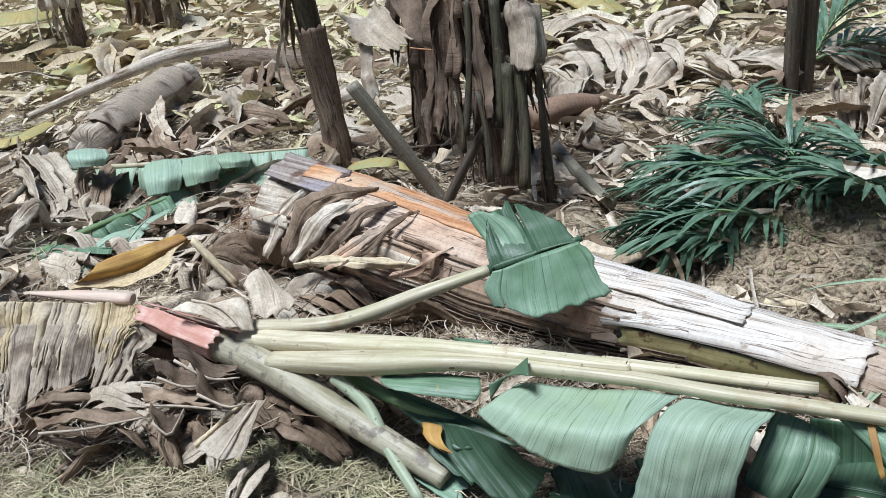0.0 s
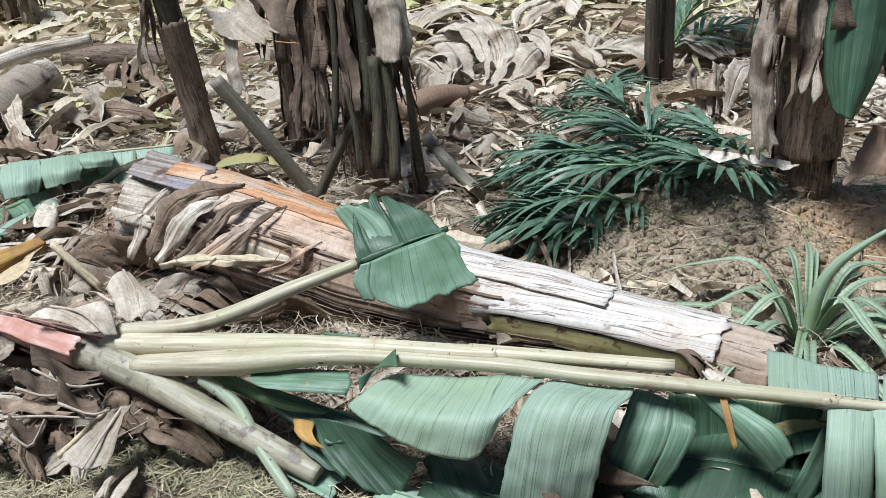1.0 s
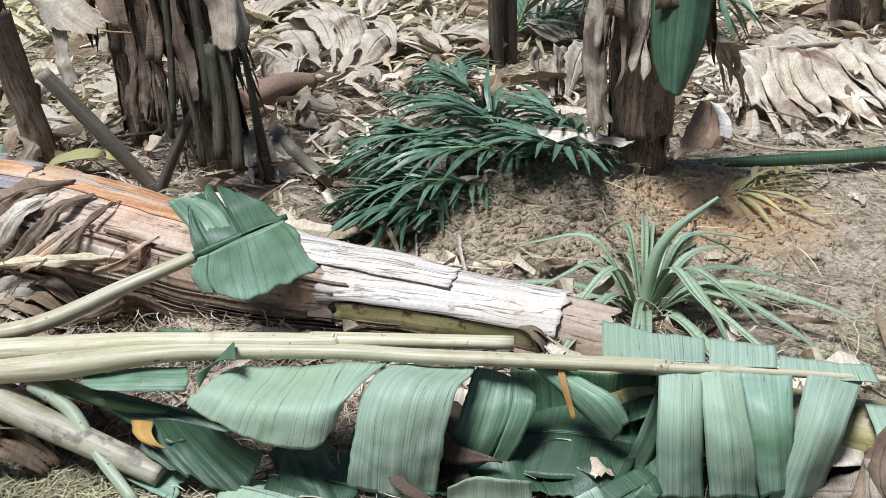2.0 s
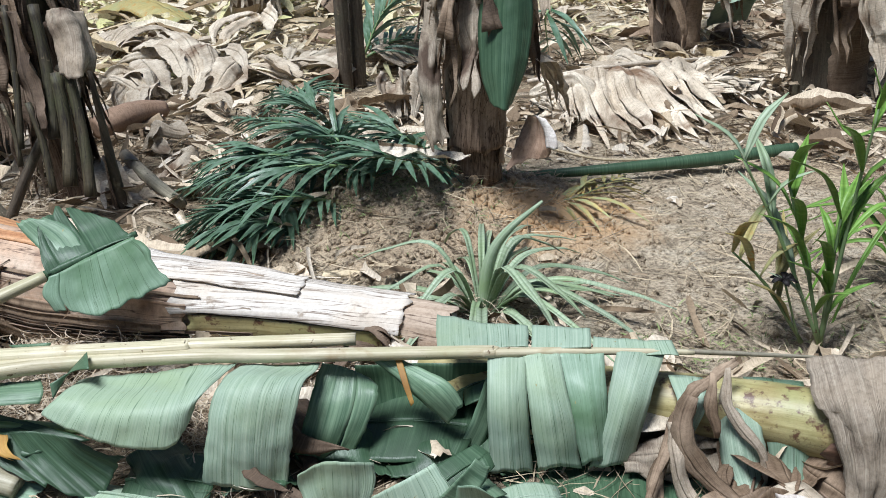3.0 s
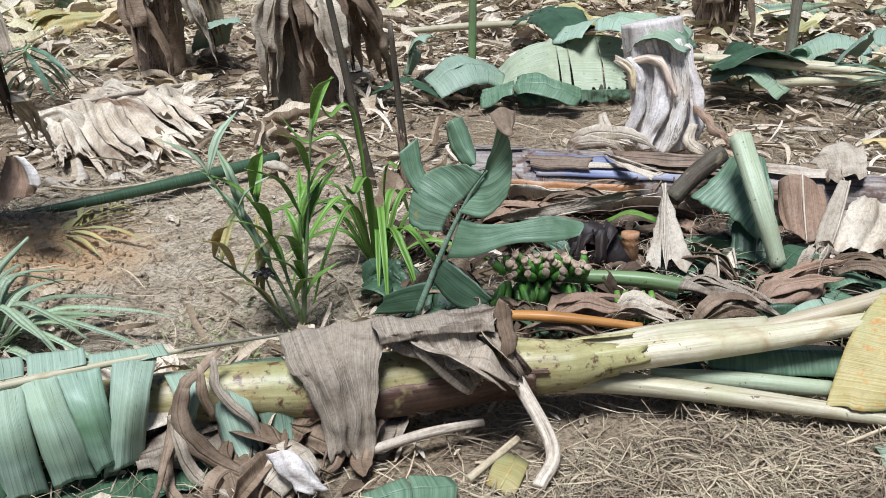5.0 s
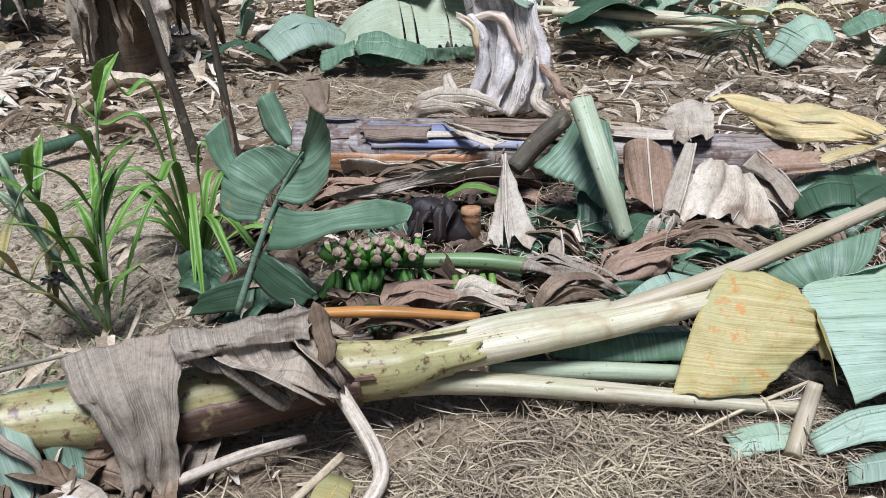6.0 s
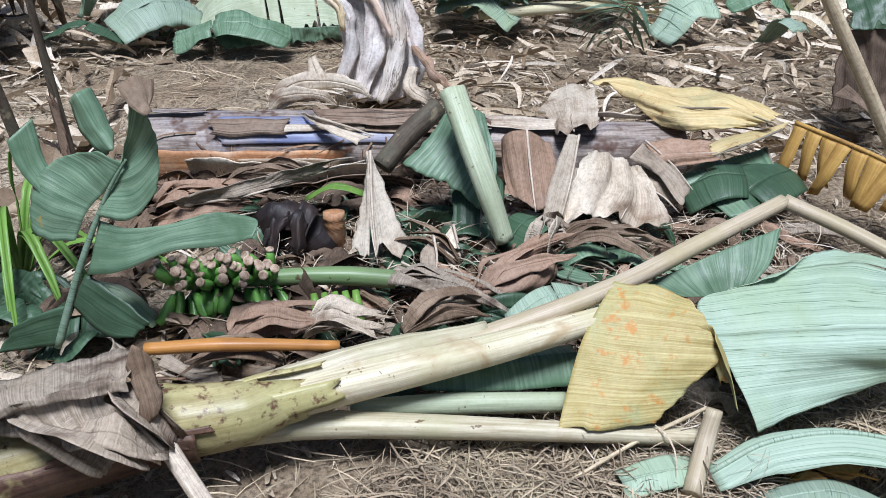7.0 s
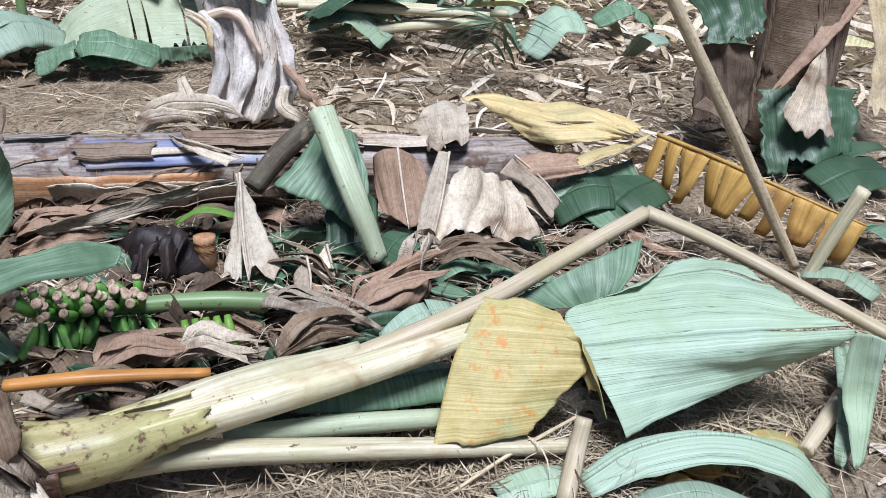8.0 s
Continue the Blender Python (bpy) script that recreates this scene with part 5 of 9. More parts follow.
def bunch():
    base = V3((2.484, 1.084, 0.000))
    top = thing("banana_bunch", base, "bunch of small green bananas with pale brown tips, lying cut", "banana bunch")
    sp = [(2.382, 1.013, 0.100), (2.473, 0.843, 0.120), (2.551, 0.681, 0.130), (2.614, 0.558, 0.120)]
    tube_part("stalk", sp, [0.014, 0.020, 0.024, 0.023], STALK_GREEN, top, "thick green fruit stalk", seg=14, lump=0.1)
    fsk = Skin()
    tube(fsk, [(0, 0, 0), (0.03, 0, 0.004), (0.065, 0, 0.002), (0.09, 0, -0.008)], [0.008, 0.0155, 0.0165, 0.010], seg=7, step=0.016, flute=(5, 0.05))
    fme = fsk.mesh("banana")
    fme.materials.append(FRUIT)
    tsk = Skin()
    tube(tsk, [(0.086, 0, -0.006), (0.092, 0, -0.009), (0.097, 0, -0.011)], [0.012, 0.0155, 0.012], seg=7, step=0.004)
    tme = tsk.mesh("tip")
    tme.materials.append(FRUIT_TIP)
    rr = random.Random(4)
    line = spline(sp, 20)
    view = V3((-0.62, -0.45, 0.55)).normalized()
    for h in range(5):
        c = line[0].lerp(line[6], h / 4.0)
        for row in range(3):
            for k in range(5):
                ang = -75 + 34 * k + rr.uniform(-14, 14)
                side = V3((0.45, -0.62, 0)).normalized()
                upv = V3((0, 0, 1))
                d = (view * math.cos(radians(ang)) + (upv * 0.8 - side * 0.2) * math.sin(radians(ang)) + side * ((row - 1) * 0.3 + rr.uniform(-0.15, 0.15)) - upv * (0.05 if ang > -8 else 0.75)).normalized()
                p = c + side * ((row - 1) * 0.016 + rr.uniform(-0.008, 0.008)) + d * rr.uniform(0.012, 0.03)
                m = Matrix.Translation(p) @ d.to_track_quat("X", "Z").to_matrix().to_4x4() @ pose(0, 0, 0, rr.uniform(0, 360), 0, 0)
                ob = new("banana", fme)
                ob.parent = top
                ob.matrix_parent_inverse = Matrix.Translation(-base)
                ob.matrix_basis = m @ Matrix.Scale(rr.uniform(0.75, 0.95), 4)
                if ang > -8:
                    tp = new("tip", tme)
                    tp.parent = ob
    return top


bunch()
hand = thing("banana_hand", (2.503, 0.712, 0.030), "small loose hand of bright green bananas", "bananas")
for k in range(5):
    c = V3((2.464, 0.701, 0.120)) + V3((0.015 * k, -0.02 * k, 0))
    tube_part("banana", [c, c + V3((-0.02, -0.02, -0.035)), c + V3((-0.025, -0.035, -0.085))], [0.008, 0.014, 0.006], SHOOT, hand, seg=8)
tube_part("stalk", [(2.055, 0.864, 0.160), (2.135, 0.713, 0.170), (2.265, 0.515, 0.150)], [0.014, 0.016, 0.012],
          PETIOLE_ORANGE, thing("brown_stalk", (2.207, 0.771, 0.100), "smooth orange-brown leaf stalk", "leaf stalk"), groove=0.2)

# ---- upright green leaf beside the bunch ----
up_leaf = thing("green_leaf", (2.090, 1.238, 0.000), "upright broad green banana leaf with torn lobes", "banana leaf")
UL = [(2.100, 1.166, 0.042), (2.163, 1.115, 0.249), (2.218, 1.069, 0.399), (2.240, 1.019, 0.490)]
tube_part("midrib", UL, [0.010, 0.008, 0.005, 0.003], LEAF_MID, up_leaf, seg=10)
sheet_part("leaf_blade", [[(2.197, 1.079, 0.354), (2.217, 1.003, 0.357), (2.254, 0.953, 0.423)], [(2.226, 1.067, 0.409), (2.243, 1.000, 0.432), (2.269, 0.952, 0.497)], [(2.244, 1.045, 0.459), (2.256, 0.992, 0.515), (2.260, 0.953, 0.577)], [(2.240, 1.019, 0.490), (2.236, 0.998, 0.574), (2.228, 0.976, 0.650)]], LEAF_GREEN, up_leaf, seed=41, ragged=0.05, crumple=0.012, crease=0.006)
sheet_part("leaf_blade", [[(2.221, 0.997, 0.667), (2.216, 0.970, 0.633), (2.221, 0.936, 0.607)], [(2.265, 0.988, 0.682), (2.257, 0.962, 0.657), (2.239, 0.933, 0.611)], [(2.300, 0.964, 0.662), (2.278, 0.948, 0.638), (2.249, 0.941, 0.615)]], DRY_DARK, up_leaf, seed=44, crumple=0.02, crease=0.024)
sheet_part("leaf_blade", [[(2.172, 1.136, 0.291), (2.148, 1.187, 0.285), (2.144, 1.233, 0.303)], [(2.202, 1.114, 0.361), (2.189, 1.183, 0.384), (2.183, 1.242, 0.407)], [(2.227, 1.080, 0.406), (2.229, 1.139, 0.442), (2.226, 1.196, 0.464)], [(2.253, 1.032, 0.480), (2.246, 1.062, 0.485), (2.241, 1.092, 0.494)]], LEAF_GREEN, up_leaf, seed=45, ragged=0.06, crumple=0.012, crease=0.006)
sheet_part("leaf_blade", [[(2.173, 1.290, 0.501), (2.169, 1.256, 0.425), (2.188, 1.203, 0.361)], [(2.239, 1.269, 0.538), (2.225, 1.242, 0.465), (2.220, 1.208, 0.400)]], LEAF_GREEN, up_leaf, seed=46, ragged=0.08, crumple=0.012, crease=0.006)
sheet_part("leaf_blade", [[(2.145, 1.090, 0.231), (2.162, 1.011, 0.251), (2.215, 0.912, 0.302), (2.259, 0.801, 0.324), (2.280, 0.725, 0.351)], [(2.186, 1.089, 0.299), (2.201, 1.011, 0.304), (2.251, 0.910, 0.337), (2.298, 0.810, 0.366), (2.312, 0.734, 0.372)], [(2.210, 1.089, 0.340), (2.216, 1.023, 0.334), (2.254, 0.931, 0.346), (2.297, 0.847, 0.378), (2.320, 0.765, 0.378)]], LEAF_GREEN, up_leaf, seed=42, ragged=0.03, crumple=0.010, crease=0.006)
sheet_part("leaf_blade", [[(2.126, 1.122, 0.147), (2.114, 1.045, 0.106), (2.134, 0.958, 0.108)], [(2.158, 1.104, 0.225), (2.153, 1.014, 0.192), (2.147, 0.919, 0.148)]], LEAF_DARK, up_leaf, seed=43, ragged=0.08, crumple=0.014, crease=0.006)
sheet_part("leaf_blade", [[(2.106, 1.163, 0.048), (2.063, 1.219, 0.040), (2.018, 1.281, 0.035)], [(2.138, 1.127, 0.149), (2.091, 1.196, 0.127), (2.050, 1.251, 0.096)]], LEAF_DARK, up_leaf, seed=47, ragged=0.06, crumple=0.014, crease=0.006)
sheet_part("leaf_blade", [[(2.295, 1.218, 0.564), (2.279, 1.174, 0.500), (2.289, 1.109, 0.455)], [(2.287, 1.181, 0.596), (2.279, 1.128, 0.523), (2.279, 1.087, 0.480)], [(2.340, 1.183, 0.593), (2.328, 1.145, 0.545), (2.315, 1.106, 0.494)]], LEAF_GREEN, up_leaf, seed=48, ragged=0.1, crumple=0.015, crease=0.006)

# ---- standing banana plants ----


def hanging(parent, at, out, length, width, mat, seed, tight=70):
    """A dead leaf that hangs down along a stem, folded along its midrib, shredded at the hem."""
    at, out = V3(at), V3(out) * random.Random(seed).uniform(0.8, 1.7)
    q = V3((-out.y, out.x, 0)) * random.Random(seed).uniform(-0.8, 0.8)
    pts = [at, at + out * 0.6 + V3((0, 0, 0.02)), at + out + q * 0.5 + V3((0, 0, -length * 0.45)), at + out * 0.9 + q + V3((0, 0, -length))]
    rr = random.Random(seed)
    sk = Skin()
    shred(sk, pts[1], pts[3], width * 0.75, seed, n=rr.randint(3, 5), spread=0.35, fold=70)
    blade(sk, pts[:3], [width * 0.3, width * 0.8, width * 0.7], [width * 0.3, width * 0.8, width * 0.6], la=(rr.uniform(-40, 20), rr.uniform(-20, 70)), ra=(rr.uniform(-40, 20), rr.uniform(-20, 70)), up=(out.x + 0.01, out.y, 0.2),
          crumple=0.012, ragged=0.3, wid=8, step=0.02, seed=seed, wave=(2, 0.02))
    part("dead_leaf", sk, mat, parent, thick=0.0012)


def standing(base, lean, height, r0, r1, mat, label, leaves=(), layers=2, seed=0, lump=0.10):
    base = V3(base)
    base.z = gz(base.x, base.y) - 0.02
    topp = base + V3((lean[0], lean[1], height))
    pts = [base, base.lerp(topp, 0.4), topp]
    top = thing("banana_plant", base, label, "banana plant", "standing banana plants")
    tube_part("stem", pts, [r0, (r0 + r1) / 2, r1], mat, top, seg=20, step=0.05, lump=lump, flute=(7, 0.03), up=(0, 1, 0.1), seed=seed)
    for k in range(layers):
        a = 170 + 97 * k + seed * 31
        sheath_part("sheath", pts, [r0, (r0 + r1) / 2, r1], a, a + 130, DRY_DARK if k % 2 else TRUNK_BROWN, top, u0=0.0 + 0.05 * k, u1=0.5 + 0.2 * k, lift=0.005 + 0.004 * k, jag=0.3,
                    curl=0.008, crumple=0.005, seed=seed * 7 + k, up=(0, 1, 0.1))
    for k, (z, ang, ln, w, m) in enumerate(leaves):
        c = base.lerp(topp, z / height)
        d = V3((math.cos(radians(ang)), math.sin(radians(ang)), 0))
        hanging(top, c + d * r1 * 0.7, d * (r1 * 0.8 + 0.04 + 0.02 * (k % 3)), ln, w * 0.75, m, seed * 13 + k)
        d = V3((math.cos(radians(ang + 28)), math.sin(radians(ang + 28)), 0))
        hanging(top, c + d * r1 * 0.7 + V3((0, 0, 0.05)), d * (r1 * 0.7 + 0.03), ln * 0.75, w * 0.5, DRY if m is DRY_DARK else DRY_DARK, seed * 13 + k + 500)
    return top


# a clump of stems
standing((-0.372, 3.955, 0.000), (-0.16, 0.0, 0), 1.6, 0.050, 0.042, STEM_OLIVE, "slim dark banana stem standing in litter", ((0.75, 180, 0.35, 0.05, DRY),), 1, 1)
clump = standing((0.291, 3.628, 0.000), (-0.1, 0.1, 0), 1.7, 0.085, 0.075, STEM_OLIVE, "brown banana stem wrapped in hanging dead leaves",
         ((0.8, 215, 0.7, 0.06, DRY_BLACK), (0.85, 190, 0.6, 0.08, DRY_BLACK), (0.9, 270, 0.8, 0.04, DRY_BLACK), (0.8, 330, 0.45, 0.08, DRY_BLACK), (0.55, 240, 0.5, 0.04, DRY_BLACK), (0.5, 300, 0.45, 0.04, DRY_GREY)), 3, 2)
rear = standing((0.010, 4.135, 0.000), (0.02, 0.1, 0), 1.6, 0.07, 0.06, TRUNK_DARK, "dark dead banana stem hung with grey leaves",
         ((0.85, 290, 0.55, 0.08, DRY_BLACK), (0.6, 260, 0.42, 0.06, DRY_BLACK), (0.8, 220, 0.5, 0.06, DRY_BLACK)), 2, 3)
sheet_part("dead_leaf", [[(-0.330, 4.034, 0.633), (-0.282, 3.964, 0.558), (-0.243, 3.915, 0.525)], [(-0.226, 4.014, 0.619), (-0.179, 3.922, 0.556), (-0.091, 3.824, 0.491)], [(-0.172, 4.039, 0.686), (-0.115, 3.975, 0.626), (-0.021, 3.887, 0.524)]], DRY, rear, seed=724, ragged=0.15, crumple=0.018, freq=9, pleat=(0.006, 12), crease=0.024)
sheet_part("dead_leaf", [[(-0.235, 4.001, 0.590), (-0.257, 3.947, 0.470), (-0.256, 3.868, 0.305)], [(-0.192, 3.969, 0.581), (-0.198, 3.908, 0.450), (-0.188, 3.841, 0.313)]], DRY, rear, seed=725, ragged=0.15, crumple=0.018, freq=9, pleat=(0.006, 12), crease=0.024)
sheet_part("dead_leaf", [[(0.011, 3.897, 0.670), (-0.009, 3.788, 0.436), (-0.052, 3.682, 0.203)], [(0.074, 3.835, 0.675), (0.048, 3.719, 0.425), (-0.004, 3.596, 0.153)], [(0.139, 3.876, 0.661), (0.113, 3.749, 0.387), (0.051, 3.656, 0.176)]], DRY_BLACK, rear, seed=726, ragged=0.3, crumple=0.025, freq=9, pleat=(0.012, 14), tears=(0.4, 0.7), crease=0.024)
sheet_part("dead_leaf", [[(-0.128, 4.032, 0.683), (-0.077, 3.950, 0.583), (-0.025, 3.873, 0.494)], [(0.006, 3.968, 0.701), (0.031, 3.881, 0.585), (0.038, 3.808, 0.491)]], DRY_BLACK, rear, seed=727, ragged=0.15, crumple=0.018, freq=9, pleat=(0.006, 12), crease=0.024)
sheet_part("dead_leaf", [[(0.281, 3.443, 0.724), (0.287, 3.400, 0.636), (0.278, 3.344, 0.517)], [(0.351, 3.363, 0.740), (0.365, 3.316, 0.645), (0.336, 3.257, 0.512)], [(0.407, 3.418, 0.706), (0.411, 3.371, 0.609), (0.387, 3.333, 0.523)]], DRY_GREY, clump, seed=728, ragged=0.08, crumple=0.020, freq=9, pleat=(0.006, 14), crease=0.024)
sheet_part("dead_leaf", [[(0.139, 3.517, 0.726), (0.152, 3.430, 0.546), (0.164, 3.343, 0.367)], [(0.204, 3.445, 0.732), (0.213, 3.351, 0.538), (0.211, 3.251, 0.328)]], DRY_BLACK, clump, seed=729, ragged=0.25, crumple=0.020, freq=9, pleat=(0.010, 14), tears=(0.5,), crease=0.024)
tube_part("dead_stalk", [(0.170, 3.500, 0.745), (0.154, 3.408, 0.522), (0.118, 3.316, 0.299)], [0.012, 0.012, 0.014], STEM_OLIVE, clump, seg=9, lump=0.2, step=0.04)
tube_part("dead_stalk", [(0.260, 3.485, 0.738), (0.257, 3.397, 0.527), (0.234, 3.310, 0.317)], [0.02, 0.02, 0.024], STEM_OLIVE, clump, seg=9, lump=0.2, step=0.04)
tube_part("dead_stalk", [(0.323, 3.382, 0.538), (0.323, 3.296, 0.331), (0.303, 3.209, 0.124)], [0.018, 0.018, 0.022], STEM_OLIVE, clump, seg=9, lump=0.2, step=0.04)
tube_part("dead_stalk", [(0.283, 3.380, 0.523), (0.274, 3.308, 0.344), (0.246, 3.236, 0.164)], [0.022, 0.022, 0.026], STEM_OLIVE, clump, seg=9, lump=0.2, step=0.04)
tube_part("dead_stalk", [(0.093, 3.368, 0.449), (0.110, 3.330, 0.347), (0.107, 3.292, 0.246)], [0.008, 0.008, 0.010], STEM_OLIVE, clump, seg=9, lump=0.2, step=0.04)
tube_part("dead_stalk", [(0.173, 3.355, 0.443), (0.192, 3.296, 0.297), (0.190, 3.236, 0.150)], [0.012, 0.012, 0.014], STEM_OLIVE, clump, seg=9, lump=0.2, step=0.04)
standing((0.415, 3.412, 0.000), (-0.02, 0.02, 0), 0.55, 0.028, 0.008, TRUNK_DARK, "thin broken dark stem", (), 1, 4)
standing((1.651, 4.385, 0.050), (0.02, 0.0, 0), 1.3, 0.035, 0.03, TRUNK_DARK, "slim dark young stem", (), 0, 5)
standing((1.736, 4.433, 0.050), (0.03, 0.0, 0), 1.3, 0.04, 0.03, TRUNK_DARK, "slim dark young stem", (), 0, 6)
stem_c = standing((1.522, 2.677, 0.120), (0.02, 0.02, 0), 1.7, 0.085, 0.09, TRUNK_BROWN, "banana stem on the soil heap, dead leaves, one green leaf",
                  ((0.8, 170, 0.45, 0.06, DRY_BLACK), (0.75, 310, 0.45, 0.06, DRY_BLACK), (0.42, 325, 0.26, 0.05, DRY), (0.8, 205, 0.42, 0.06, DRY_GREY), (0.75, 250, 0.40, 0.06, DRY_BLACK), (0.7, 225, 0.36, 0.05, DRY_DARK)), 3, 7)
sheet_part("green_leaf", [[(1.523, 2.567, 0.884), (1.464, 2.519, 0.724), (1.435, 2.455, 0.572), (1.436, 2.403, 0.478)], [(1.556, 2.469, 0.892), (1.516, 2.417, 0.733), (1.479, 2.368, 0.582), (1.449, 2.334, 0.467)], [(1.629, 2.492, 0.879), (1.600, 2.423, 0.718), (1.555, 2.379, 0.584), (1.490, 2.361, 0.471)]], LEAF_DARK, stem_c, "hanging dark green leaf", seed=730, ragged=0.03, crease=0.006)
sheet_part("dead_leaf", [[(1.428, 2.731, 0.870), (1.331, 2.690, 0.659), (1.296, 2.616, 0.466), (1.285, 2.536, 0.293)], [(1.434, 2.651, 0.879), (1.362, 2.611, 0.668), (1.315, 2.563, 0.475), (1.313, 2.501, 0.312)], [(1.490, 2.687, 0.867), (1.416, 2.630, 0.656), (1.355, 2.574, 0.464), (1.365, 2.512, 0.347)]], DRY_GREY, stem_c, seed=731, ragged=0.06, crumple=0.016, freq=9, pleat=(0.004, 16), crease=0.036)
sheet_part("dead_leaf", [[(1.477, 2.671, 0.871), (1.437, 2.604, 0.676), (1.398, 2.542, 0.492)], [(1.502, 2.579, 0.880), (1.451, 2.512, 0.671), (1.389, 2.459, 0.474)], [(1.565, 2.584, 0.871), (1.502, 2.522, 0.680), (1.434, 2.475, 0.510)]], DRY_GREY, stem_c, seed=732, ragged=0.2, crumple=0.018, freq=9, pleat=(0.008, 16), tears=(0.5,), crease=0.036)
sheet_part("dead_leaf", [[(1.660, 2.629, 0.853), (1.686, 2.569, 0.777), (1.687, 2.510, 0.671)], [(1.731, 2.579, 0.850), (1.725, 2.532, 0.758), (1.711, 2.503, 0.687)]], DRY_GREY, stem_c, seed=733, ragged=0.15, crumple=0.018, freq=9, pleat=(0.006, 12), crease=0.036)
sheet_part("dead_leaf", [[(1.572, 2.446, 0.413), (1.530, 2.425, 0.322), (1.486, 2.402, 0.227)], [(1.586, 2.371, 0.414), (1.577, 2.351, 0.331), (1.553, 2.356, 0.275)], [(1.641, 2.378, 0.375), (1.643, 2.350, 0.327), (1.629, 2.343, 0.297)]], DRY_RED, stem_c, seed=734, ragged=0.2, crumple=0.018, freq=10, crease=0.036)
sheet_part("dead_leaf", [[(1.571, 2.363, 0.429), (1.587, 2.334, 0.374), (1.589, 2.316, 0.318)], [(1.600, 2.338, 0.420), (1.621, 2.316, 0.381), (1.619, 2.299, 0.326)]], PAPER, stem_c, seed=735, ragged=0.2, crumple=0.014, freq=10, crease=0.036)
standing((3.456, 4.162, 0.000), (0.02, 0, 0), 1.3, 0.13, 0.13, TRUNK_BROWN, "banana stem wrapped in dry brown leaves", ((0.6, 200, 0.5, 0.12, DRY_DARK), (0.6, 260, 0.45, 0.12, DRY), (0.65, 310, 0.5, 0.1, DRY_DARK)), 2, 8)
standing((3.564, 3.147, 0.000), (0.03, 0, 0), 1.3, 0.16, 0.15, TRUNK_DARK, "thick banana stem with hanging dry leaves",
         ((0.65, 200, 0.65, 0.16, DRY), (0.6, 250, 0.5, 0.13, DRY), (0.6, 300, 0.6, 0.13, DRY_DARK), (0.65, 340, 0.5, 0.1, DRY_DARK)), 2, 9)
standing((1.679, 6.258, 0.000), (-0.02, 0, 0), 1.2, 0.13, 0.12, TRUNK_BROWN, "far banana stem with grey dry leaves", ((0.5, 230, 0.45, 0.12, DRY), (0.5, 290, 0.45, 0.12, DRY)), 2, 10)
standing((-2.271, 6.721, 0.000), (-0.1, 0, 0), 1.1, 0.05, 0.05, TRUNK_DARK, "far slim dark stem with dry leaves", ((0.6, 230, 0.5, 0.12, DRY), (0.55, 300, 0.4, 0.1, DRY)), 1, 11)
standing((-1.824, 7.320, 0.000), (0, 0, 0), 1.1, 0.10, 0.10, TRUNK_BROWN, "far banana stem in dry leaves", ((0.5, 230, 0.45, 0.12, DRY_DARK), (0.5, 290, 0.5, 0.12, DRY), (0.5, 180, 0.45, 0.1, DRY)), 1, 12)
plant_r = standing((4.585, -0.601, 0.000), (0.12, -0.05, 0), 1.6, 0.15, 0.13, TRUNK_DARK, "banana stem with drooping brown and green dead leaves", (), 3, 13)
sheet_part("green_leaf", [[(4.482, -0.136, 0.599), (4.398, -0.253, 0.490), (4.320, -0.289, 0.437)], [(4.493, -0.299, 0.637), (4.408, -0.365, 0.523), (4.340, -0.402, 0.454)], [(4.581, -0.437, 0.616), (4.491, -0.475, 0.539), (4.401, -0.481, 0.480)]], LEAF_DARK, plant_r, seed=600, ragged=0.15, crumple=0.015, freq=10, pleat=(0.0, 14), crease=0.006)
sheet_part("dead_leaf", [[(4.407, -0.247, 0.404), (4.324, -0.269, 0.262), (4.250, -0.275, 0.148)], [(4.368, -0.363, 0.441), (4.303, -0.392, 0.309), (4.247, -0.417, 0.194)], [(4.481, -0.470, 0.417), (4.413, -0.478, 0.289), (4.327, -0.494, 0.125)]], DRY_BLACK, plant_r, seed=601, ragged=0.15, crumple=0.015, freq=10, pleat=(0.0, 14), crease=0.024)
sheet_part("dead_leaf", [[(4.628, -0.417, 0.604), (4.551, -0.463, 0.440), (4.467, -0.489, 0.274)], [(4.614, -0.534, 0.621), (4.531, -0.560, 0.458), (4.439, -0.556, 0.293)], [(4.639, -0.612, 0.626), (4.577, -0.606, 0.515), (4.535, -0.602, 0.442)]], DRY_BLACK, plant_r, seed=602, ragged=0.15, crumple=0.015, freq=10, pleat=(0.0, 14), crease=0.024)
sheet_part("dead_leaf", [[(4.560, -0.724, 0.635), (4.405, -0.614, 0.437), (4.285, -0.523, 0.289)], [(4.580, -0.813, 0.623), (4.420, -0.673, 0.431), (4.297, -0.549, 0.298)]], DRY_RED, plant_r, seed=603, ragged=0.15, crumple=0.015, freq=10, pleat=(0.0, 14), crease=0.024)
sheet_part("dead_leaf", [[(4.442, -0.679, 0.446), (4.332, -0.617, 0.335), (4.243, -0.572, 0.253)], [(4.424, -0.687, 0.452), (4.318, -0.680, 0.308), (4.222, -0.670, 0.183)], [(4.446, -0.701, 0.442), (4.371, -0.748, 0.302), (4.291, -0.798, 0.153)]], DRY, plant_r, seed=604, ragged=0.12, crumple=0.015, freq=10, pleat=(0.006, 14), crease=0.024)
sheet_part("dead_leaf", [[(4.906, -0.810, 0.574), (4.805, -0.891, 0.347), (4.683, -0.909, 0.116)], [(4.947, -0.933, 0.581), (4.835, -0.983, 0.352), (4.707, -1.016, 0.103)]], DRY_TAN, plant_r, seed=605, ragged=0.15, crumple=0.015, freq=10, pleat=(0.0, 14), crease=0.024)
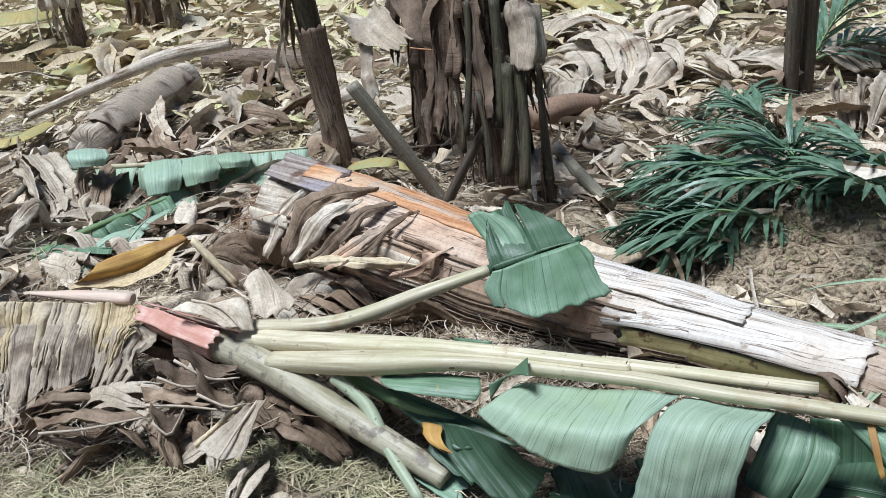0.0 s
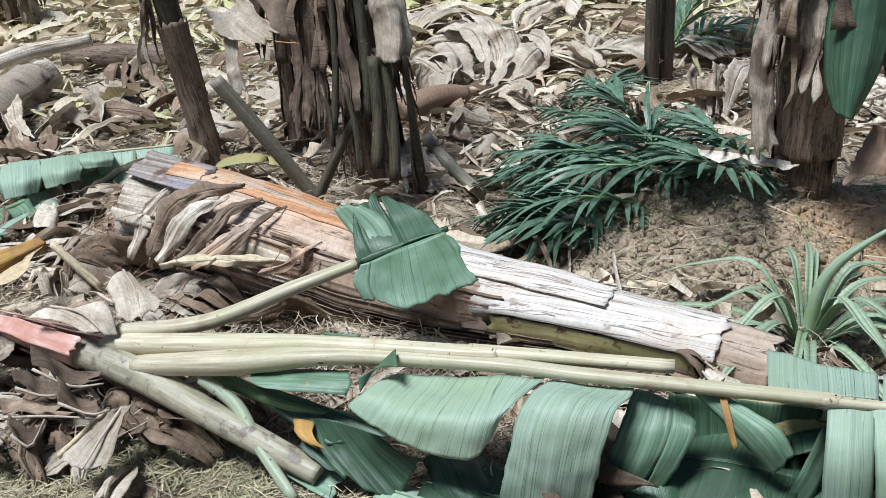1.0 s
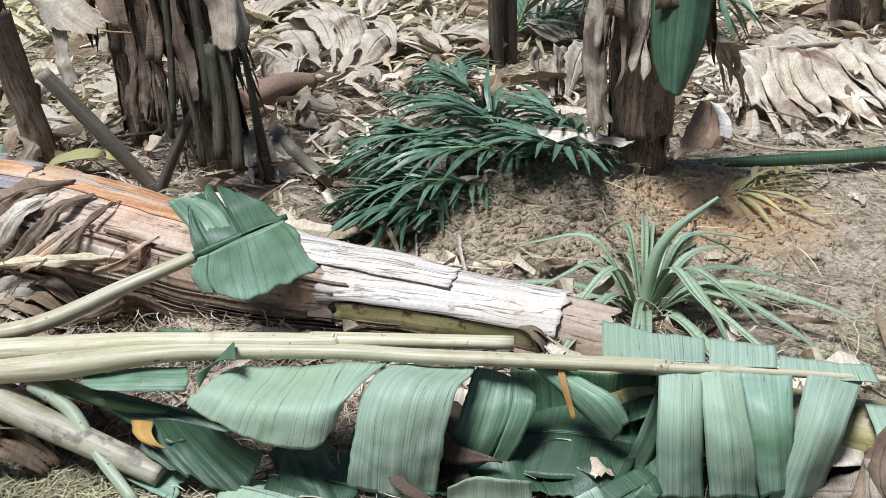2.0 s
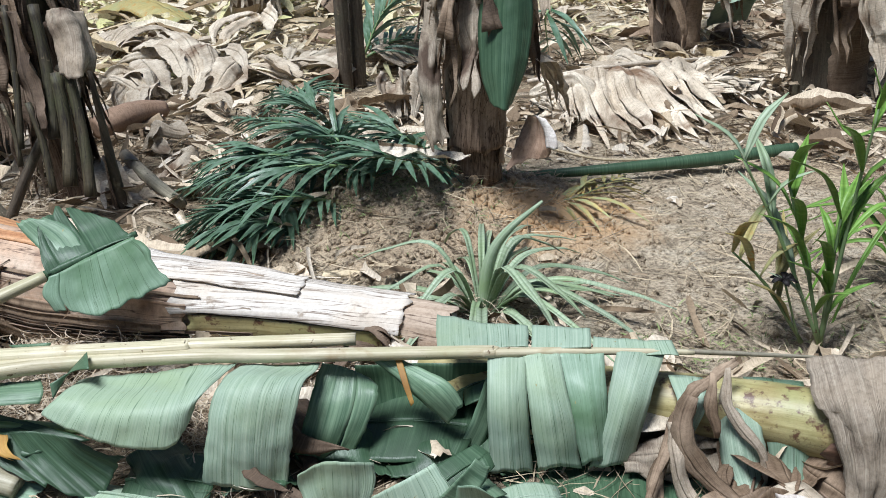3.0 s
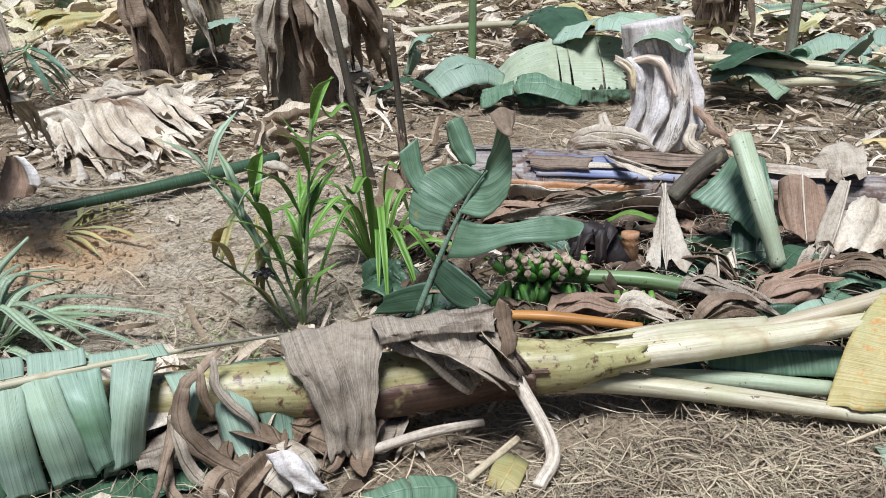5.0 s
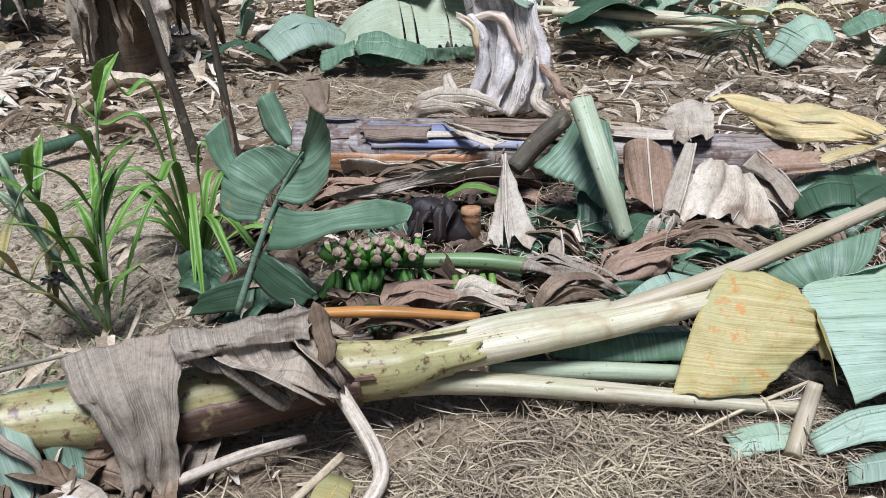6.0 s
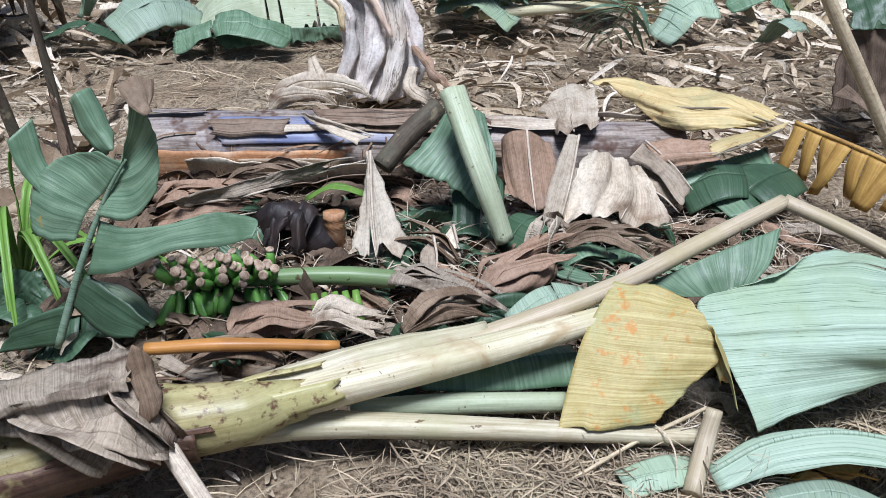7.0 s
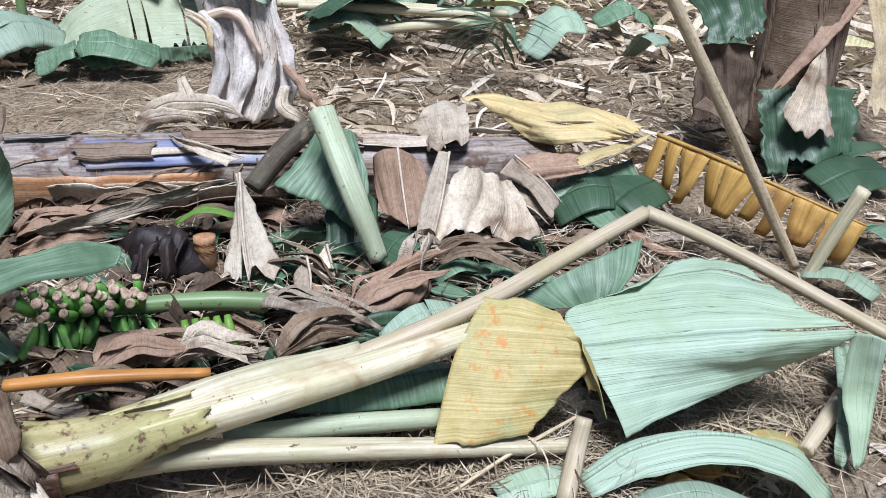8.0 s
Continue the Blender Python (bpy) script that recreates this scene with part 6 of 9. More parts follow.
# Lower leaf: LEAF_DARK puts the dense canopy's shade into its colour.
sheet_part("green_leaf", [[(4.401, -0.472, 0.270), (4.329, -0.515, 0.172), (4.201, -0.571, 0.012)], [(4.453, -0.662, 0.305), (4.342, -0.690, 0.175), (4.248, -0.733, 0.067)], [(4.529, -0.861, 0.292), (4.435, -0.866, 0.173), (4.345, -0.848, 0.072)]], LEAF_DARK, plant_r, seed=606, ragged=0.15, crumple=0.015, freq=10, pleat=(0.0, 14), crease=0.006)
sheet_part("dead_leaf", [[(4.159, -0.287, 0.254), (4.145, -0.378, 0.233), (4.107, -0.511, 0.145)], [(4.191, -0.326, 0.292), (4.159, -0.436, 0.227), (4.118, -0.517, 0.162)]], DRY_BLACK, plant_r, seed=607, ragged=0.15, crumple=0.015, freq=10, pleat=(0.0, 14), crease=0.024)
standing((6.258, 2.116, 0.000), (0, 0, 0), 1.2, 0.12, 0.12, TRUNK_BROWN, "far banana stem in brown dead leaves", ((0.5, 200, 0.45, 0.12, DRY_DARK), (0.5, 260, 0.45, 0.12, DRY_DARK)), 1, 14)

standing((2.926, 2.088, 0.000), (-0.10, 0.12, 0), 0.85, 0.022, 0.012, TRUNK_DARK, "thin dark young banana stem with green top", (), 0, 15)
standing((2.950, 1.909, 0.000), (-0.03, 0.06, 0), 0.7, 0.02, 0.010, TRUNK_DARK, "thin dark young banana stem", (), 1, 16)
standing((4.275, 2.587, 0.000), (0.0, 0.0, 0), 1.0, 0.022, 0.02, STALK_GREEN, "thin green young stem", (), 0, 17)
standing((5.651, 1.385, 0.000), (0.0, 0.0, 0), 1.0, 0.03, 0.028, STALK_DULL, "thin pale brown stem among green leaves", (), 0, 18)

# ---- litter and fallen pieces by the first trunk ----


def stick(name, label, pts, radii, mat, category="dry stalk", **kw):
    top = thing(name, pts[0], label, category)
    tube_part("stalk", pts, radii, {DRY: STICK_DRY, DRY_TAN: STICK_TAN}.get(mat, mat), top, **kw)
    return top


def rag(label, pts, w, mat, ang=(15, 80), seed=0, cuts=(), crumple=0.03, w2=None, category="dry leaf", name="dead_leaf", **kw):
    w = w * (1.0 if category == "banana leaf" else 1.2)
    w2 = w if w2 is None else w2
    r2 = random.Random(seed)
    if category == "banana leaf":
        lw, rw = [w * k for k in (0.9, 1, 1.02, 0.95)], [w2 * k for k in (0.95, 1.02, 1, 0.9)]
        a, b = r2.uniform(-20, 15), r2.uniform(-15, 25)
        return drop_leaf(name, pts, lw, rw, mat, label, category, la=(ang[0] * 0.4 + a, ang[1] * 0.2 + a), ra=(ang[0] * 0.4 - a, ang[1] * 0.3 - a + b * 0.4), cuts=(r2.uniform(0.3, 0.7),) if r2.random() < 0.5 else (), crumple=crumple * 0.8, loose=8,
                         gap=0.08, ragged=0.06, freq=6, seed=seed, wid=8, rib=0.004, step=0.02, fan=0.15, **kw)
    top = thing(name, pts[0], label, category)
    p0, p2 = V3(pts[0]), V3(pts[-1])
    p0, p2 = (p0, p2) if r2.random() < 0.5 else (p2, p0)
    long = p2 - p0
    tube_part("midrib", [p0 - long * 0.1, p0.lerp(p2, 0.5) + V3((0, 0, 0.02)), p2], [0.005, 0.004, 0.002], {DRY: STICK_DRY, DRY_TAN: STICK_TAN, DRY_GREY: STICK_DRY, DRY_DARK: TRUNK_BROWN}.get(mat, mat), top, seg=7, step=0.04)
    sk = Skin()
    shred(sk, p0 - long * 0.15, p2 + long * 0.2, w * 0.9, seed, n=r2.randint(3, 6), sag=max(V3(pts[1]).z - (p0.z + p2.z) / 2, 0))
    part("leaf_blade", sk, mat, top, thick=0.0012)
    return top


stick("dry_stalk", "long pale dry leaf stalk lying over litter", [(-2.052, 5.021, 0.080), (-1.682, 5.347, 0.160), (-1.394, 5.495, 0.220), (-1.055, 5.518, 0.250)], [0.02, 0.03, 0.042, 0.035], TRUNK_DRY, lump=0.1)
stick("dark_log", "dark brown rotting banana log", [(-1.294, 5.915, 0.070), (-0.955, 5.788, 0.080), (-0.613, 5.632, 0.070)], [0.06, 0.075, 0.06], TRUNK_BROWN, "log", seg=18, lump=0.3)
log = thing("pale_log", (-1.554, 5.309, 0.000), "pale rotting banana log under dry leaves", "log")
LG = [(-1.560, 4.372, 0.080), (-1.457, 4.862, 0.090), (-1.312, 5.434, 0.100)]
tube_part("core", LG, [0.09, 0.1, 0.09], TRUNK_DRY, log, seg=20, lump=0.25)
sheath_part("sheath", LG, [0.09, 0.1, 0.09], 10, 120, DRY_GREY, log, u0=0.1, u1=0.9, lift=0.01, jag=0.3, curl=0.01, crumple=0.008, seed=61)
for k, (a, b, c, w, m) in enumerate([
    ((-1.638, 4.707, 0.040), (-1.580, 4.906, 0.060), (-1.509, 5.228, 0.050), .06, DRY),
    ((-1.199, 4.275, 0.040), (-1.256, 4.438, 0.100), (-1.484, 5.058, 0.050), .05, DRY),
    ((-1.736, 4.136, 0.040), (-1.471, 3.569, 0.140), (-1.415, 3.576, 0.050), .07, DRY),
    ((-1.366, 3.477, 0.040), (-1.345, 3.620, 0.060), (-1.390, 3.874, 0.050), .06, DRY),
    ((-1.390, 4.180, 0.040), (-1.315, 3.753, 0.100), (-1.321, 3.668, 0.050), .06, DRY_DARK),
    ((-1.595, 3.376, 0.040), (-1.414, 3.180, 0.140), (-1.482, 3.483, 0.050), .06, DRY),
    ((-1.105, 5.341, 0.040), (-0.981, 5.109, 0.060), (-0.843, 4.986, 0.050), .07, DRY),
    ((-0.901, 5.568, 0.040), (-0.765, 4.938, 0.100), (-0.749, 4.800, 0.050), .07, DRY_DARK),
    ((-2.495, 5.801, 0.040), (-2.144, 5.363, 0.140), (-2.071, 5.730, 0.050), .04, DRY),
    ((-0.959, 4.694, 0.040), (-0.802, 4.503, 0.060), (-0.709, 4.443, 0.050), .06, DRY_DARK),
    ((0.622, 5.083, 0.040), (0.645, 4.667, 0.100), (0.756, 4.656, 0.050), .10, DRY),
    ((0.978, 5.666, 0.040), (0.937, 4.840, 0.140), (0.999, 4.833, 0.050), .10, DRY),
    ((1.016, 4.595, 0.040), (1.101, 4.753, 0.060), (1.258, 5.023, 0.050), .10, DRY),
    ((0.713, 5.638, 0.040), (0.838, 5.455, 0.100), (0.996, 5.764, 0.050), .1, DRY),
    ((1.632, 5.912, 0.040), (1.322, 5.188, 0.140), (1.275, 5.275, 0.050), .1, DRY),
    ((1.265, 4.881, 0.040), (1.336, 4.659, 0.060), (1.399, 4.566, 0.050), .09, DRY),
    ((2.006, 4.809, 0.040), (1.930, 4.474, 0.100), (2.050, 4.520, 0.050), .08, DRY),
    ((1.716, 3.765, 0.040), (1.713, 3.663, 0.140), (1.955, 4.153, 0.050), .08, DRY),
    ((1.455, 4.530, 0.040), (1.461, 4.401, 0.060), (1.531, 4.362, 0.050), .08, DRY_DARK),
    ((0.824, 4.372, 0.040), (0.885, 4.096, 0.100), (0.987, 4.188, 0.050), .05, DRY),
    ((2.376, 3.678, 0.040), (2.226, 3.253, 0.140), (2.436, 3.337, 0.050), .09, DRY),
    ((2.884, 3.920, 0.040), (2.831, 3.598, 0.060), (2.814, 3.402, 0.050), .09, DRY),
    ((0.860, 5.460, 0.040), (0.889, 5.016, 0.100), (1.016, 5.006, 0.050), .1, DRY),
    ((1.206, 5.117, 0.040), (1.043, 4.460, 0.140), (0.994, 4.575, 0.050), .09, DRY),
    ((0.982, 7.052, 0.040), (1.044, 6.657, 0.060), (1.166, 6.401, 0.050), .12, DRY),
    ((1.335, 7.506, 0.040), (1.396, 6.811, 0.100), (1.509, 6.782, 0.050), .14, DRY_TAN),
    ((2.226, 6.865, 0.040), (2.052, 5.996, 0.140), (2.210, 6.071, 0.050), .12, DRY_DARK),
]):
    rag("crumpled grey-brown dead banana leaf on the litter", [a, b, c], w, m, ang=(random.Random(k).uniform(-20, 40), random.Random(k + 50).uniform(20, 110)), seed=100 + k)

drop_leaf("curled_leaf", [(-1.543, 4.035, 0.100), (-1.165, 3.880, 0.130), (-0.831, 3.840, 0.150), (-0.503, 3.861, 0.140)], [0.02, 0.05, 0.06, 0.05], [0.03, 0.24, 0.20, 0.12], LEAF, "long curled pale green banana leaf in strips",
          "banana leaf", la=(0, 40), ra=(25, 100), cuts=(0.3, 0.5, 0.7, 0.85), gap=0.14, loose=25, crumple=0.006, seed=62, rib=0.012, rib_mat=PETIOLE)
bands = thing("curled_leaf", (-0.824, 3.775, 0.135), "pale green banana leaf curling down in broad strips", "banana leaf")
sheet_part("strip", [[(-1.156, 3.815, 0.152), (-1.133, 3.677, 0.137), (-1.113, 3.626, 0.075)], [(-1.079, 3.819, 0.161), (-1.040, 3.641, 0.155), (-1.043, 3.602, 0.093)], [(-1.003, 3.818, 0.158), (-0.970, 3.681, 0.147), (-0.989, 3.634, 0.091)]], LEAF, bands, seed=620, ragged=0.05, crease=0.006)
sheet_part("strip", [[(-1.003, 3.818, 0.158), (-0.982, 3.683, 0.152), (-0.962, 3.636, 0.097)], [(-0.928, 3.821, 0.166), (-0.892, 3.647, 0.169), (-0.893, 3.613, 0.117)], [(-0.853, 3.819, 0.161), (-0.820, 3.687, 0.161), (-0.837, 3.646, 0.117)]], LEAF, bands, seed=621, ragged=0.05, crease=0.006)
sheet_part("strip", [[(-0.866, 3.786, 0.088), (-0.846, 3.639, 0.053), (-0.797, 3.467, 0.012)], [(-0.806, 3.790, 0.097), (-0.773, 3.600, 0.064), (-0.750, 3.449, 0.012)], [(-0.747, 3.789, 0.094), (-0.716, 3.636, 0.047), (-0.703, 3.432, 0.012)]], LEAF, bands, seed=622, ragged=0.05, crease=0.006)
sheet_part("strip", [[(-0.743, 3.788, 0.093), (-0.736, 3.638, 0.051), (-0.696, 3.441, 0.012)], [(-0.698, 3.792, 0.102), (-0.676, 3.601, 0.067), (-0.664, 3.454, 0.012)], [(-0.656, 3.790, 0.098), (-0.632, 3.640, 0.056), (-0.632, 3.468, 0.012)]], LEAF, bands, seed=623, ragged=0.05, crease=0.006)
sheet_part("strip", [[(-0.656, 3.790, 0.098), (-0.632, 3.648, 0.074), (-0.595, 3.561, 0.012)], [(-0.616, 3.794, 0.107), (-0.582, 3.614, 0.095), (-0.572, 3.572, 0.026)], [(-0.578, 3.793, 0.103), (-0.544, 3.655, 0.090), (-0.553, 3.607, 0.032)]], LEAF, bands, seed=624, ragged=0.05, crease=0.006)
sheet_part("strip", [[(-1.070, 3.768, 0.048), (-1.054, 3.633, 0.040), (-1.017, 3.501, 0.012)], [(-1.012, 3.772, 0.058), (-0.978, 3.595, 0.054), (-0.967, 3.500, 0.012)], [(-0.956, 3.771, 0.055), (-0.922, 3.633, 0.040), (-0.918, 3.498, 0.012)]], LEAF, bands, seed=625, ragged=0.05, crease=0.006)
sheet_part("strip", [[(-1.459, 3.850, 0.229), (-1.418, 3.723, 0.239), (-1.389, 3.684, 0.203)], [(-1.377, 3.851, 0.232), (-1.321, 3.683, 0.249), (-1.318, 3.656, 0.213)], [(-1.296, 3.847, 0.222), (-1.252, 3.720, 0.234), (-1.268, 3.685, 0.204)]], LEAF, bands, seed=626, ragged=0.05, crease=0.006)
sheet_part("strip", [[(-0.853, 3.819, 0.161), (-0.838, 3.696, 0.181), (-0.820, 3.661, 0.152)], [(-0.794, 3.821, 0.166), (-0.762, 3.657, 0.191), (-0.762, 3.632, 0.161)], [(-0.735, 3.818, 0.159), (-0.702, 3.694, 0.176), (-0.715, 3.660, 0.150)]], LEAF, bands, seed=627, ragged=0.05, crease=0.006)
sheet_part("strip", [[(-0.576, 3.800, 0.120), (-0.569, 3.663, 0.108), (-0.551, 3.614, 0.047)], [(-0.530, 3.803, 0.126), (-0.513, 3.629, 0.130), (-0.517, 3.595, 0.077)], [(-0.485, 3.800, 0.120), (-0.469, 3.671, 0.125), (-0.492, 3.632, 0.086)]], LEAF, bands, seed=628, ragged=0.05, crease=0.006)
drop_leaf("green_leaf", [(-1.435, 3.218, 0.050), (-1.226, 3.384, 0.080), (-1.016, 3.573, 0.090)], [0.05, 0.06, 0.04], [0.06, 0.13, 0.07], LEAF_GREEN, "dark green torn leaf on a thick midrib", "banana leaf",
          la=(0, 40), ra=(20, 70), cuts=(0.3, 0.5, 0.7), loose=30, crumple=0.015, seed=64, rib=0.014, rib_mat=STALK_GREEN)
stick("green_stalk", "grey green leaf stalk in the litter", [(-1.727, 3.605, 0.060), (-1.686, 3.878, 0.080), (-1.710, 4.200, 0.080)], [0.012, 0.013, 0.01], STALK_DULL)
for k, (a, b, w) in enumerate([((-1.367, 3.153, 0.040), (-1.122, 3.148, 0.080), .04), ((-1.248, 3.080, 0.040), (-1.064, 3.379, 0.060), .035), ((-1.473, 3.344, 0.030), (-1.196, 3.116, 0.060), .04), ((-1.131, 3.212, 0.030), (-0.982, 3.424, 0.100), .03)]):
    rag("torn green leaf strip lying in litter", [a, V3(a).lerp(V3(b), 0.5) + V3((0, 0, 0.03)), b], w, LEAF if k % 2 else LEAF_GREEN, seed=140 + k, crumple=0.01, category="banana leaf", name="leaf_strip")
rag("grey green leaf piece in the litter", [(-2.128, 4.609, 0.080), (-1.935, 4.554, 0.120), (-1.928, 4.910, 0.080)], .09, LEAF_YELLOW, seed=150, crumple=0.01, category="banana leaf", name="leaf_piece")
rag("yellow green leaf lying far off", [(-2.978, 7.097, 0.300), (-2.606, 6.743, 0.350), (-2.619, 7.331, 0.300)], .2, LEAF_YELLOW, seed=151, crumple=0.01, category="banana leaf", name="leaf_piece")
rag("yellow leaf behind the trunk", [(-0.324, 3.784, 0.080), (-0.193, 3.698, 0.120), (-0.055, 3.694, 0.060)], .10, LEAF_YELLOW, seed=152, crumple=0.012, category="banana leaf", name="leaf_piece")
# sheath and dead leaf fan in front
trough = thing("open_sheath", (-1.047, 2.653, 0.203), "orange tan curled leaf sheath", "leaf sheath")
sheet_part("sheath_wall", [[(-1.072, 2.570, 0.214), (-0.906, 2.653, 0.202), (-0.736, 2.759, 0.242)], [(-1.011, 2.560, 0.241), (-0.890, 2.652, 0.237), (-0.737, 2.756, 0.260)], [(-0.981, 2.615, 0.265), (-0.871, 2.704, 0.267), (-0.761, 2.788, 0.258)]], LEAF_ORANGE, trough, seed=65, ragged=0.1, crumple=0.010, crease=0.006)
sheet_part("sheath_wall", [[(-1.068, 2.561, 0.218), (-0.904, 2.641, 0.201), (-0.734, 2.748, 0.243)], [(-1.040, 2.525, 0.211), (-0.880, 2.573, 0.196), (-0.792, 2.638, 0.219)]], DRY_TAN, trough, seed=68, ragged=0.3, crumple=0.012, crease=0.024)
stick("dry_strip", "pale dry stalk strip", [(-0.772, 2.861, 0.200), (-0.717, 2.830, 0.140), (-0.647, 2.797, 0.060)], [0.012, 0.014, 0.012], DRY_TAN)
fan = thing("dead_leaf", (-0.997, 2.371, 0.259), "tan and grey dead leaf fan hanging in shreds", "dry leaf")
sheet_part("leaf_blade", [[(-1.264, 2.382, 0.282), (-1.281, 2.310, 0.147), (-1.272, 2.170, 0.012)], [(-1.145, 2.378, 0.274), (-1.171, 2.292, 0.145), (-1.197, 2.209, 0.020)], [(-1.019, 2.355, 0.272), (-1.056, 2.278, 0.174), (-1.086, 2.197, 0.066)], [(-0.927, 2.342, 0.267), (-0.945, 2.273, 0.198), (-0.989, 2.185, 0.088)], [(-0.843, 2.330, 0.264), (-0.856, 2.271, 0.206), (-0.908, 2.193, 0.107)], [(-0.766, 2.316, 0.258), (-0.771, 2.269, 0.214), (-0.818, 2.222, 0.171)]], DRY_TAN, fan, seed=66, ragged=0.40, crumple=0.016, freq=12, tears=tuple((k + 0.4 * math.sin(k * 5.3)) / 30 for k in range(1, 30)), tear=0.7, pleat=(0.004, 26), step=0.007, crease=0.03)
sheet_part("under_layer", [[(-1.242, 2.339, 0.235), (-1.260, 2.267, 0.102), (-1.212, 2.064, 0.012)], [(-1.124, 2.335, 0.227), (-1.151, 2.250, 0.100), (-1.146, 2.112, 0.012)], [(-0.999, 2.312, 0.226), (-1.036, 2.236, 0.129), (-1.066, 2.155, 0.023)], [(-0.908, 2.299, 0.221), (-0.927, 2.231, 0.154), (-0.970, 2.143, 0.046)], [(-0.825, 2.287, 0.218), (-0.838, 2.229, 0.161), (-0.890, 2.152, 0.064)], [(-0.749, 2.273, 0.212), (-0.753, 2.227, 0.169), (-0.800, 2.180, 0.128)]], DRY_GREY, fan, seed=67, ragged=0.45, crumple=0.016, freq=12, tears=(0.08, 0.2, 0.31, 0.4, 0.52, 0.6, 0.7, 0.8, 0.88), tear=0.6, pleat=(0.005, 20), step=0.010, crease=0.024)
stick("pale_stalk", "pale fleshy leaf stalk", [(-1.110, 2.426, 0.270), (-0.967, 2.381, 0.270), (-0.819, 2.349, 0.260)], [0.006, 0.021, 0.020], PINK_PALE, lump=0.15, squash=0.7)
scrap_leaf("dead_leaf", (-0.681, 2.197, 0.000), "dry grey leaf wrapped over the pink stem end", "dry leaf", [[(-0.681, 2.197, 0.310), (-0.591, 2.145, 0.293), (-0.531, 2.096, 0.281)], [(-0.630, 2.216, 0.304), (-0.551, 2.161, 0.303), (-0.491, 2.092, 0.272)], [(-0.518, 2.214, 0.299), (-0.478, 2.167, 0.292), (-0.460, 2.110, 0.263)]], DRY, seed=801, ragged=0.15, crumple=0.014, freq=12, crease=0.02)
scrap_leaf("dead_leaf", (-0.545, 2.407, 0.000), "tan curled dry leaf by the stalks", "dry leaf", [[(-0.545, 2.407, 0.242), (-0.523, 2.352, 0.216), (-0.505, 2.298, 0.193)], [(-0.503, 2.479, 0.254), (-0.466, 2.392, 0.232), (-0.446, 2.298, 0.194)], [(-0.458, 2.443, 0.223), (-0.409, 2.389, 0.202), (-0.367, 2.349, 0.209)]], DRY, seed=802, ragged=0.15, crumple=0.014, freq=12, crease=0.02)
scrap_leaf("dead_leaf", (-0.476, 1.943, 0.000), "pale dry leaf on the grass edge", "dry leaf", [[(-0.476, 1.943, 0.161), (-0.550, 1.893, 0.134), (-0.603, 1.845, 0.114)], [(-0.458, 1.953, 0.159), (-0.499, 1.886, 0.133), (-0.537, 1.818, 0.103)], [(-0.431, 1.952, 0.157), (-0.453, 1.892, 0.146), (-0.488, 1.818, 0.101)]], DRY, seed=803, ragged=0.15, crumple=0.014, freq=12, crease=0.02)
scrap_leaf("dead_leaf", (-0.649, 2.114, 0.000), "pale dry leaf in the dark litter", "dry leaf", [[(-0.649, 2.114, 0.175), (-0.619, 2.087, 0.164), (-0.596, 2.061, 0.154)], [(-0.632, 2.139, 0.182), (-0.601, 2.112, 0.171), (-0.590, 2.082, 0.153)]], DRY, seed=804, ragged=0.15, crumple=0.014, freq=12, crease=0.02)
scrap_leaf("dead_leaf", (-0.730, 2.123, 0.000), "dark crumpled dead leaf under the stems", "dry leaf", [[(-0.730, 2.123, 0.195), (-0.650, 2.111, 0.169), (-0.554, 2.110, 0.166)], [(-0.708, 2.063, 0.184), (-0.641, 2.051, 0.157), (-0.552, 2.054, 0.163)]], DRY_BLACK, seed=810, ragged=0.4, crumple=0.03, freq=12, crease=0.03)
scrap_leaf("dead_leaf", (-0.758, 2.079, 0.000), "dark crumpled dead leaf under the stems", "dry leaf", [[(-0.758, 2.079, 0.145), (-0.649, 2.074, 0.136), (-0.529, 2.061, 0.106)], [(-0.735, 2.020, 0.136), (-0.640, 2.015, 0.125), (-0.528, 2.005, 0.104)]], DRY_DARK, seed=811, ragged=0.4, crumple=0.03, freq=12, crease=0.03)
scrap_leaf("dead_leaf", (-0.674, 2.103, 0.000), "dark crumpled dead leaf under the stems", "dry leaf", [[(-0.674, 2.103, 0.248), (-0.583, 2.082, 0.202), (-0.503, 2.076, 0.189)], [(-0.653, 2.043, 0.237), (-0.575, 2.022, 0.191), (-0.503, 2.020, 0.186)]], DRY_BLACK, seed=812, ragged=0.4, crumple=0.03, freq=12, crease=0.03)
scrap_leaf("dead_leaf", (-1.005, 2.027, 0.000), "dark crumpled dead leaf under the stems", "dry leaf", [[(-1.005, 2.027, 0.128), (-0.884, 2.028, 0.129), (-0.735, 2.030, 0.134)], [(-0.977, 1.969, 0.120), (-0.869, 1.969, 0.120), (-0.729, 1.974, 0.133)]], DRY_DARK, seed=813, ragged=0.4, crumple=0.03, freq=12, crease=0.03)
scrap_leaf("dead_leaf", (-0.730, 2.010, 0.000), "dark crumpled dead leaf under the stems", "dry leaf", [[(-0.730, 2.010, 0.139), (-0.679, 1.997, 0.110), (-0.634, 2.017, 0.154)], [(-0.707, 1.952, 0.131), (-0.669, 1.938, 0.101), (-0.630, 1.961, 0.153)]], DRY_BLACK, seed=814, ragged=0.4, crumple=0.03, freq=12, crease=0.03)
scrap_leaf("dead_leaf", (-0.612, 2.015, 0.000), "dark crumpled dead leaf under the stems", "dry leaf", [[(-0.612, 2.015, 0.200), (-0.536, 2.001, 0.168), (-0.484, 1.999, 0.164)], [(-0.592, 1.957, 0.191), (-0.528, 1.942, 0.159), (-0.483, 1.944, 0.162)]], DRY_DARK, seed=815, ragged=0.4, crumple=0.03, freq=12, crease=0.03)
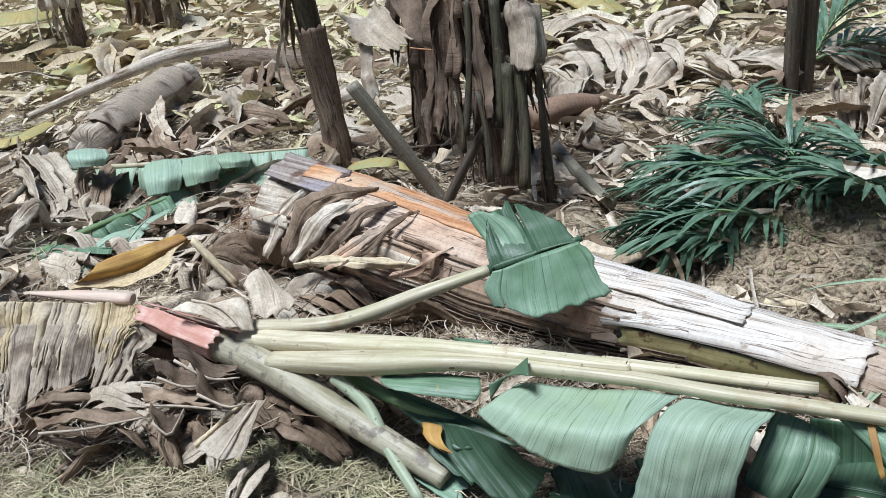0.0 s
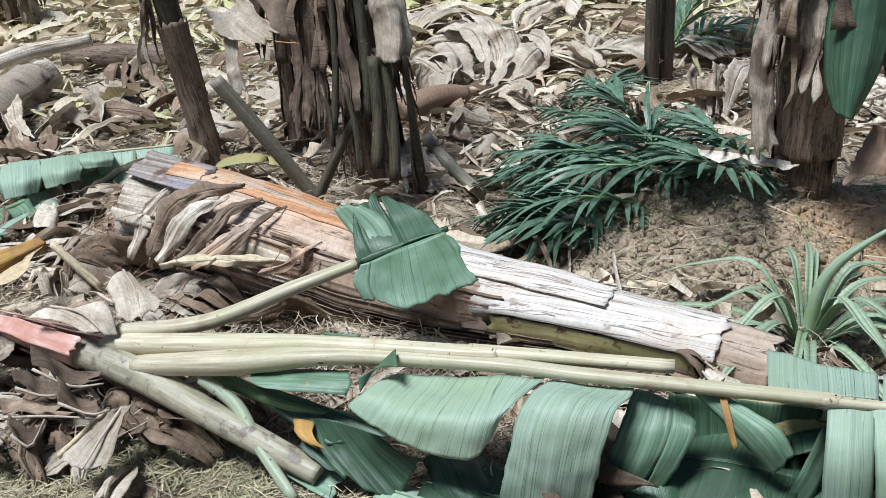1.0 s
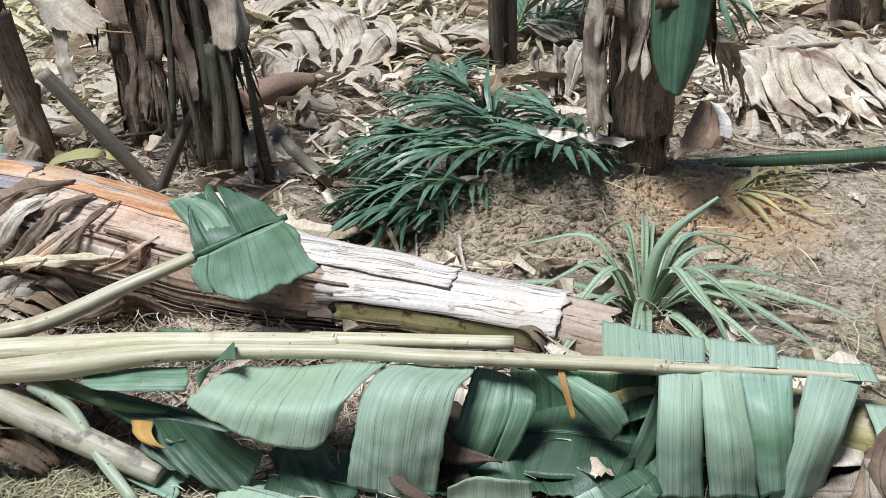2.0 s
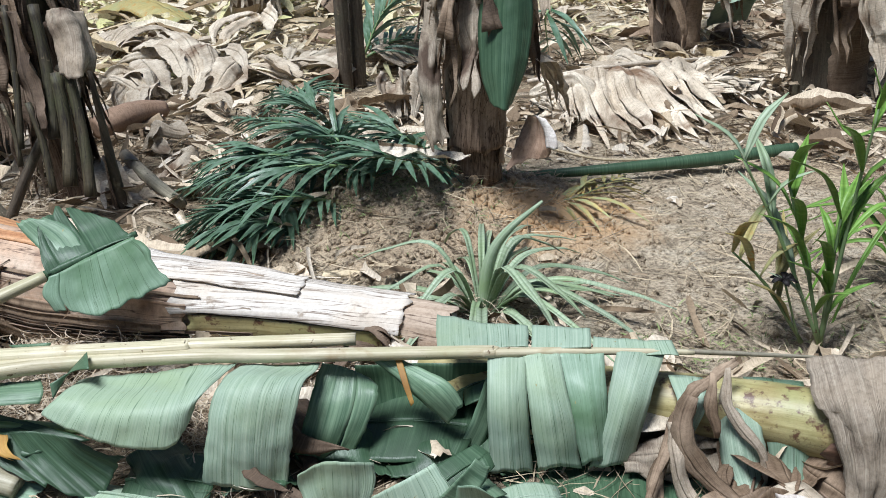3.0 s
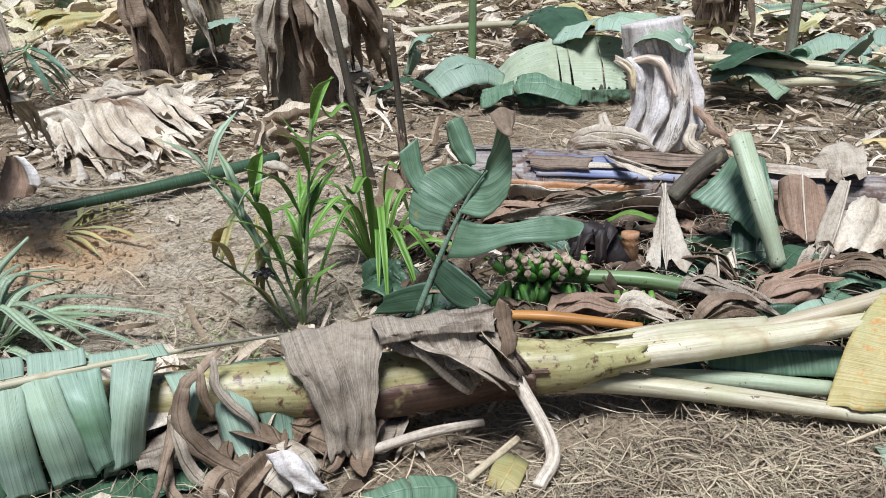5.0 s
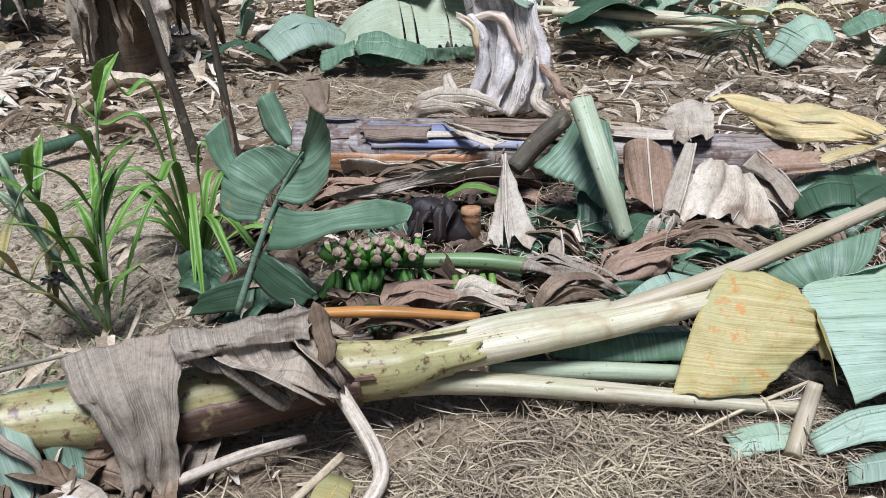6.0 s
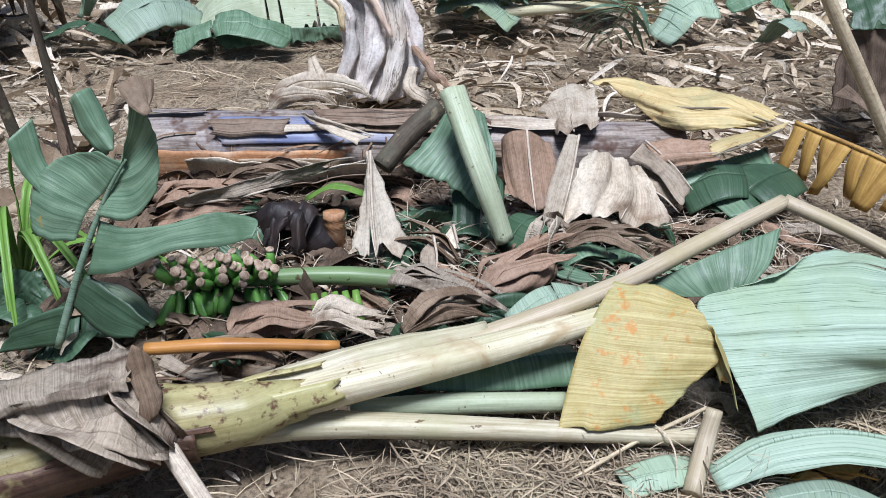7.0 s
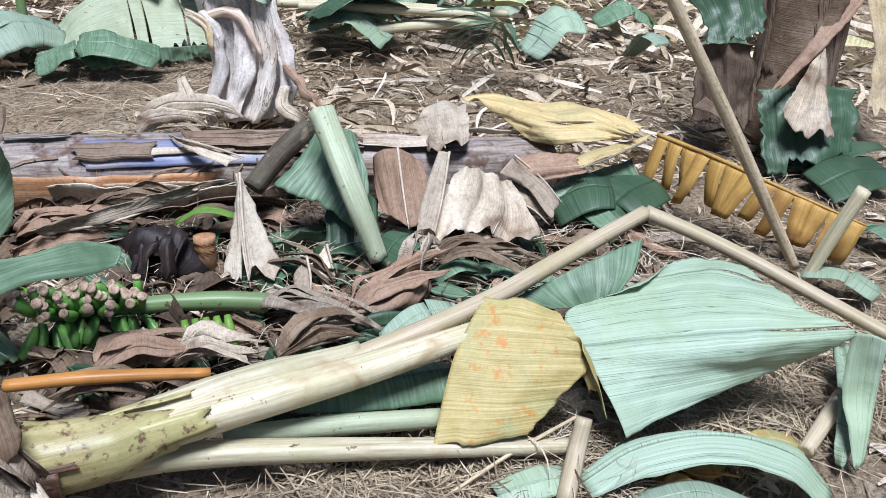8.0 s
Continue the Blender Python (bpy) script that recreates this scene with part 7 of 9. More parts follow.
rag("pale leaf scrap in grass", [(-0.504, 1.759, 0.030), (-0.487, 1.809, 0.050), (-0.481, 1.873, 0.040)], .02, DRY, seed=156, cuts=())
stick("twig", "thin tan twig on dead leaves", [(-0.619, 1.944, 0.060), (-0.546, 1.989, 0.100), (-0.488, 2.101, 0.100)], [0.006, 0.006, 0.004], DRY_TAN, "twig")
for k, (a, b, w, m) in enumerate([((-0.835, 2.363, 0.100), (-0.660, 2.304, 0.080), .06, DRY_DARK), ((-0.741, 2.262, 0.080), (-0.567, 2.262, 0.060), .07, DRY_DARK), ((-0.634, 2.265, 0.100), (-0.529, 2.177, 0.040), .05, DRY), ((-0.795, 2.210, 0.050), (-0.605, 2.123, 0.050), .06, DRY_DARK),
                                  ((-0.940, 2.147, 0.040), (-0.732, 2.131, 0.060), .04, DRY), ((-1.058, 2.108, 0.030), (-0.925, 2.155, 0.050), .05, DRY_DARK), ((-0.518, 2.108, 0.050), (-0.342, 1.994, 0.040), .05, DRY_DARK), ((-0.698, 2.327, 0.140), (-0.554, 2.221, 0.100), .05, DRY_DARK),
                                  ((-0.458, 2.062, 0.040), (-0.285, 1.908, 0.030), .05, DRY_DARK), ((-0.738, 2.921, 0.060), (-0.579, 2.948, 0.050), .06, DRY_DARK), ((-0.397, 2.723, 0.040), (-0.236, 2.543, 0.040), .06, DRY_DARK), ((-0.217, 2.487, 0.050), (0.036, 2.434, 0.050), .07, DRY_DARK),
                                  ((-0.491, 2.615, 0.030), (-0.251, 2.464, 0.030), .06, DRY), ((0.038, 2.485, 0.040), (0.299, 2.303, 0.040), .05, DRY_DARK), ((-0.240, 2.177, 0.040), (-0.154, 2.024, 0.030), .05, DRY_DARK)]):
    rag("dark crumpled dead leaf under the stalks", [a, V3(a).lerp(V3(b), 0.5) + V3((0.01, 0, 0.05)), b], w, m, seed=160 + k, ang=(10, 100))
# sticks by the clump
stick("leaning_stalk", "grey green dead stalk leaning on a stem", [(0.019, 3.398, 0.030), (-0.121, 3.398, 0.269), (-0.260, 3.398, 0.500)], [0.024, 0.028, 0.026], STALK_DULL, lump=0.1)
stick("broken_stick", "short dark broken stick", [(0.028, 3.373, 0.030), (0.113, 3.373, 0.178), (0.194, 3.373, 0.308)], [0.02, 0.018, 0.016], TRUNK_DARK, lump=0.15)
stick("dry_stalk", "dull leaf stalk lying on soil", [(0.501, 3.846, 0.040), (0.542, 3.470, 0.050), (0.598, 3.194, 0.040)], [0.025, 0.024, 0.02], STALK_DULL, lump=0.1)
stick("twig", "thin arching brown twig", [(0.231, 3.686, 0.326), (0.105, 3.686, 0.495), (-0.049, 3.686, 0.543)], [0.004, 0.004, 0.003], SHEATH_ORANGE, "twig", seg=6)
stick("dry_sheath", "pale dry sheath strip beside the heap", [(0.686, 2.468, 0.040), (0.853, 2.356, 0.060), (1.034, 2.317, 0.050)], [0.01, 0.022, 0.015], DRY_TAN, lump=0.2, squash=0.5)
stick("red_log", "reddish split banana log in litter", [(0.430, 4.160, 0.070), (0.587, 4.227, 0.090), (0.747, 4.306, 0.070)], [0.05, 0.06, 0.04], DRY_RED, "log", lump=0.3)

# ---- palm fronds ----
leaflet_sk = Skin()
blade(leaflet_sk, [(0, 0, 0), (0.5, 0, 0.06), (1, 0, -0.08)], [0.014, 0.048, 0.042, 0.004], [0.014, 0.048, 0.042, 0.004], la=(-25, -20), ra=(-25, -20), wid=2, step=0.2)
LEAFLET = leaflet_sk.mesh("leaflet")
LEAFLET.materials.append(PALM)
yellow_leaflet = LEAFLET.copy()
yellow_leaflet.materials.clear()
yellow_leaflet.materials.append(LEAF_YELLOW)


def frond(a, b, c, size, label, seed, n=26, mesh=None, rib=0.007, spread=62):
    pts = [V3(a), V3(b), V3(c)]
    top = thing("palm_frond", pts[0], label, "palm frond", "cut palm fronds")
    tube_part("rachis", pts, [rib, rib * 0.7, rib * 0.3], STALK_GREEN, top, seg=7, step=0.04)
    line, rr = spline(pts, n + 1), random.Random(seed)
    for i in range(1, n + 1):
        t, s, w = axes_at(line, i, V3((0, 0, 1)))
        f = i / n
        for sg in (-1, 1):
            an = radians(spread * (1.05 - 0.75 * f) + rr.uniform(-5, 5))
            d = t * math.cos(an) + s * (sg * math.sin(an)) + w * (rr.uniform(-0.10, 0.10) - 0.12)
            q = d.normalized().to_track_quat("X", "Z").to_matrix().to_4x4()
            ob = new("leaflet", mesh or LEAFLET)
            ob.parent = top
            ob.matrix_parent_inverse = Matrix.Translation(-pts[0])
            ln = 1.2 * size * (0.55 + 0.9 * math.sin(math.pi * min(0.15 + 0.8 * f, 1))) * rr.uniform(0.8, 1.1) * 0.75
            ob.matrix_basis = Matrix.Translation(line[i]) @ q @ pose(0, 0, 0, rr.uniform(-25, 25)) @ Matrix.Diagonal((ln, ln * 1.05, ln, 1))


FL = "cut dark green palm frond in a heap"
frond((1.155, 3.004, 0.080), (0.880, 3.027, 0.180), (0.706, 3.348, 0.060), 0.24, FL, 2)
frond((1.057, 2.931, 0.050), (0.773, 2.768, 0.120), (0.631, 2.833, 0.030), 0.22, FL, 4)
frond((1.154, 3.004, 0.100), (1.084, 2.840, 0.300), (1.101, 3.252, 0.200), 0.22, FL, 6)
frond((1.122, 2.913, 0.080), (1.222, 2.822, 0.200), (1.399, 2.933, 0.140), 0.22, FL, 8)
frond((1.356, 2.881, 0.120), (0.926, 2.759, 0.260), (0.640, 3.181, 0.100), 0.2, FL, 40, 30, spread=48)
frond((1.113, 2.778, 0.080), (0.793, 2.691, 0.200), (0.571, 2.967, 0.050), 0.2, FL, 41, 30, spread=48)
frond((1.168, 3.090, 0.120), (0.877, 2.978, 0.240), (0.722, 3.365, 0.120), 0.2, FL, 42, 30, spread=48)
frond((1.371, 3.118, 0.120), (1.062, 3.059, 0.280), (0.937, 3.646, 0.180), 0.2, FL, 43, 30, spread=48)
frond((1.522, 2.859, 0.120), (1.278, 2.789, 0.300), (1.309, 3.383, 0.200), 0.2, FL, 44, 30, spread=48)
frond((1.288, 3.429, 0.100), (1.190, 3.492, 0.220), (1.204, 3.968, 0.180), 0.2, FL, 45, 30, spread=48)
frond((1.414, 2.740, 0.150), (1.139, 2.543, 0.320), (1.156, 3.107, 0.200), 0.2, FL, 46, 30, spread=48)
frond((0.892, 2.688, 0.060), (0.717, 2.689, 0.140), (0.544, 2.846, 0.030), 0.2, FL, 47, 30, spread=48)
frond((1.134, 3.914, 0.030), (1.177, 3.760, 0.167), (1.299, 3.760, 0.212), 0.2, "green palm frond standing out of the heap", 10, 12)
frond((1.847, 4.622, 0.100), (1.967, 4.622, 0.302), (2.167, 4.622, 0.438), 0.3, "green palm frond arching beyond the stems", 11, 14)
frond((1.840, 4.568, 0.100), (2.058, 4.622, 0.160), (2.273, 4.622, 0.166), 0.26, "green palm frond arching beyond the stems", 12, 12)
frond((2.608, 4.016, 0.350), (2.568, 4.008, 0.300), (2.761, 4.303, 0.050), 0.3, "bluish green palm frond hanging far off", 13, 10)
frond((1.743, 2.577, 0.020), (1.856, 2.523, 0.050), (2.079, 2.640, 0.030), 0.2, "small yellow withered frond on soil", 14, 10, yellow_leaflet, 0.004)
frond((4.928, 0.575, 0.200), (4.719, 0.577, 0.300), (5.068, 0.735, 0.050), 0.25, "green frond drooping far off", 15, 10)

# ---- living plants on the patch ----


def strap_plant(base, label, leaves, mat, name="strap_leaf_plant"):
    base = V3(base)
    base.z = gz(base.x, base.y) - 0.01
    top = thing(name, base, label, "plant")
    for k, (ang, ln, w, rise, droop) in enumerate(leaves):
        d = V3((math.cos(radians(ang)), math.sin(radians(ang)), 0))
        a, b = base + d * 0.015, base + d * ln * 0.35 + V3((0, 0, rise))
        c, e = base + d * ln * 0.75 + V3((0, 0, rise * 0.95 - droop * 0.3)), base + d * ln + V3((0, 0, max(rise - droop, 0.01)))
        blade_part("leaf", [a, b, c, e], [w * 0.7, w, w * 0.8, 0.002], [w * 0.7, w, w * 0.8, 0.002], mat, top, la=(-25, -20), ra=(-25, -20), wid=2, step=0.03, swap=True, seed=k)
    return top


rr = random.Random(21)
strap_plant((1.209, 2.024, 0.000), "bromeliad-like plant with arching grey-green strap leaves", [(rr.uniform(0, 360), rr.uniform(0.28, 0.54), rr.uniform(0.009, 0.016), rr.uniform(0.06, 0.20), rr.uniform(0.04, 0.15)) for _ in range(38)], STRAP)
stick("bent_stalk", "thick grey-green bent flower stalk in the plant", [(1.209, 2.022, 0.020), (1.228, 2.014, 0.159), (1.269, 1.992, 0.247), (1.359, 1.946, 0.339)], [0.018, 0.017, 0.012, 0.004], STRAP, "plant stalk", step=0.03)
strap_plant((2.362, 1.554, 0.000), "young plant with long yellow-green strap leaves", [(rr.uniform(0, 360), rr.uniform(0.25, 0.50), rr.uniform(0.009, 0.016), rr.uniform(0.12, 0.32), rr.uniform(0.08, 0.3)) for _ in range(18)] + [(150, 0.2, 0.02, 0.55, -0.12), (130, 0.3, 0.018, 0.45, -0.1), (300, 0.1, 0.014, 0.36, -0.1), (200, 0.25, 0.018, 0.35, -0.05)], SHOOT)


def shoot(base, tips, label):
    base = V3(base)
    top = thing("leafy_shoot", base, label, "plant")
    r2 = random.Random(9)
    for tip, mat in tips:
        tip = V3(tip)
        line = spline([base, base.lerp(tip, 0.5) + V3((0.01, 0.01, 0.02)), tip], 12)
        tube_part("stem", [line[0], line[6], line[11]], [0.006, 0.005, 0.003], STALK_GREEN, top, seg=6, step=0.05)
        for i in (2, 4, 5, 7, 8, 10, 11):
            a = r2.uniform(0, 360)
            d = V3((math.cos(radians(a)), math.sin(radians(a)), 1.7)).normalized()
            ln = r2.uniform(0.15, 0.29)
            p = line[i]
            blade_part("leaf", [p, p + d * ln * 0.5, p + d * ln + V3((d.x, d.y, -0.6)) * ln * 0.3], [0.004, 0.016, 0.013, 0.001], [0.004, 0.016, 0.013, 0.001], mat, top, la=(-20, -20), ra=(-20, -20), wid=2, step=0.03, seed=i)


shoot((1.894, 1.436, 0.000), [((1.947, 1.408, 0.640), SHOOT), ((1.784, 1.493, 0.449), SHOOT), ((1.683, 1.546, 0.518), STRAP), ((1.902, 1.432, 0.362), SHOOT)], "tall leafy green shoot on the bare patch")
shoot((1.868, 1.472, 0.000), [((1.677, 1.549, 0.276), LEAF_YELLOW)], "small yellowing leafy shoot on soil")
pole = thing("rolled_leaf", (2.284, 2.706, 0.000), "rolled green banana leaf lying like a pole", "banana leaf")
tube_part("stalk", [(1.697, 2.823, 0.050), (2.016, 2.702, 0.050), (2.417, 2.588, 0.050), (2.779, 2.491, 0.060)], [0.012, 0.02, 0.026, 0.022], LEAF_DARK, pole, lump=0.08)
blade_part("torn_end", [(2.667, 2.513, 0.060), (2.730, 2.468, 0.060), (2.765, 2.407, 0.030)], [0.02, 0.03, 0.01], [0.02, 0.04, 0.02], DRY, pole, la=(10, 60), ra=(10, 80), crumple=0.015, seed=71)
stick("twig", "thin brown twig on soil", [(2.029, 3.033, 0.030), (2.131, 2.801, 0.040), (2.404, 2.681, 0.030)], [0.005, 0.006, 0.004], DRY_TAN, "twig", seg=6)

long_leaf = thing("dead_leaf", (2.339, 3.807, 0.000), "long dead banana leaf shredded into grey strips", "dry leaf")
sheet_part("leaf_blade", [[(2.266, 3.648, 0.120), (2.187, 3.522, 0.070), (2.073, 3.343, 0.020)], [(2.373, 3.465, 0.180), (2.306, 3.299, 0.105), (2.232, 3.083, 0.030)], [(2.586, 3.411, 0.200), (2.503, 3.166, 0.115), (2.477, 2.806, 0.030)], [(2.891, 3.428, 0.180), (2.923, 3.298, 0.105), (2.889, 2.963, 0.030)], [(3.292, 3.488, 0.120), (3.314, 3.335, 0.075), (3.255, 3.034, 0.030)]], DRY, long_leaf, seed=736, ragged=0.35, crumple=0.035, freq=5, pleat=(0.030, 7), tears=(0.1, 0.17, 0.25, 0.33, 0.4, 0.47, 0.56, 0.63, 0.7, 0.78, 0.86, 0.93), tear=0.75, crease=0.024)
tube_part("midrib", [(2.266, 3.648, 0.120), (2.586, 3.411, 0.200), (3.292, 3.488, 0.120)], [0.012, 0.011, 0.006], STICK_DRY, long_leaf, seg=8, step=0.04)

# ---- draped dead leaves on the second trunk ----
drape = thing("draped_dead_leaf", (1.548, 0.975, 0.277), "grey brown dead leaf draped over the yellow trunk", "dry leaf")
sheet_part("hanging_fold", [[(1.505, 1.117, 0.255), (1.457, 1.029, 0.209), (1.461, 0.963, 0.131), (1.431, 0.870, 0.012)], [(1.575, 1.061, 0.270), (1.509, 0.947, 0.228), (1.488, 0.888, 0.144), (1.475, 0.863, 0.012)], [(1.642, 0.995, 0.282), (1.566, 0.925, 0.233), (1.540, 0.880, 0.126), (1.490, 0.835, 0.012)], [(1.706, 0.932, 0.287), (1.604, 0.862, 0.248), (1.559, 0.836, 0.141), (1.517, 0.814, 0.012)]], DRY_GREY, drape, seed=73, ragged=0.05, crumple=0.012, freq=12, pleat=(0.006, 14), crease=0.024)
sheet_part("rolled_edge", [[(1.685, 0.981, 0.267), (1.607, 0.889, 0.295), (1.602, 0.865, 0.270)], [(1.797, 0.869, 0.285), (1.713, 0.783, 0.311), (1.704, 0.765, 0.289)], [(1.916, 0.751, 0.292), (1.824, 0.681, 0.313), (1.808, 0.675, 0.282)]], DRY_GREY, drape, seed=74, crumple=0.012, freq=14, pleat=(0.004, 12), crease=0.024)
sheet_part("tatter", [[(1.651, 0.859, 0.277), (1.665, 0.818, 0.246), (1.677, 0.777, 0.231)], [(1.731, 0.780, 0.284), (1.724, 0.752, 0.240), (1.732, 0.708, 0.213)], [(1.806, 0.706, 0.291), (1.790, 0.686, 0.232), (1.773, 0.668, 0.163)]], DRY_GREY, drape, seed=75, ragged=0.4, crumple=0.014, freq=14, tears=(0.3, 0.6, 0.8), pleat=(0.004, 20), crease=0.024)
sheet_part("tatter", [[(1.822, 0.704, 0.301), (1.810, 0.667, 0.263), (1.782, 0.645, 0.195)], [(1.849, 0.691, 0.352), (1.830, 0.654, 0.276), (1.807, 0.620, 0.213)], [(1.878, 0.662, 0.299), (1.857, 0.641, 0.258), (1.827, 0.628, 0.216)]], DRY_DARK, drape, seed=76, ragged=0.3, crumple=0.016, freq=16, crease=0.024)
brown_drape = thing("draped_dead_leaf", (1.359, 1.163, 0.261), "dark brown shredded dead leaf hanging on the green leaf", "dry leaf")
blade_part("shred", [(1.376, 1.174, 0.250), (1.254, 1.155, 0.226), (1.198, 1.154, 0.123), (1.034, 1.034, 0.015)], [0.008, 0.016, 0.016, 0.005], [0.008, 0.016, 0.013, 0.003], DRY_DARK, brown_drape, la=(-20, 50), ra=(10, 70), crumple=0.010, freq=16, ragged=0.3, seed=480, up=(-0.6, -0.6, 0.5), swap=True)
blade_part("shred", [(1.236, 1.145, 0.230), (1.201, 1.123, 0.154), (1.236, 1.074, 0.063), (1.303, 0.932, 0.015)], [0.017, 0.034, 0.034, 0.010], [0.017, 0.034, 0.027, 0.007], DRY_DARK, brown_drape, la=(-20, 50), ra=(10, 70), crumple=0.010, freq=16, ragged=0.3, seed=481, up=(-0.6, -0.6, 0.5), swap=True)
blade_part("shred", [(1.209, 1.157, 0.165), (1.189, 1.121, 0.098), (1.207, 1.082, 0.015), (1.216, 0.943, 0.015)], [0.013, 0.026, 0.026, 0.008], [0.013, 0.026, 0.021, 0.005], DRY_GREY, brown_drape, la=(-20, 50), ra=(10, 70), crumple=0.010, freq=16, ragged=0.3, seed=482, up=(-0.6, -0.6, 0.5), swap=True)
blade_part("shred", [(1.192, 1.146, 0.114), (1.159, 1.151, 0.030), (1.128, 1.063, 0.015), (1.102, 0.982, 0.015)], [0.011, 0.022, 0.022, 0.007], [0.011, 0.022, 0.018, 0.004], DRY_DARK, brown_drape, la=(-20, 50), ra=(10, 70), crumple=0.010, freq=16, ragged=0.3, seed=483, up=(-0.6, -0.6, 0.5), swap=True)
blade_part("shred", [(1.331, 1.149, 0.262), (1.315, 1.108, 0.178), (1.356, 1.053, 0.095), (1.371, 1.039, 0.015)], [0.007, 0.014, 0.014, 0.004], [0.007, 0.014, 0.011, 0.003], DRY_GREY, brown_drape, la=(-20, 50), ra=(10, 70), crumple=0.010, freq=16, ragged=0.3, seed=484, up=(-0.6, -0.6, 0.5), swap=True)
blade_part("shred", [(1.287, 1.136, 0.268), (1.266, 1.114, 0.195), (1.277, 1.104, 0.133)], [0.008, 0.016, 0.016, 0.005], [0.008, 0.016, 0.013, 0.003], DRY_DARK, brown_drape, la=(-20, 50), ra=(10, 70), crumple=0.010, freq=16, ragged=0.3, seed=485, up=(-0.6, -0.6, 0.5), swap=True)
white_scrap = thing("dead_leaf", (1.298, 0.923, 0.020), "white papery dead leaf crumpled under the strips", "dry leaf")
sheet_part("leaf_blade", [[(1.276, 0.937, 0.100), (1.296, 0.902, 0.065), (1.290, 0.837, 0.030)], [(1.312, 0.883, 0.130), (1.309, 0.841, 0.080), (1.333, 0.792, 0.030)], [(1.347, 0.846, 0.090), (1.352, 0.823, 0.055), (1.363, 0.797, 0.020)]], PAPER, white_scrap, seed=77, ragged=0.2, crumple=0.02, crease=0.024)
rag("grey dry leaf scrap at the knot", [(1.809, 0.807, 0.260), (1.821, 0.729, 0.240), (1.805, 0.631, 0.180)], .08, DRY_GREY, seed=170, ang=(10, 70))
rag("grey dry leaf scrap at the knot", [(1.726, 0.952, 0.220), (1.741, 0.819, 0.220), (1.756, 0.724, 0.160)], .06, DRY_GREY, seed=171, ang=(10, 70))
stick("bent_dry_stalk", "bent dry grey leaf stalk", [(1.908, 0.758, 0.240), (1.828, 0.630, 0.170), (1.774, 0.481, 0.050), (1.664, 0.447, 0.020)], [0.010, 0.018, 0.018, 0.016], DRY, groove=0.4)
stick("dry_stick", "pale dry stalk on straw", [(1.528, 0.831, 0.030), (1.651, 0.762, 0.040), (1.773, 0.682, 0.040)], [0.012, 0.013, 0.01], DRY)
stick("dry_stick", "pale dry stalk on straw", [(1.578, 0.583, 0.030), (1.766, 0.575, 0.040)], [0.010, 0.010], DRY_TAN)
rag("pale green leaf scrap on straw", [(1.598, 0.513, 0.020), (1.642, 0.516, 0.040), (1.721, 0.542, 0.030)], .04, LEAF_YELLOW, seed=172, crumple=0.01, category="banana leaf", name="leaf_piece")
for k, (a, b, w, m, lab) in enumerate([
        ((0.702, 1.289, 0.060), (0.868, 1.315, 0.100), .04, LEAF_DARK, "dark green folded leaf piece"), ((0.761, 1.245, 0.050), (0.849, 1.253, 0.070), .04, LEAF_GREEN, "green torn leaf piece"),
        ((0.833, 1.223, 0.050), (0.956, 1.166, 0.060), .04, LEAF, "pale green leaf piece"), 
        # The three LEAF_DARK pieces from here carry the shade in their colour.
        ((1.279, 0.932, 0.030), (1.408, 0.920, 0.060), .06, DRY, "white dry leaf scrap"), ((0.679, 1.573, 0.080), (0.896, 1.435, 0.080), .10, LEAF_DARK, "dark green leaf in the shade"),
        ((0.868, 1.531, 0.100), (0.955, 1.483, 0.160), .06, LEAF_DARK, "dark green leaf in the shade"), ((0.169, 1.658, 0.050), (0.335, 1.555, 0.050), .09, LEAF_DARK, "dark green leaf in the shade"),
        ((1.120, 1.315, 0.100), (1.263, 1.244, 0.120), .06, DRY, "pinkish dry leaf under the strips"), 
        ((0.085, 1.693, 0.030), (0.260, 1.502, 0.040), .06, LEAF, "pale green leaf on the ground"), ((1.359, 0.710, 0.040), (1.525, 0.572, 0.050), .05, LEAF_GREEN, "bright green leaf edge")]):
    rag(lab, [a, V3(a).lerp(V3(b), 0.5) + V3((0, 0, 0.012)), b], w, m, seed=180 + k, ang=(5, 60), crumple=0.016, cuts=(), category="banana leaf", name="leaf_piece")

# ---- heap of dead and green leaves behind the bunch ----
# Black lump and flaps, added to stand for a dark hole; amber core inside.
hole_lump = thing("dark_hole_lump", (2.820, 0.968, 0.000), "black lump standing for the dark hole in the heap", "stump")
tube_part("core", [(2.812, 0.982, 0.000), (2.828, 0.970, 0.050), (2.866, 0.959, 0.080)], [0.12, 0.12, 0.07], NEAR_BLACK, hole_lump, seg=22, lump=0.9, step=0.012, freq=16)
for k in range(7):
    c = V3((2.805, 0.964, 0.080)) + V3((0.03 * math.sin(k * 2.1), 0.05 * math.cos(k * 1.7), 0.01 * k))
    blade_part("rotten_flap", [c, c + V3((-0.05, 0.03 * math.sin(k), 0.03)), c + V3((-0.11, 0.06 * math.sin(k), -0.05))], [0.02, 0.03, 0.02], [0.02, 0.03, 0.01], NEAR_BLACK, hole_lump, crumple=0.03, seed=400 + k)
tube_part("heart", [(2.834, 0.865, 0.020), (2.807, 0.844, 0.100), (2.810, 0.847, 0.150)], [0.035, 0.03, 0.03], SHEATH_ORANGE, hole_lump, "amber inner core", seg=12)
stick("split_stalk", "pale green split banana stalk leaning on the trunk", [(2.923, 0.389, 0.120), (2.948, 0.482, 0.300), (3.053, 0.616, 0.460)], [0.026, 0.034, 0.036], PALE_GREEN, "banana stalk", groove=0.3, lump=0.1)
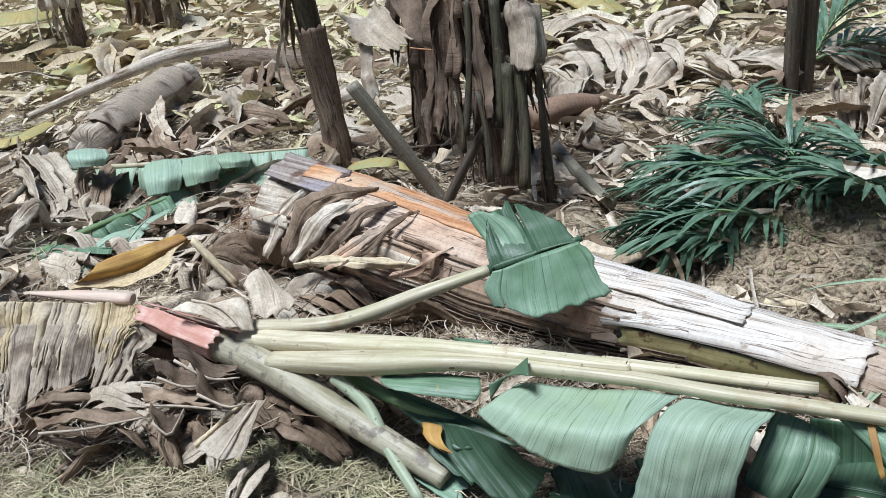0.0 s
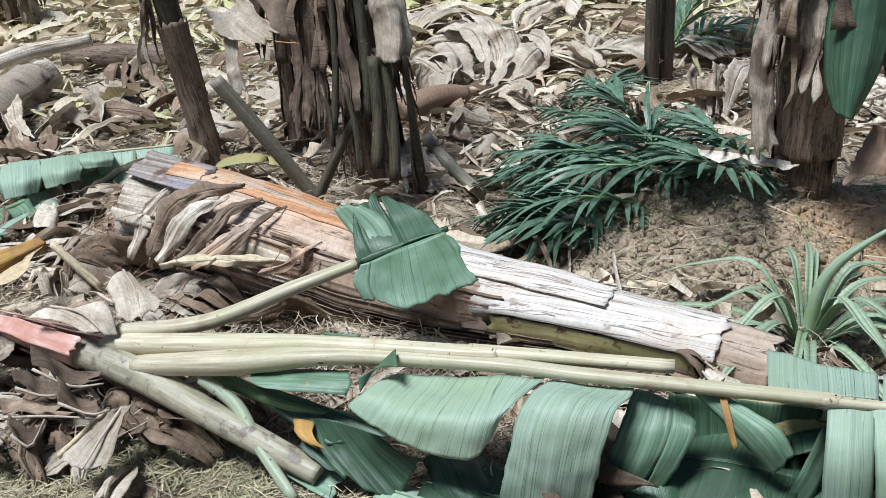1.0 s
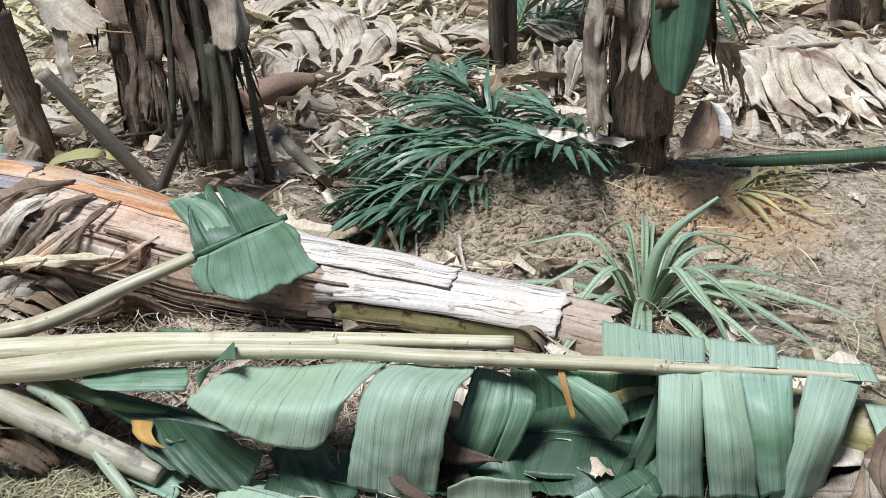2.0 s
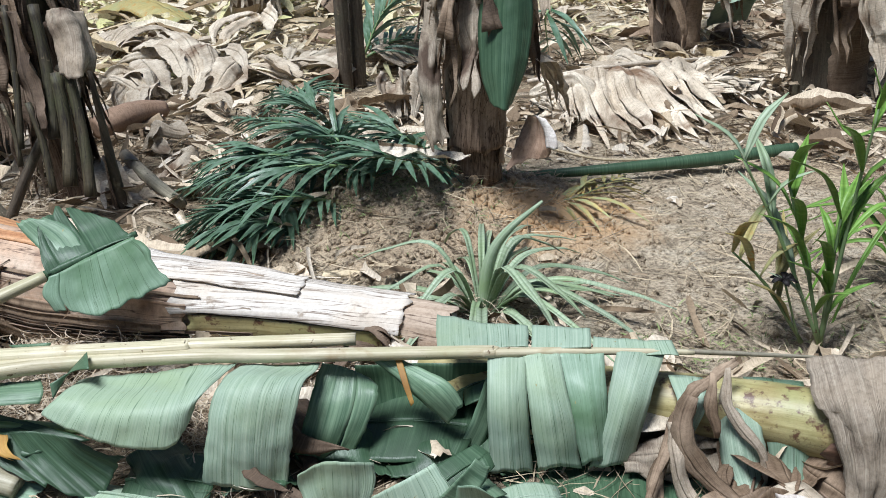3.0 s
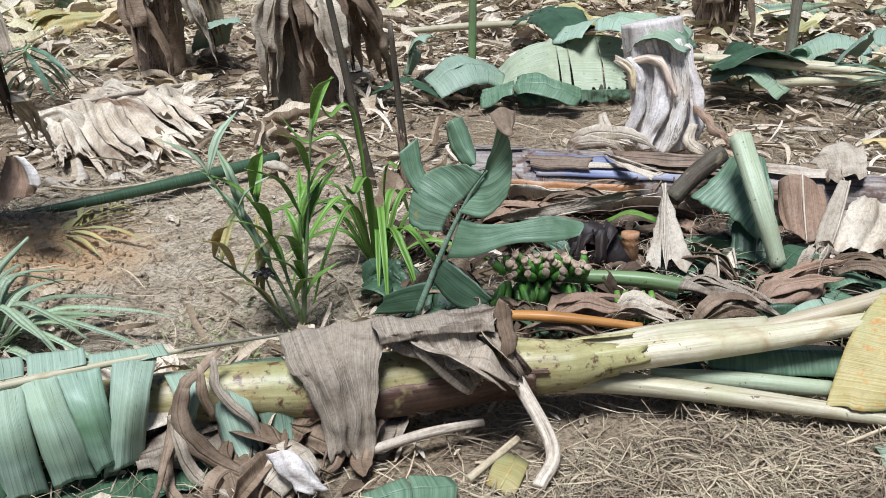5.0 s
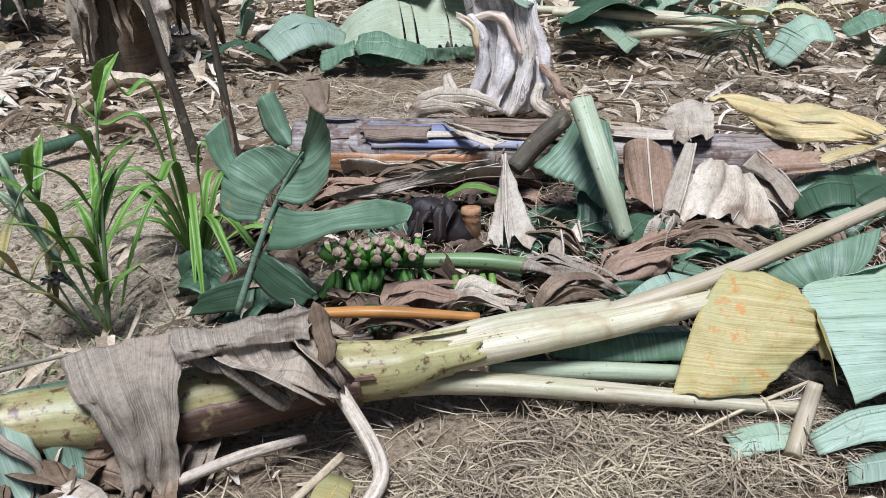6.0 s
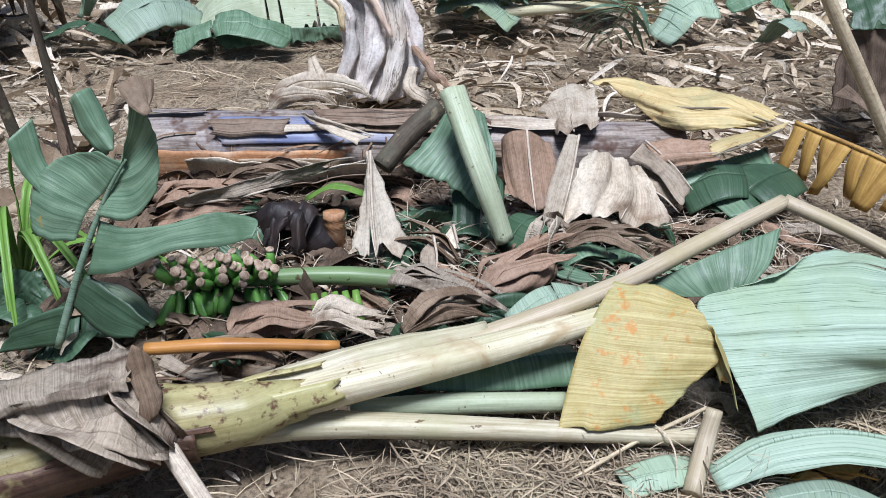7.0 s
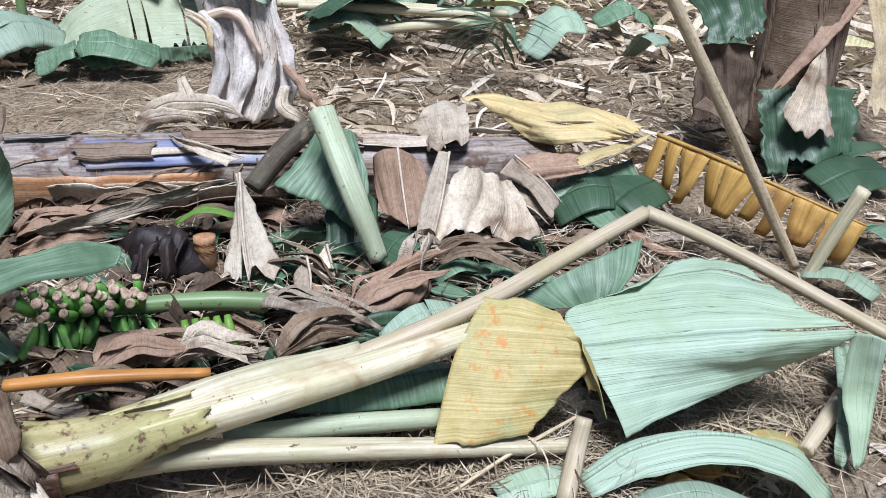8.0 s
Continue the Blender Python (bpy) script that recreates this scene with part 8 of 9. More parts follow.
stick("dark_stick", "dark rotten stalk against the trunk", [(3.036, 0.820, 0.200), (3.125, 0.785, 0.270), (3.231, 0.737, 0.330)], [0.03, 0.032, 0.03], TRUNK_DARK, lump=0.2)
for k, (a, b, w, m, lab) in enumerate([
        ((3.006, 0.220, 0.120), (3.164, 0.009, 0.080), .06, DRY_DARK, 0), ((2.710, 0.370, 0.080), (2.878, 0.242, 0.160), .05, DRY_RED, 1), ((2.870, 0.282, 0.120), (2.928, 0.248, 0.200), .05, DRY, 0), ((2.631, 0.566, 0.100), (2.632, 0.338, 0.100), .05, DRY, 0), ((2.604, 0.714, 0.040), (2.594, 0.547, 0.060), .05, DRY_DARK, 1), ((2.256, 0.775, 0.100), (2.382, 0.643, 0.120), .045, DRY_RED, 1), ((2.347, 0.623, 0.100), (2.392, 0.472, 0.120), .05, DRY, 0), ((2.135, 0.811, 0.080), (2.208, 0.653, 0.100), .05, DRY_DARK, 1), ((2.469, 0.439, 0.100), (2.602, 0.326, 0.120), .05, DRY_DARK, 1), ((2.824, 1.289, 0.120), (2.905, 1.031, 0.180), .05, DRY_DARK, 1), ((2.722, 1.332, 0.100), (2.831, 1.119, 0.120), .06, DRY_RED, 1), ((2.842, 0.675, 0.100), (2.833, 0.503, 0.080), .05, DRY_DARK, 1)]):
    rag(("crumpled grey beige dead leaf in the heap", "brown folded dead leaf in the heap")[lab], [a, V3(a).lerp(V3(b), 0.5) + V3((0, 0, 0.04)), b], w * 0.6, DRY_GREY if m is DRY and k % 2 else m, seed=200 + k)
for k, (a, b, w, m) in enumerate([((2.954, 0.406, 0.080), (3.082, 0.344, 0.140), .07, LEAF_DARK), ((2.960, 0.263, 0.080), (3.048, 0.152, 0.100), .05, LEAF_GREEN), ((2.594, 0.250, 0.100), (2.732, 0.118, 0.140), .04, LEAF), ((3.096, 0.146, 0.060), (3.093, 0.020, 0.060), .05, LEAF_GREEN),
                                  ((3.494, 0.057, 0.100), (3.579, -0.118, 0.160), .10, LEAF_DARK), ((3.448, -0.090, 0.080), (3.688, -0.234, 0.160), .10, LEAF_DARK), ((3.029, 0.626, 0.060), (3.069, 0.469, 0.080), .10, LEAF_DARK), ((2.770, 0.671, 0.050), (2.890, 0.595, 0.080), .04, LEAF_DARK),
                                  ((2.865, 0.971, 0.140), (2.943, 0.816, 0.160), .025, SHOOT), ((2.188, 1.252, 0.050), (2.262, 1.075, 0.060), .08, LEAF_DARK), ((2.285, 1.227, 0.100), (2.279, 1.022, 0.050), .03, STRAP), ((3.449, -0.701, 0.060), (3.402, -0.911, 0.060), .06, LEAF),
                                  ((4.139, -0.754, 0.050), (4.327, -0.973, 0.080), .10, LEAF_DARK), ((3.846, -0.837, 0.050), (3.771, -0.997, 0.060), .08, LEAF_GREEN), ((4.299, -0.699, 0.040), (4.542, -0.926, 0.100), .1, LEAF_DARK)]):
    rag("green leaf piece tangled in the heap", [a, V3(a).lerp(V3(b), 0.5) + V3((0, 0, 0.03)), b], w, m, seed=230 + k, ang=(0, 60), crumple=0.012, cuts=(0.5,), category="banana leaf", name="leaf_piece")
scrap_leaf("dead_leaf", (2.775, 0.732, 0.000), "bleached pointed dry sheath standing in the heap", "dry leaf", [[(2.905, 0.803, 0.296), (2.799, 0.771, 0.182), (2.699, 0.742, 0.080)], [(2.904, 0.785, 0.307), (2.809, 0.728, 0.189), (2.722, 0.666, 0.080)], [(2.934, 0.787, 0.275), (2.863, 0.683, 0.159), (2.814, 0.583, 0.080)]], DRY, seed=701, ragged=0.2, crumple=0.010, freq=12, pleat=(0.010, 14), tears=(0.4,), tear=0.4, crease=0.024)
scrap_leaf("dark_leaf", (3.118, 0.669, 0.000), "dark green folded banana leaf in the heap", "banana leaf", [[(3.118, 0.669, 0.360), (3.078, 0.699, 0.300), (2.998, 0.742, 0.240)], [(3.146, 0.605, 0.380), (3.101, 0.588, 0.290), (3.003, 0.624, 0.200)], [(3.179, 0.566, 0.360), (3.087, 0.486, 0.250), (3.017, 0.491, 0.140)]], LEAF_GREEN, seed=702, ragged=0.06, pleat=(0.004, 30), crease=0.006)
scrap_leaf("dark_leaf", (3.091, 0.621, 0.000), "dark green folded banana leaf in the heap", "banana leaf", [[(3.103, 0.626, 0.194), (3.025, 0.596, 0.128), (2.950, 0.549, 0.050)], [(3.135, 0.546, 0.217), (3.051, 0.513, 0.137), (2.968, 0.481, 0.060)], [(3.147, 0.479, 0.176), (3.066, 0.440, 0.096), (2.995, 0.434, 0.060)]], LEAF_DARK, seed=703, ragged=0.1, pleat=(0.003, 30), crease=0.006)
scrap_leaf("brown_leaf", (3.147, 0.510, 0.000), "brown rounded dead leaf", "dry leaf", [[(3.204, 0.531, 0.285), (3.130, 0.489, 0.215), (3.081, 0.443, 0.180)], [(3.206, 0.451, 0.325), (3.125, 0.402, 0.237), (3.051, 0.354, 0.160)], [(3.254, 0.390, 0.283), (3.187, 0.351, 0.224), (3.107, 0.340, 0.170)]], DRY_RED, seed=704, ragged=0.05, crumple=0.010, pleat=(0.003, 20), crease=0.024)
scrap_leaf("dead_leaf", (3.571, 0.551, 0.000), "beige papery leaf folded over the felled trunk", "dry leaf", [[(3.571, 0.551, 0.250), (3.511, 0.489, 0.245), (3.417, 0.432, 0.240)], [(3.784, 0.524, 0.270), (3.588, 0.446, 0.265), (3.415, 0.374, 0.260)], [(3.810, 0.428, 0.260), (3.639, 0.363, 0.255), (3.503, 0.324, 0.250)]], DRY, seed=705, ragged=0.08, crumple=0.012, pleat=(0.004, 20), crease=0.024)
scrap_leaf("dead_leaf", (3.219, 0.277, 0.000), "large crumpled beige dead leaf in the heap", "dry leaf", [[(3.293, 0.297, 0.268), (3.152, 0.308, 0.197), (3.033, 0.297, 0.140)], [(3.310, 0.244, 0.261), (3.185, 0.229, 0.193), (3.066, 0.234, 0.150)], [(3.364, 0.197, 0.225), (3.267, 0.146, 0.171), (3.159, 0.143, 0.140)], [(3.366, 0.147, 0.218), (3.284, 0.052, 0.151), (3.190, -0.002, 0.100)]], DRY, seed=706, ragged=0.12, crumple=0.016, freq=12, pleat=(0.014, 9), crease=0.024)
scrap_leaf("dead_leaf", (3.354, 0.185, 0.000), "folded beige dead leaf with dark creases", "dry leaf", [[(3.354, 0.185, 0.240), (3.391, 0.109, 0.190), (3.333, -0.001, 0.140)], [(3.476, 0.173, 0.250), (3.452, 0.077, 0.200), (3.419, 0.004, 0.150)]], DRY_GREY, seed=707, ragged=0.12, crumple=0.012, freq=14, pleat=(0.006, 16), crease=0.024)
scrap_leaf("dead_leaf", (2.982, 0.284, 0.000), "folded beige dead leaf with dark creases", "dry leaf", [[(2.982, 0.284, 0.150), (3.179, 0.187, 0.125), (3.167, 0.039, 0.100)], [(2.973, 0.254, 0.120), (3.120, 0.166, 0.100), (3.142, 0.052, 0.080)]], DRY, seed=708, ragged=0.2, crumple=0.012, freq=14, crease=0.024)
scrap_leaf("dead_leaf", (2.947, 0.219, 0.000), "folded beige dead leaf with dark creases", "dry leaf", [[(2.947, 0.219, 0.100), (3.093, 0.140, 0.085), (3.123, 0.015, 0.070)], [(2.909, 0.242, 0.070), (3.040, 0.136, 0.060), (3.095, 0.043, 0.050)]], LEAF_GREEN, seed=709, ragged=0.2, crumple=0.012, freq=14, crease=0.006)
scrap_leaf("dead_leaf", (3.302, 0.358, 0.000), "flat pale midrib of a dead leaf", "dry leaf", [[(3.242, 0.341, 0.325), (3.113, 0.341, 0.222), (2.984, 0.320, 0.100)], [(3.250, 0.311, 0.322), (3.128, 0.290, 0.211), (2.999, 0.281, 0.100)]], DRY, seed=710, ragged=0.05, crumple=0.008, crease=0.024)
scrap_leaf("dead_leaf", (2.890, 0.277, 0.000), "brown funnel of dry leaf", "dry leaf", [[(2.890, 0.277, 0.140), (2.759, 0.335, 0.120), (2.671, 0.381, 0.100)], [(2.881, 0.257, 0.160), (2.740, 0.268, 0.125), (2.695, 0.329, 0.090)], [(2.914, 0.230, 0.130), (2.822, 0.219, 0.105), (2.741, 0.280, 0.080)]], DRY_RED, seed=711, ragged=0.1, crumple=0.010, pleat=(0.004, 18), crease=0.024)
scrap_leaf("dead_leaf", (2.609, 0.586, 0.000), "beige dry leaf by the fruit stalk", "dry leaf", [[(2.609, 0.586, 0.120), (2.606, 0.479, 0.105), (2.586, 0.386, 0.090)], [(2.664, 0.568, 0.140), (2.660, 0.452, 0.120), (2.639, 0.317, 0.100)]], DRY_GREY, seed=712, ragged=0.12, crumple=0.012, freq=14, pleat=(0.006, 16), crease=0.024)
scrap_leaf("dead_leaf", (2.485, 0.450, 0.000), "olive curled leaf edge by the stalks", "dry leaf", [[(2.485, 0.450, 0.120), (2.594, 0.399, 0.115), (2.645, 0.325, 0.110)], [(2.483, 0.419, 0.100), (2.551, 0.363, 0.095), (2.613, 0.317, 0.090)]], DRY_TAN, seed=713, ragged=0.12, crumple=0.012, freq=14, pleat=(0.006, 16), crease=0.024)
scrap_leaf("dead_leaf", (2.298, 0.823, 0.000), "russet rolled dead leaf beside the bunch", "dry leaf", [[(2.330, 0.847, 0.125), (2.283, 0.829, 0.097), (2.254, 0.790, 0.080)], [(2.380, 0.756, 0.134), (2.348, 0.717, 0.113), (2.302, 0.703, 0.090)], [(2.414, 0.652, 0.115), (2.376, 0.633, 0.100), (2.337, 0.622, 0.090)]], DRY_RED, seed=714, ragged=0.08, crumple=0.012, pleat=(0.004, 16), crease=0.024)
scrap_leaf("leaf_piece", (2.547, 0.243, 0.000), "pale green leaf under the stalk", "banana leaf", [[(2.547, 0.243, 0.120), (2.682, 0.175, 0.125), (2.766, 0.099, 0.130)], [(2.643, 0.245, 0.120), (2.724, 0.190, 0.125), (2.789, 0.127, 0.130)]], LEAF, seed=715, ragged=0.1, crease=0.006)
scrap_leaf("yellow_leaf", (3.824, 0.456, 0.000), "ochre yellow drooping banana leaf over the trunk", "banana leaf", [[(3.824, 0.456, 0.270), (3.916, 0.199, 0.273), (3.905, 0.017, 0.277), (3.783, -0.191, 0.280)], [(3.775, 0.348, 0.280), (3.707, 0.151, 0.283), (3.763, -0.008, 0.287), (3.704, -0.149, 0.290)], [(3.684, 0.162, 0.220), (3.653, 0.079, 0.233), (3.690, -0.029, 0.247), (3.735, -0.118, 0.260)]], LEAF_OCHRE, seed=716, ragged=0.06, crumple=0.012, pleat=(0.003, 25), crease=0.024)
scrap_leaf("yellow_leaf", (3.776, -0.197, 0.000), "ochre leaf edge hanging over the heap", "banana leaf", [[(3.776, -0.197, 0.280), (3.707, -0.075, 0.250), (3.569, 0.028, 0.220)], [(3.742, -0.181, 0.260), (3.632, -0.092, 0.230), (3.550, 0.004, 0.200)]], LEAF_OCHRE, seed=717, ragged=0.08, crease=0.024)
scrap_leaf("dead_leaf", (3.467, 0.186, 0.000), "brown crumpled dead leaf on the trunk", "dry leaf", [[(3.467, 0.186, 0.220), (3.599, 0.117, 0.230), (3.592, -0.003, 0.240)], [(3.418, 0.155, 0.210), (3.503, 0.067, 0.215), (3.562, -0.026, 0.220)], [(3.450, 0.136, 0.180), (3.484, 0.050, 0.190), (3.562, -0.049, 0.200)]], DRY_RED, seed=718, ragged=0.12, crumple=0.012, freq=14, pleat=(0.006, 16), crease=0.024)
scrap_leaf("dark_leaf", (3.516, 0.086, 0.000), "dark green leaf folded in the heap", "banana leaf", [[(3.516, 0.086, 0.140), (3.492, -0.011, 0.110), (3.430, -0.117, 0.080)], [(3.562, -0.000, 0.160), (3.529, -0.081, 0.130), (3.465, -0.171, 0.100)]], LEAF_GREEN, seed=719, ragged=0.05, crease=0.006)
scrap_leaf("dark_leaf", (3.657, -0.034, 0.000), "dark green leaf folded in the heap", "banana leaf", [[(3.657, -0.034, 0.160), (3.615, -0.098, 0.130), (3.525, -0.175, 0.100)], [(3.777, -0.143, 0.180), (3.686, -0.188, 0.150), (3.600, -0.223, 0.120)]], LEAF_GREEN, seed=720, ragged=0.05, crease=0.006)
scrap_leaf("dead_leaf", (3.126, 1.155, 0.000), "white papery strip over the blue sheath", "dry leaf", [[(3.126, 1.155, 0.270), (3.061, 1.001, 0.255), (3.040, 0.891, 0.240)], [(3.098, 1.078, 0.280), (3.101, 0.963, 0.270), (3.098, 0.880, 0.260)]], DRY, seed=721, ragged=0.1, crumple=0.008, crease=0.024)
scrap_leaf("torn_sheath", (2.652, 1.288, 0.000), "torn brown sheath under the felled trunk", "leaf sheath", [[(2.652, 1.288, 0.160), (2.764, 1.137, 0.193), (2.894, 0.995, 0.227), (2.992, 0.832, 0.260)], [(2.696, 1.268, 0.120), (2.773, 1.108, 0.153), (2.905, 0.984, 0.187), (3.012, 0.861, 0.220)]], DRY_GREY, seed=722, ragged=0.3, crumple=0.016, freq=14, crease=0.024)
scrap_leaf("torn_sheath", (2.632, 1.318, 0.000), "torn brown sheath under the felled trunk", "leaf sheath", [[(2.632, 1.318, 0.100), (2.733, 1.256, 0.125), (2.779, 1.074, 0.150)], [(2.628, 1.340, 0.060), (2.697, 1.213, 0.080), (2.805, 1.075, 0.100)]], DRY_RED, seed=723, ragged=0.4, crumple=0.016, freq=14, crease=0.024)
drop_leaf("orange_leaf", [(3.822, -0.211, 0.260), (3.726, -0.407, 0.250), (3.629, -0.633, 0.220), (3.595, -0.857, 0.170)], [], [0.20, 0.19, 0.18, 0.16], LEAF_ORANGE, "orange yellow dead leaf torn like a comb", "banana leaf",
          ra=(50, 95), cuts=tuple(k / 13 for k in range(1, 13)), gap=0.3, loose=15, fan=0.2, crumple=0.01, seed=194, rib=0.008)
scrap_leaf("dead_leaf", (3.209, 0.364, 0.000), "crumpled beige dead leaf in the heap", "dry leaf", [[(3.209, 0.364, 0.230), (3.146, 0.352, 0.171), (3.076, 0.341, 0.100)], [(3.281, 0.295, 0.218), (3.224, 0.288, 0.172), (3.157, 0.293, 0.120)]], DRY, seed=840, ragged=0.25, crumple=0.016, freq=12, crease=0.028)
# Near-black strip put where only a shaded gap lies between folds.
scrap_leaf("dead_leaf", (3.269, 0.315, 0.000), "near-black leaf strip standing for a shaded gap in the heap", "dry leaf", [[(3.269, 0.315, 0.138), (3.288, 0.222, 0.143), (3.283, 0.116, 0.100)], [(3.214, 0.294, 0.112), (3.236, 0.195, 0.119), (3.231, 0.109, 0.090)]], DRY_BLACK, seed=841, ragged=0.25, crumple=0.016, freq=12, crease=0.028)
scrap_leaf("dead_leaf", (3.160, 0.274, 0.000), "crumpled beige dead leaf in the heap", "dry leaf", [[(3.160, 0.274, 0.097), (3.192, 0.173, 0.117), (3.201, 0.061, 0.090)], [(3.131, 0.246, 0.073), (3.156, 0.160, 0.093), (3.164, 0.066, 0.080)]], DRY, seed=842, ragged=0.25, crumple=0.016, freq=12, crease=0.028)
scrap_leaf("dead_leaf", (3.436, 0.170, 0.000), "crumpled beige dead leaf in the heap", "dry leaf", [[(3.436, 0.170, 0.185), (3.430, 0.081, 0.154), (3.406, 0.024, 0.120)], [(3.385, 0.150, 0.147), (3.378, 0.081, 0.130), (3.357, 0.022, 0.100)]], DRY_GREY, seed=843, ragged=0.25, crumple=0.016, freq=12, crease=0.028)
scrap_leaf("dead_leaf", (2.777, 0.579, 0.000), "narrow dry leaf standing in the heap", "dry leaf", [[(2.777, 0.579, 0.108), (2.742, 0.553, 0.082), (2.694, 0.544, 0.050)], [(2.817, 0.551, 0.147), (2.776, 0.521, 0.108), (2.719, 0.500, 0.050)]], DRY_GREY, seed=844, ragged=0.25, crumple=0.016, freq=12, crease=0.028)
scrap_leaf("dead_leaf", (2.849, 0.548, 0.000), "narrow dry leaf standing in the heap", "dry leaf", [[(2.849, 0.548, 0.115), (2.811, 0.512, 0.076), (2.783, 0.473, 0.050)], [(2.907, 0.535, 0.144), (2.862, 0.495, 0.090), (2.817, 0.472, 0.050)]], DRY, seed=845, ragged=0.25, crumple=0.016, freq=12, crease=0.028)
scrap_leaf("dead_leaf", (2.580, 0.720, 0.000), "brown dead leaf below the fruit stalk", "dry leaf", [[(2.580, 0.720, 0.074), (2.589, 0.643, 0.076), (2.588, 0.562, 0.060)], [(2.530, 0.691, 0.035), (2.542, 0.616, 0.044), (2.540, 0.552, 0.040)]], DRY_RED, seed=846, ragged=0.25, crumple=0.016, freq=12, crease=0.028)
scrap_leaf("leaf_piece", (2.929, 0.289, 0.000), "green leaf piece tangled in the heap", "banana leaf", [[(2.929, 0.289, 0.081), (2.939, 0.215, 0.088), (2.936, 0.137, 0.070)], [(2.878, 0.283, 0.057), (2.888, 0.211, 0.065), (2.891, 0.136, 0.060)]], LEAF_GREEN, seed=847, ragged=0.25, crumple=0.016, freq=12, crease=0.028)
scrap_leaf("leaf_piece", (3.040, 0.252, 0.000), "green leaf piece tangled in the heap", "banana leaf", [[(3.040, 0.252, 0.106), (3.047, 0.176, 0.106), (3.041, 0.094, 0.080)], [(2.986, 0.246, 0.081), (3.000, 0.158, 0.082), (2.993, 0.094, 0.070)]], LEAF_MID, seed=848, ragged=0.25, crumple=0.016, freq=12, crease=0.028)
scrap_leaf("dead_leaf", (2.473, 0.547, 0.000), "curled dry leaf by the stalks", "dry leaf", [[(2.473, 0.547, 0.056), (2.485, 0.494, 0.083), (2.482, 0.433, 0.080)], [(2.432, 0.540, 0.042), (2.447, 0.474, 0.063), (2.443, 0.428, 0.070)]], DRY_GREY, seed=849, ragged=0.25, crumple=0.016, freq=12, crease=0.028)
scrap_leaf("dead_leaf", (2.160, 0.905, 0.000), "curled dry leaf by the stalks", "dry leaf", [[(2.160, 0.905, 0.066), (2.163, 0.829, 0.060), (2.174, 0.758, 0.070)], [(2.117, 0.889, 0.052), (2.126, 0.802, 0.046), (2.138, 0.733, 0.060)]], DRY_GREY, seed=850, ragged=0.25, crumple=0.016, freq=12, crease=0.028)
scrap_leaf("dead_leaf", (2.211, 0.785, 0.000), "curled dry leaf by the stalks", "dry leaf", [[(2.211, 0.785, 0.061), (2.225, 0.702, 0.065), (2.226, 0.642, 0.070)], [(2.172, 0.766, 0.045), (2.182, 0.689, 0.050), (2.192, 0.620, 0.060)]], DRY, seed=851, ragged=0.25, crumple=0.016, freq=12, crease=0.028)
stick("long_dry_stalk", "long dry grey leaf stalk leaning from a plant", [(3.531, -0.687, 0.030), (3.457, -0.440, 0.443), (3.383, -0.193, 0.843)], [0.018, 0.022, 0.02], DRY_TAN, groove=0.3)
stick("split_stalk", "short pale split stalk standing in litter", [(3.439, -0.713, 0.040), (3.453, -0.757, 0.188), (3.467, -0.805, 0.330)], [0.018, 0.022, 0.022], PETIOLE, "banana stalk", groove=0.5)
drop_leaf("leaf_strip", [(2.946, -0.790, 0.140), (2.795, -0.807, 0.100), (2.624, -0.797, 0.020)], [0.05, 0.04, 0.01], [0.03, 0.04, 0.015], LEAF, "pale green leaf strip hanging to the straw", "banana leaf", la=(0, 30), ra=(0, 30), crumple=0.015, cuts=(0.5,), seed=195)
stick("tan_stalk", "short tan leaf stalk on straw", [(2.640, -0.719, 0.030), (2.832, -0.791, 0.070)], [0.018, 0.02], PETIOLE_TAN)
stick("thin_stick", "thin pale stick on straw", [(2.231, -0.032, 0.020), (2.362, -0.130, 0.060), (2.452, -0.240, 0.120)], [0.004, 0.005, 0.004], DRY_TAN, seg=6)
rag("orange brown leaf under the arched leaf", [(2.445, -0.444, 0.020), (2.464, -0.509, 0.040), (2.512, -0.590, 0.020)], .04, LEAF_ORANGE, seed=250, cuts=(), crumple=0.01)
rag("pale green leaf on straw", [(2.261, -0.127, 0.030), (2.313, -0.206, 0.050), (2.355, -0.256, 0.040)], .04, LEAF, seed=251, cuts=(), crumple=0.01, category="banana leaf", name="leaf_piece")
rag("lower pale green leaf on straw", [(2.324, -0.369, 0.020), (2.382, -0.502, 0.060), (2.415, -0.627, 0.030)], .05, LEAF, seed=252, cuts=(), crumple=0.008, category="banana leaf", name="leaf_piece")
rag("olive leaf scrap on straw", [(2.585, -0.584, 0.030), (2.632, -0.637, 0.050), (2.658, -0.713, 0.030)], .04, LEAF_YELLOW, seed=253, cuts=(), crumple=0.008, category="banana leaf", name="leaf_piece")

# ---- broken bleached stem and green leaves beyond ----
BT = [(3.981, 1.320, 0.000), (4.031, 1.363, 0.186), (4.037, 1.416, 0.395), (4.042, 1.457, 0.556)]
broken = thing("broken_banana_plant", BT[0], "bleached broken banana stem with papery sheaths spilling down", "banana plant")
tube_part("stem", BT, [0.125, 0.12, 0.125, 0.12], PAPER, broken, seg=30, lump=0.2, flute=(6, 0.07), up=(0, 1, 0.1))
blade_part("sheath", [(3.890, 1.478, 0.420), (3.885, 1.405, 0.328), (3.866, 1.402, 0.206), (3.831, 1.433, 0.032)], [0.025, 0.035, 0.035, 0.021], [0.025, 0.035, 0.032, 0.018], PAPER, broken, la=(-10, 60), ra=(0, 70), crumple=0.014, freq=12, ragged=0.25, seed=520, up=(-0.8, -0.3, 0.4), thick=0.002)
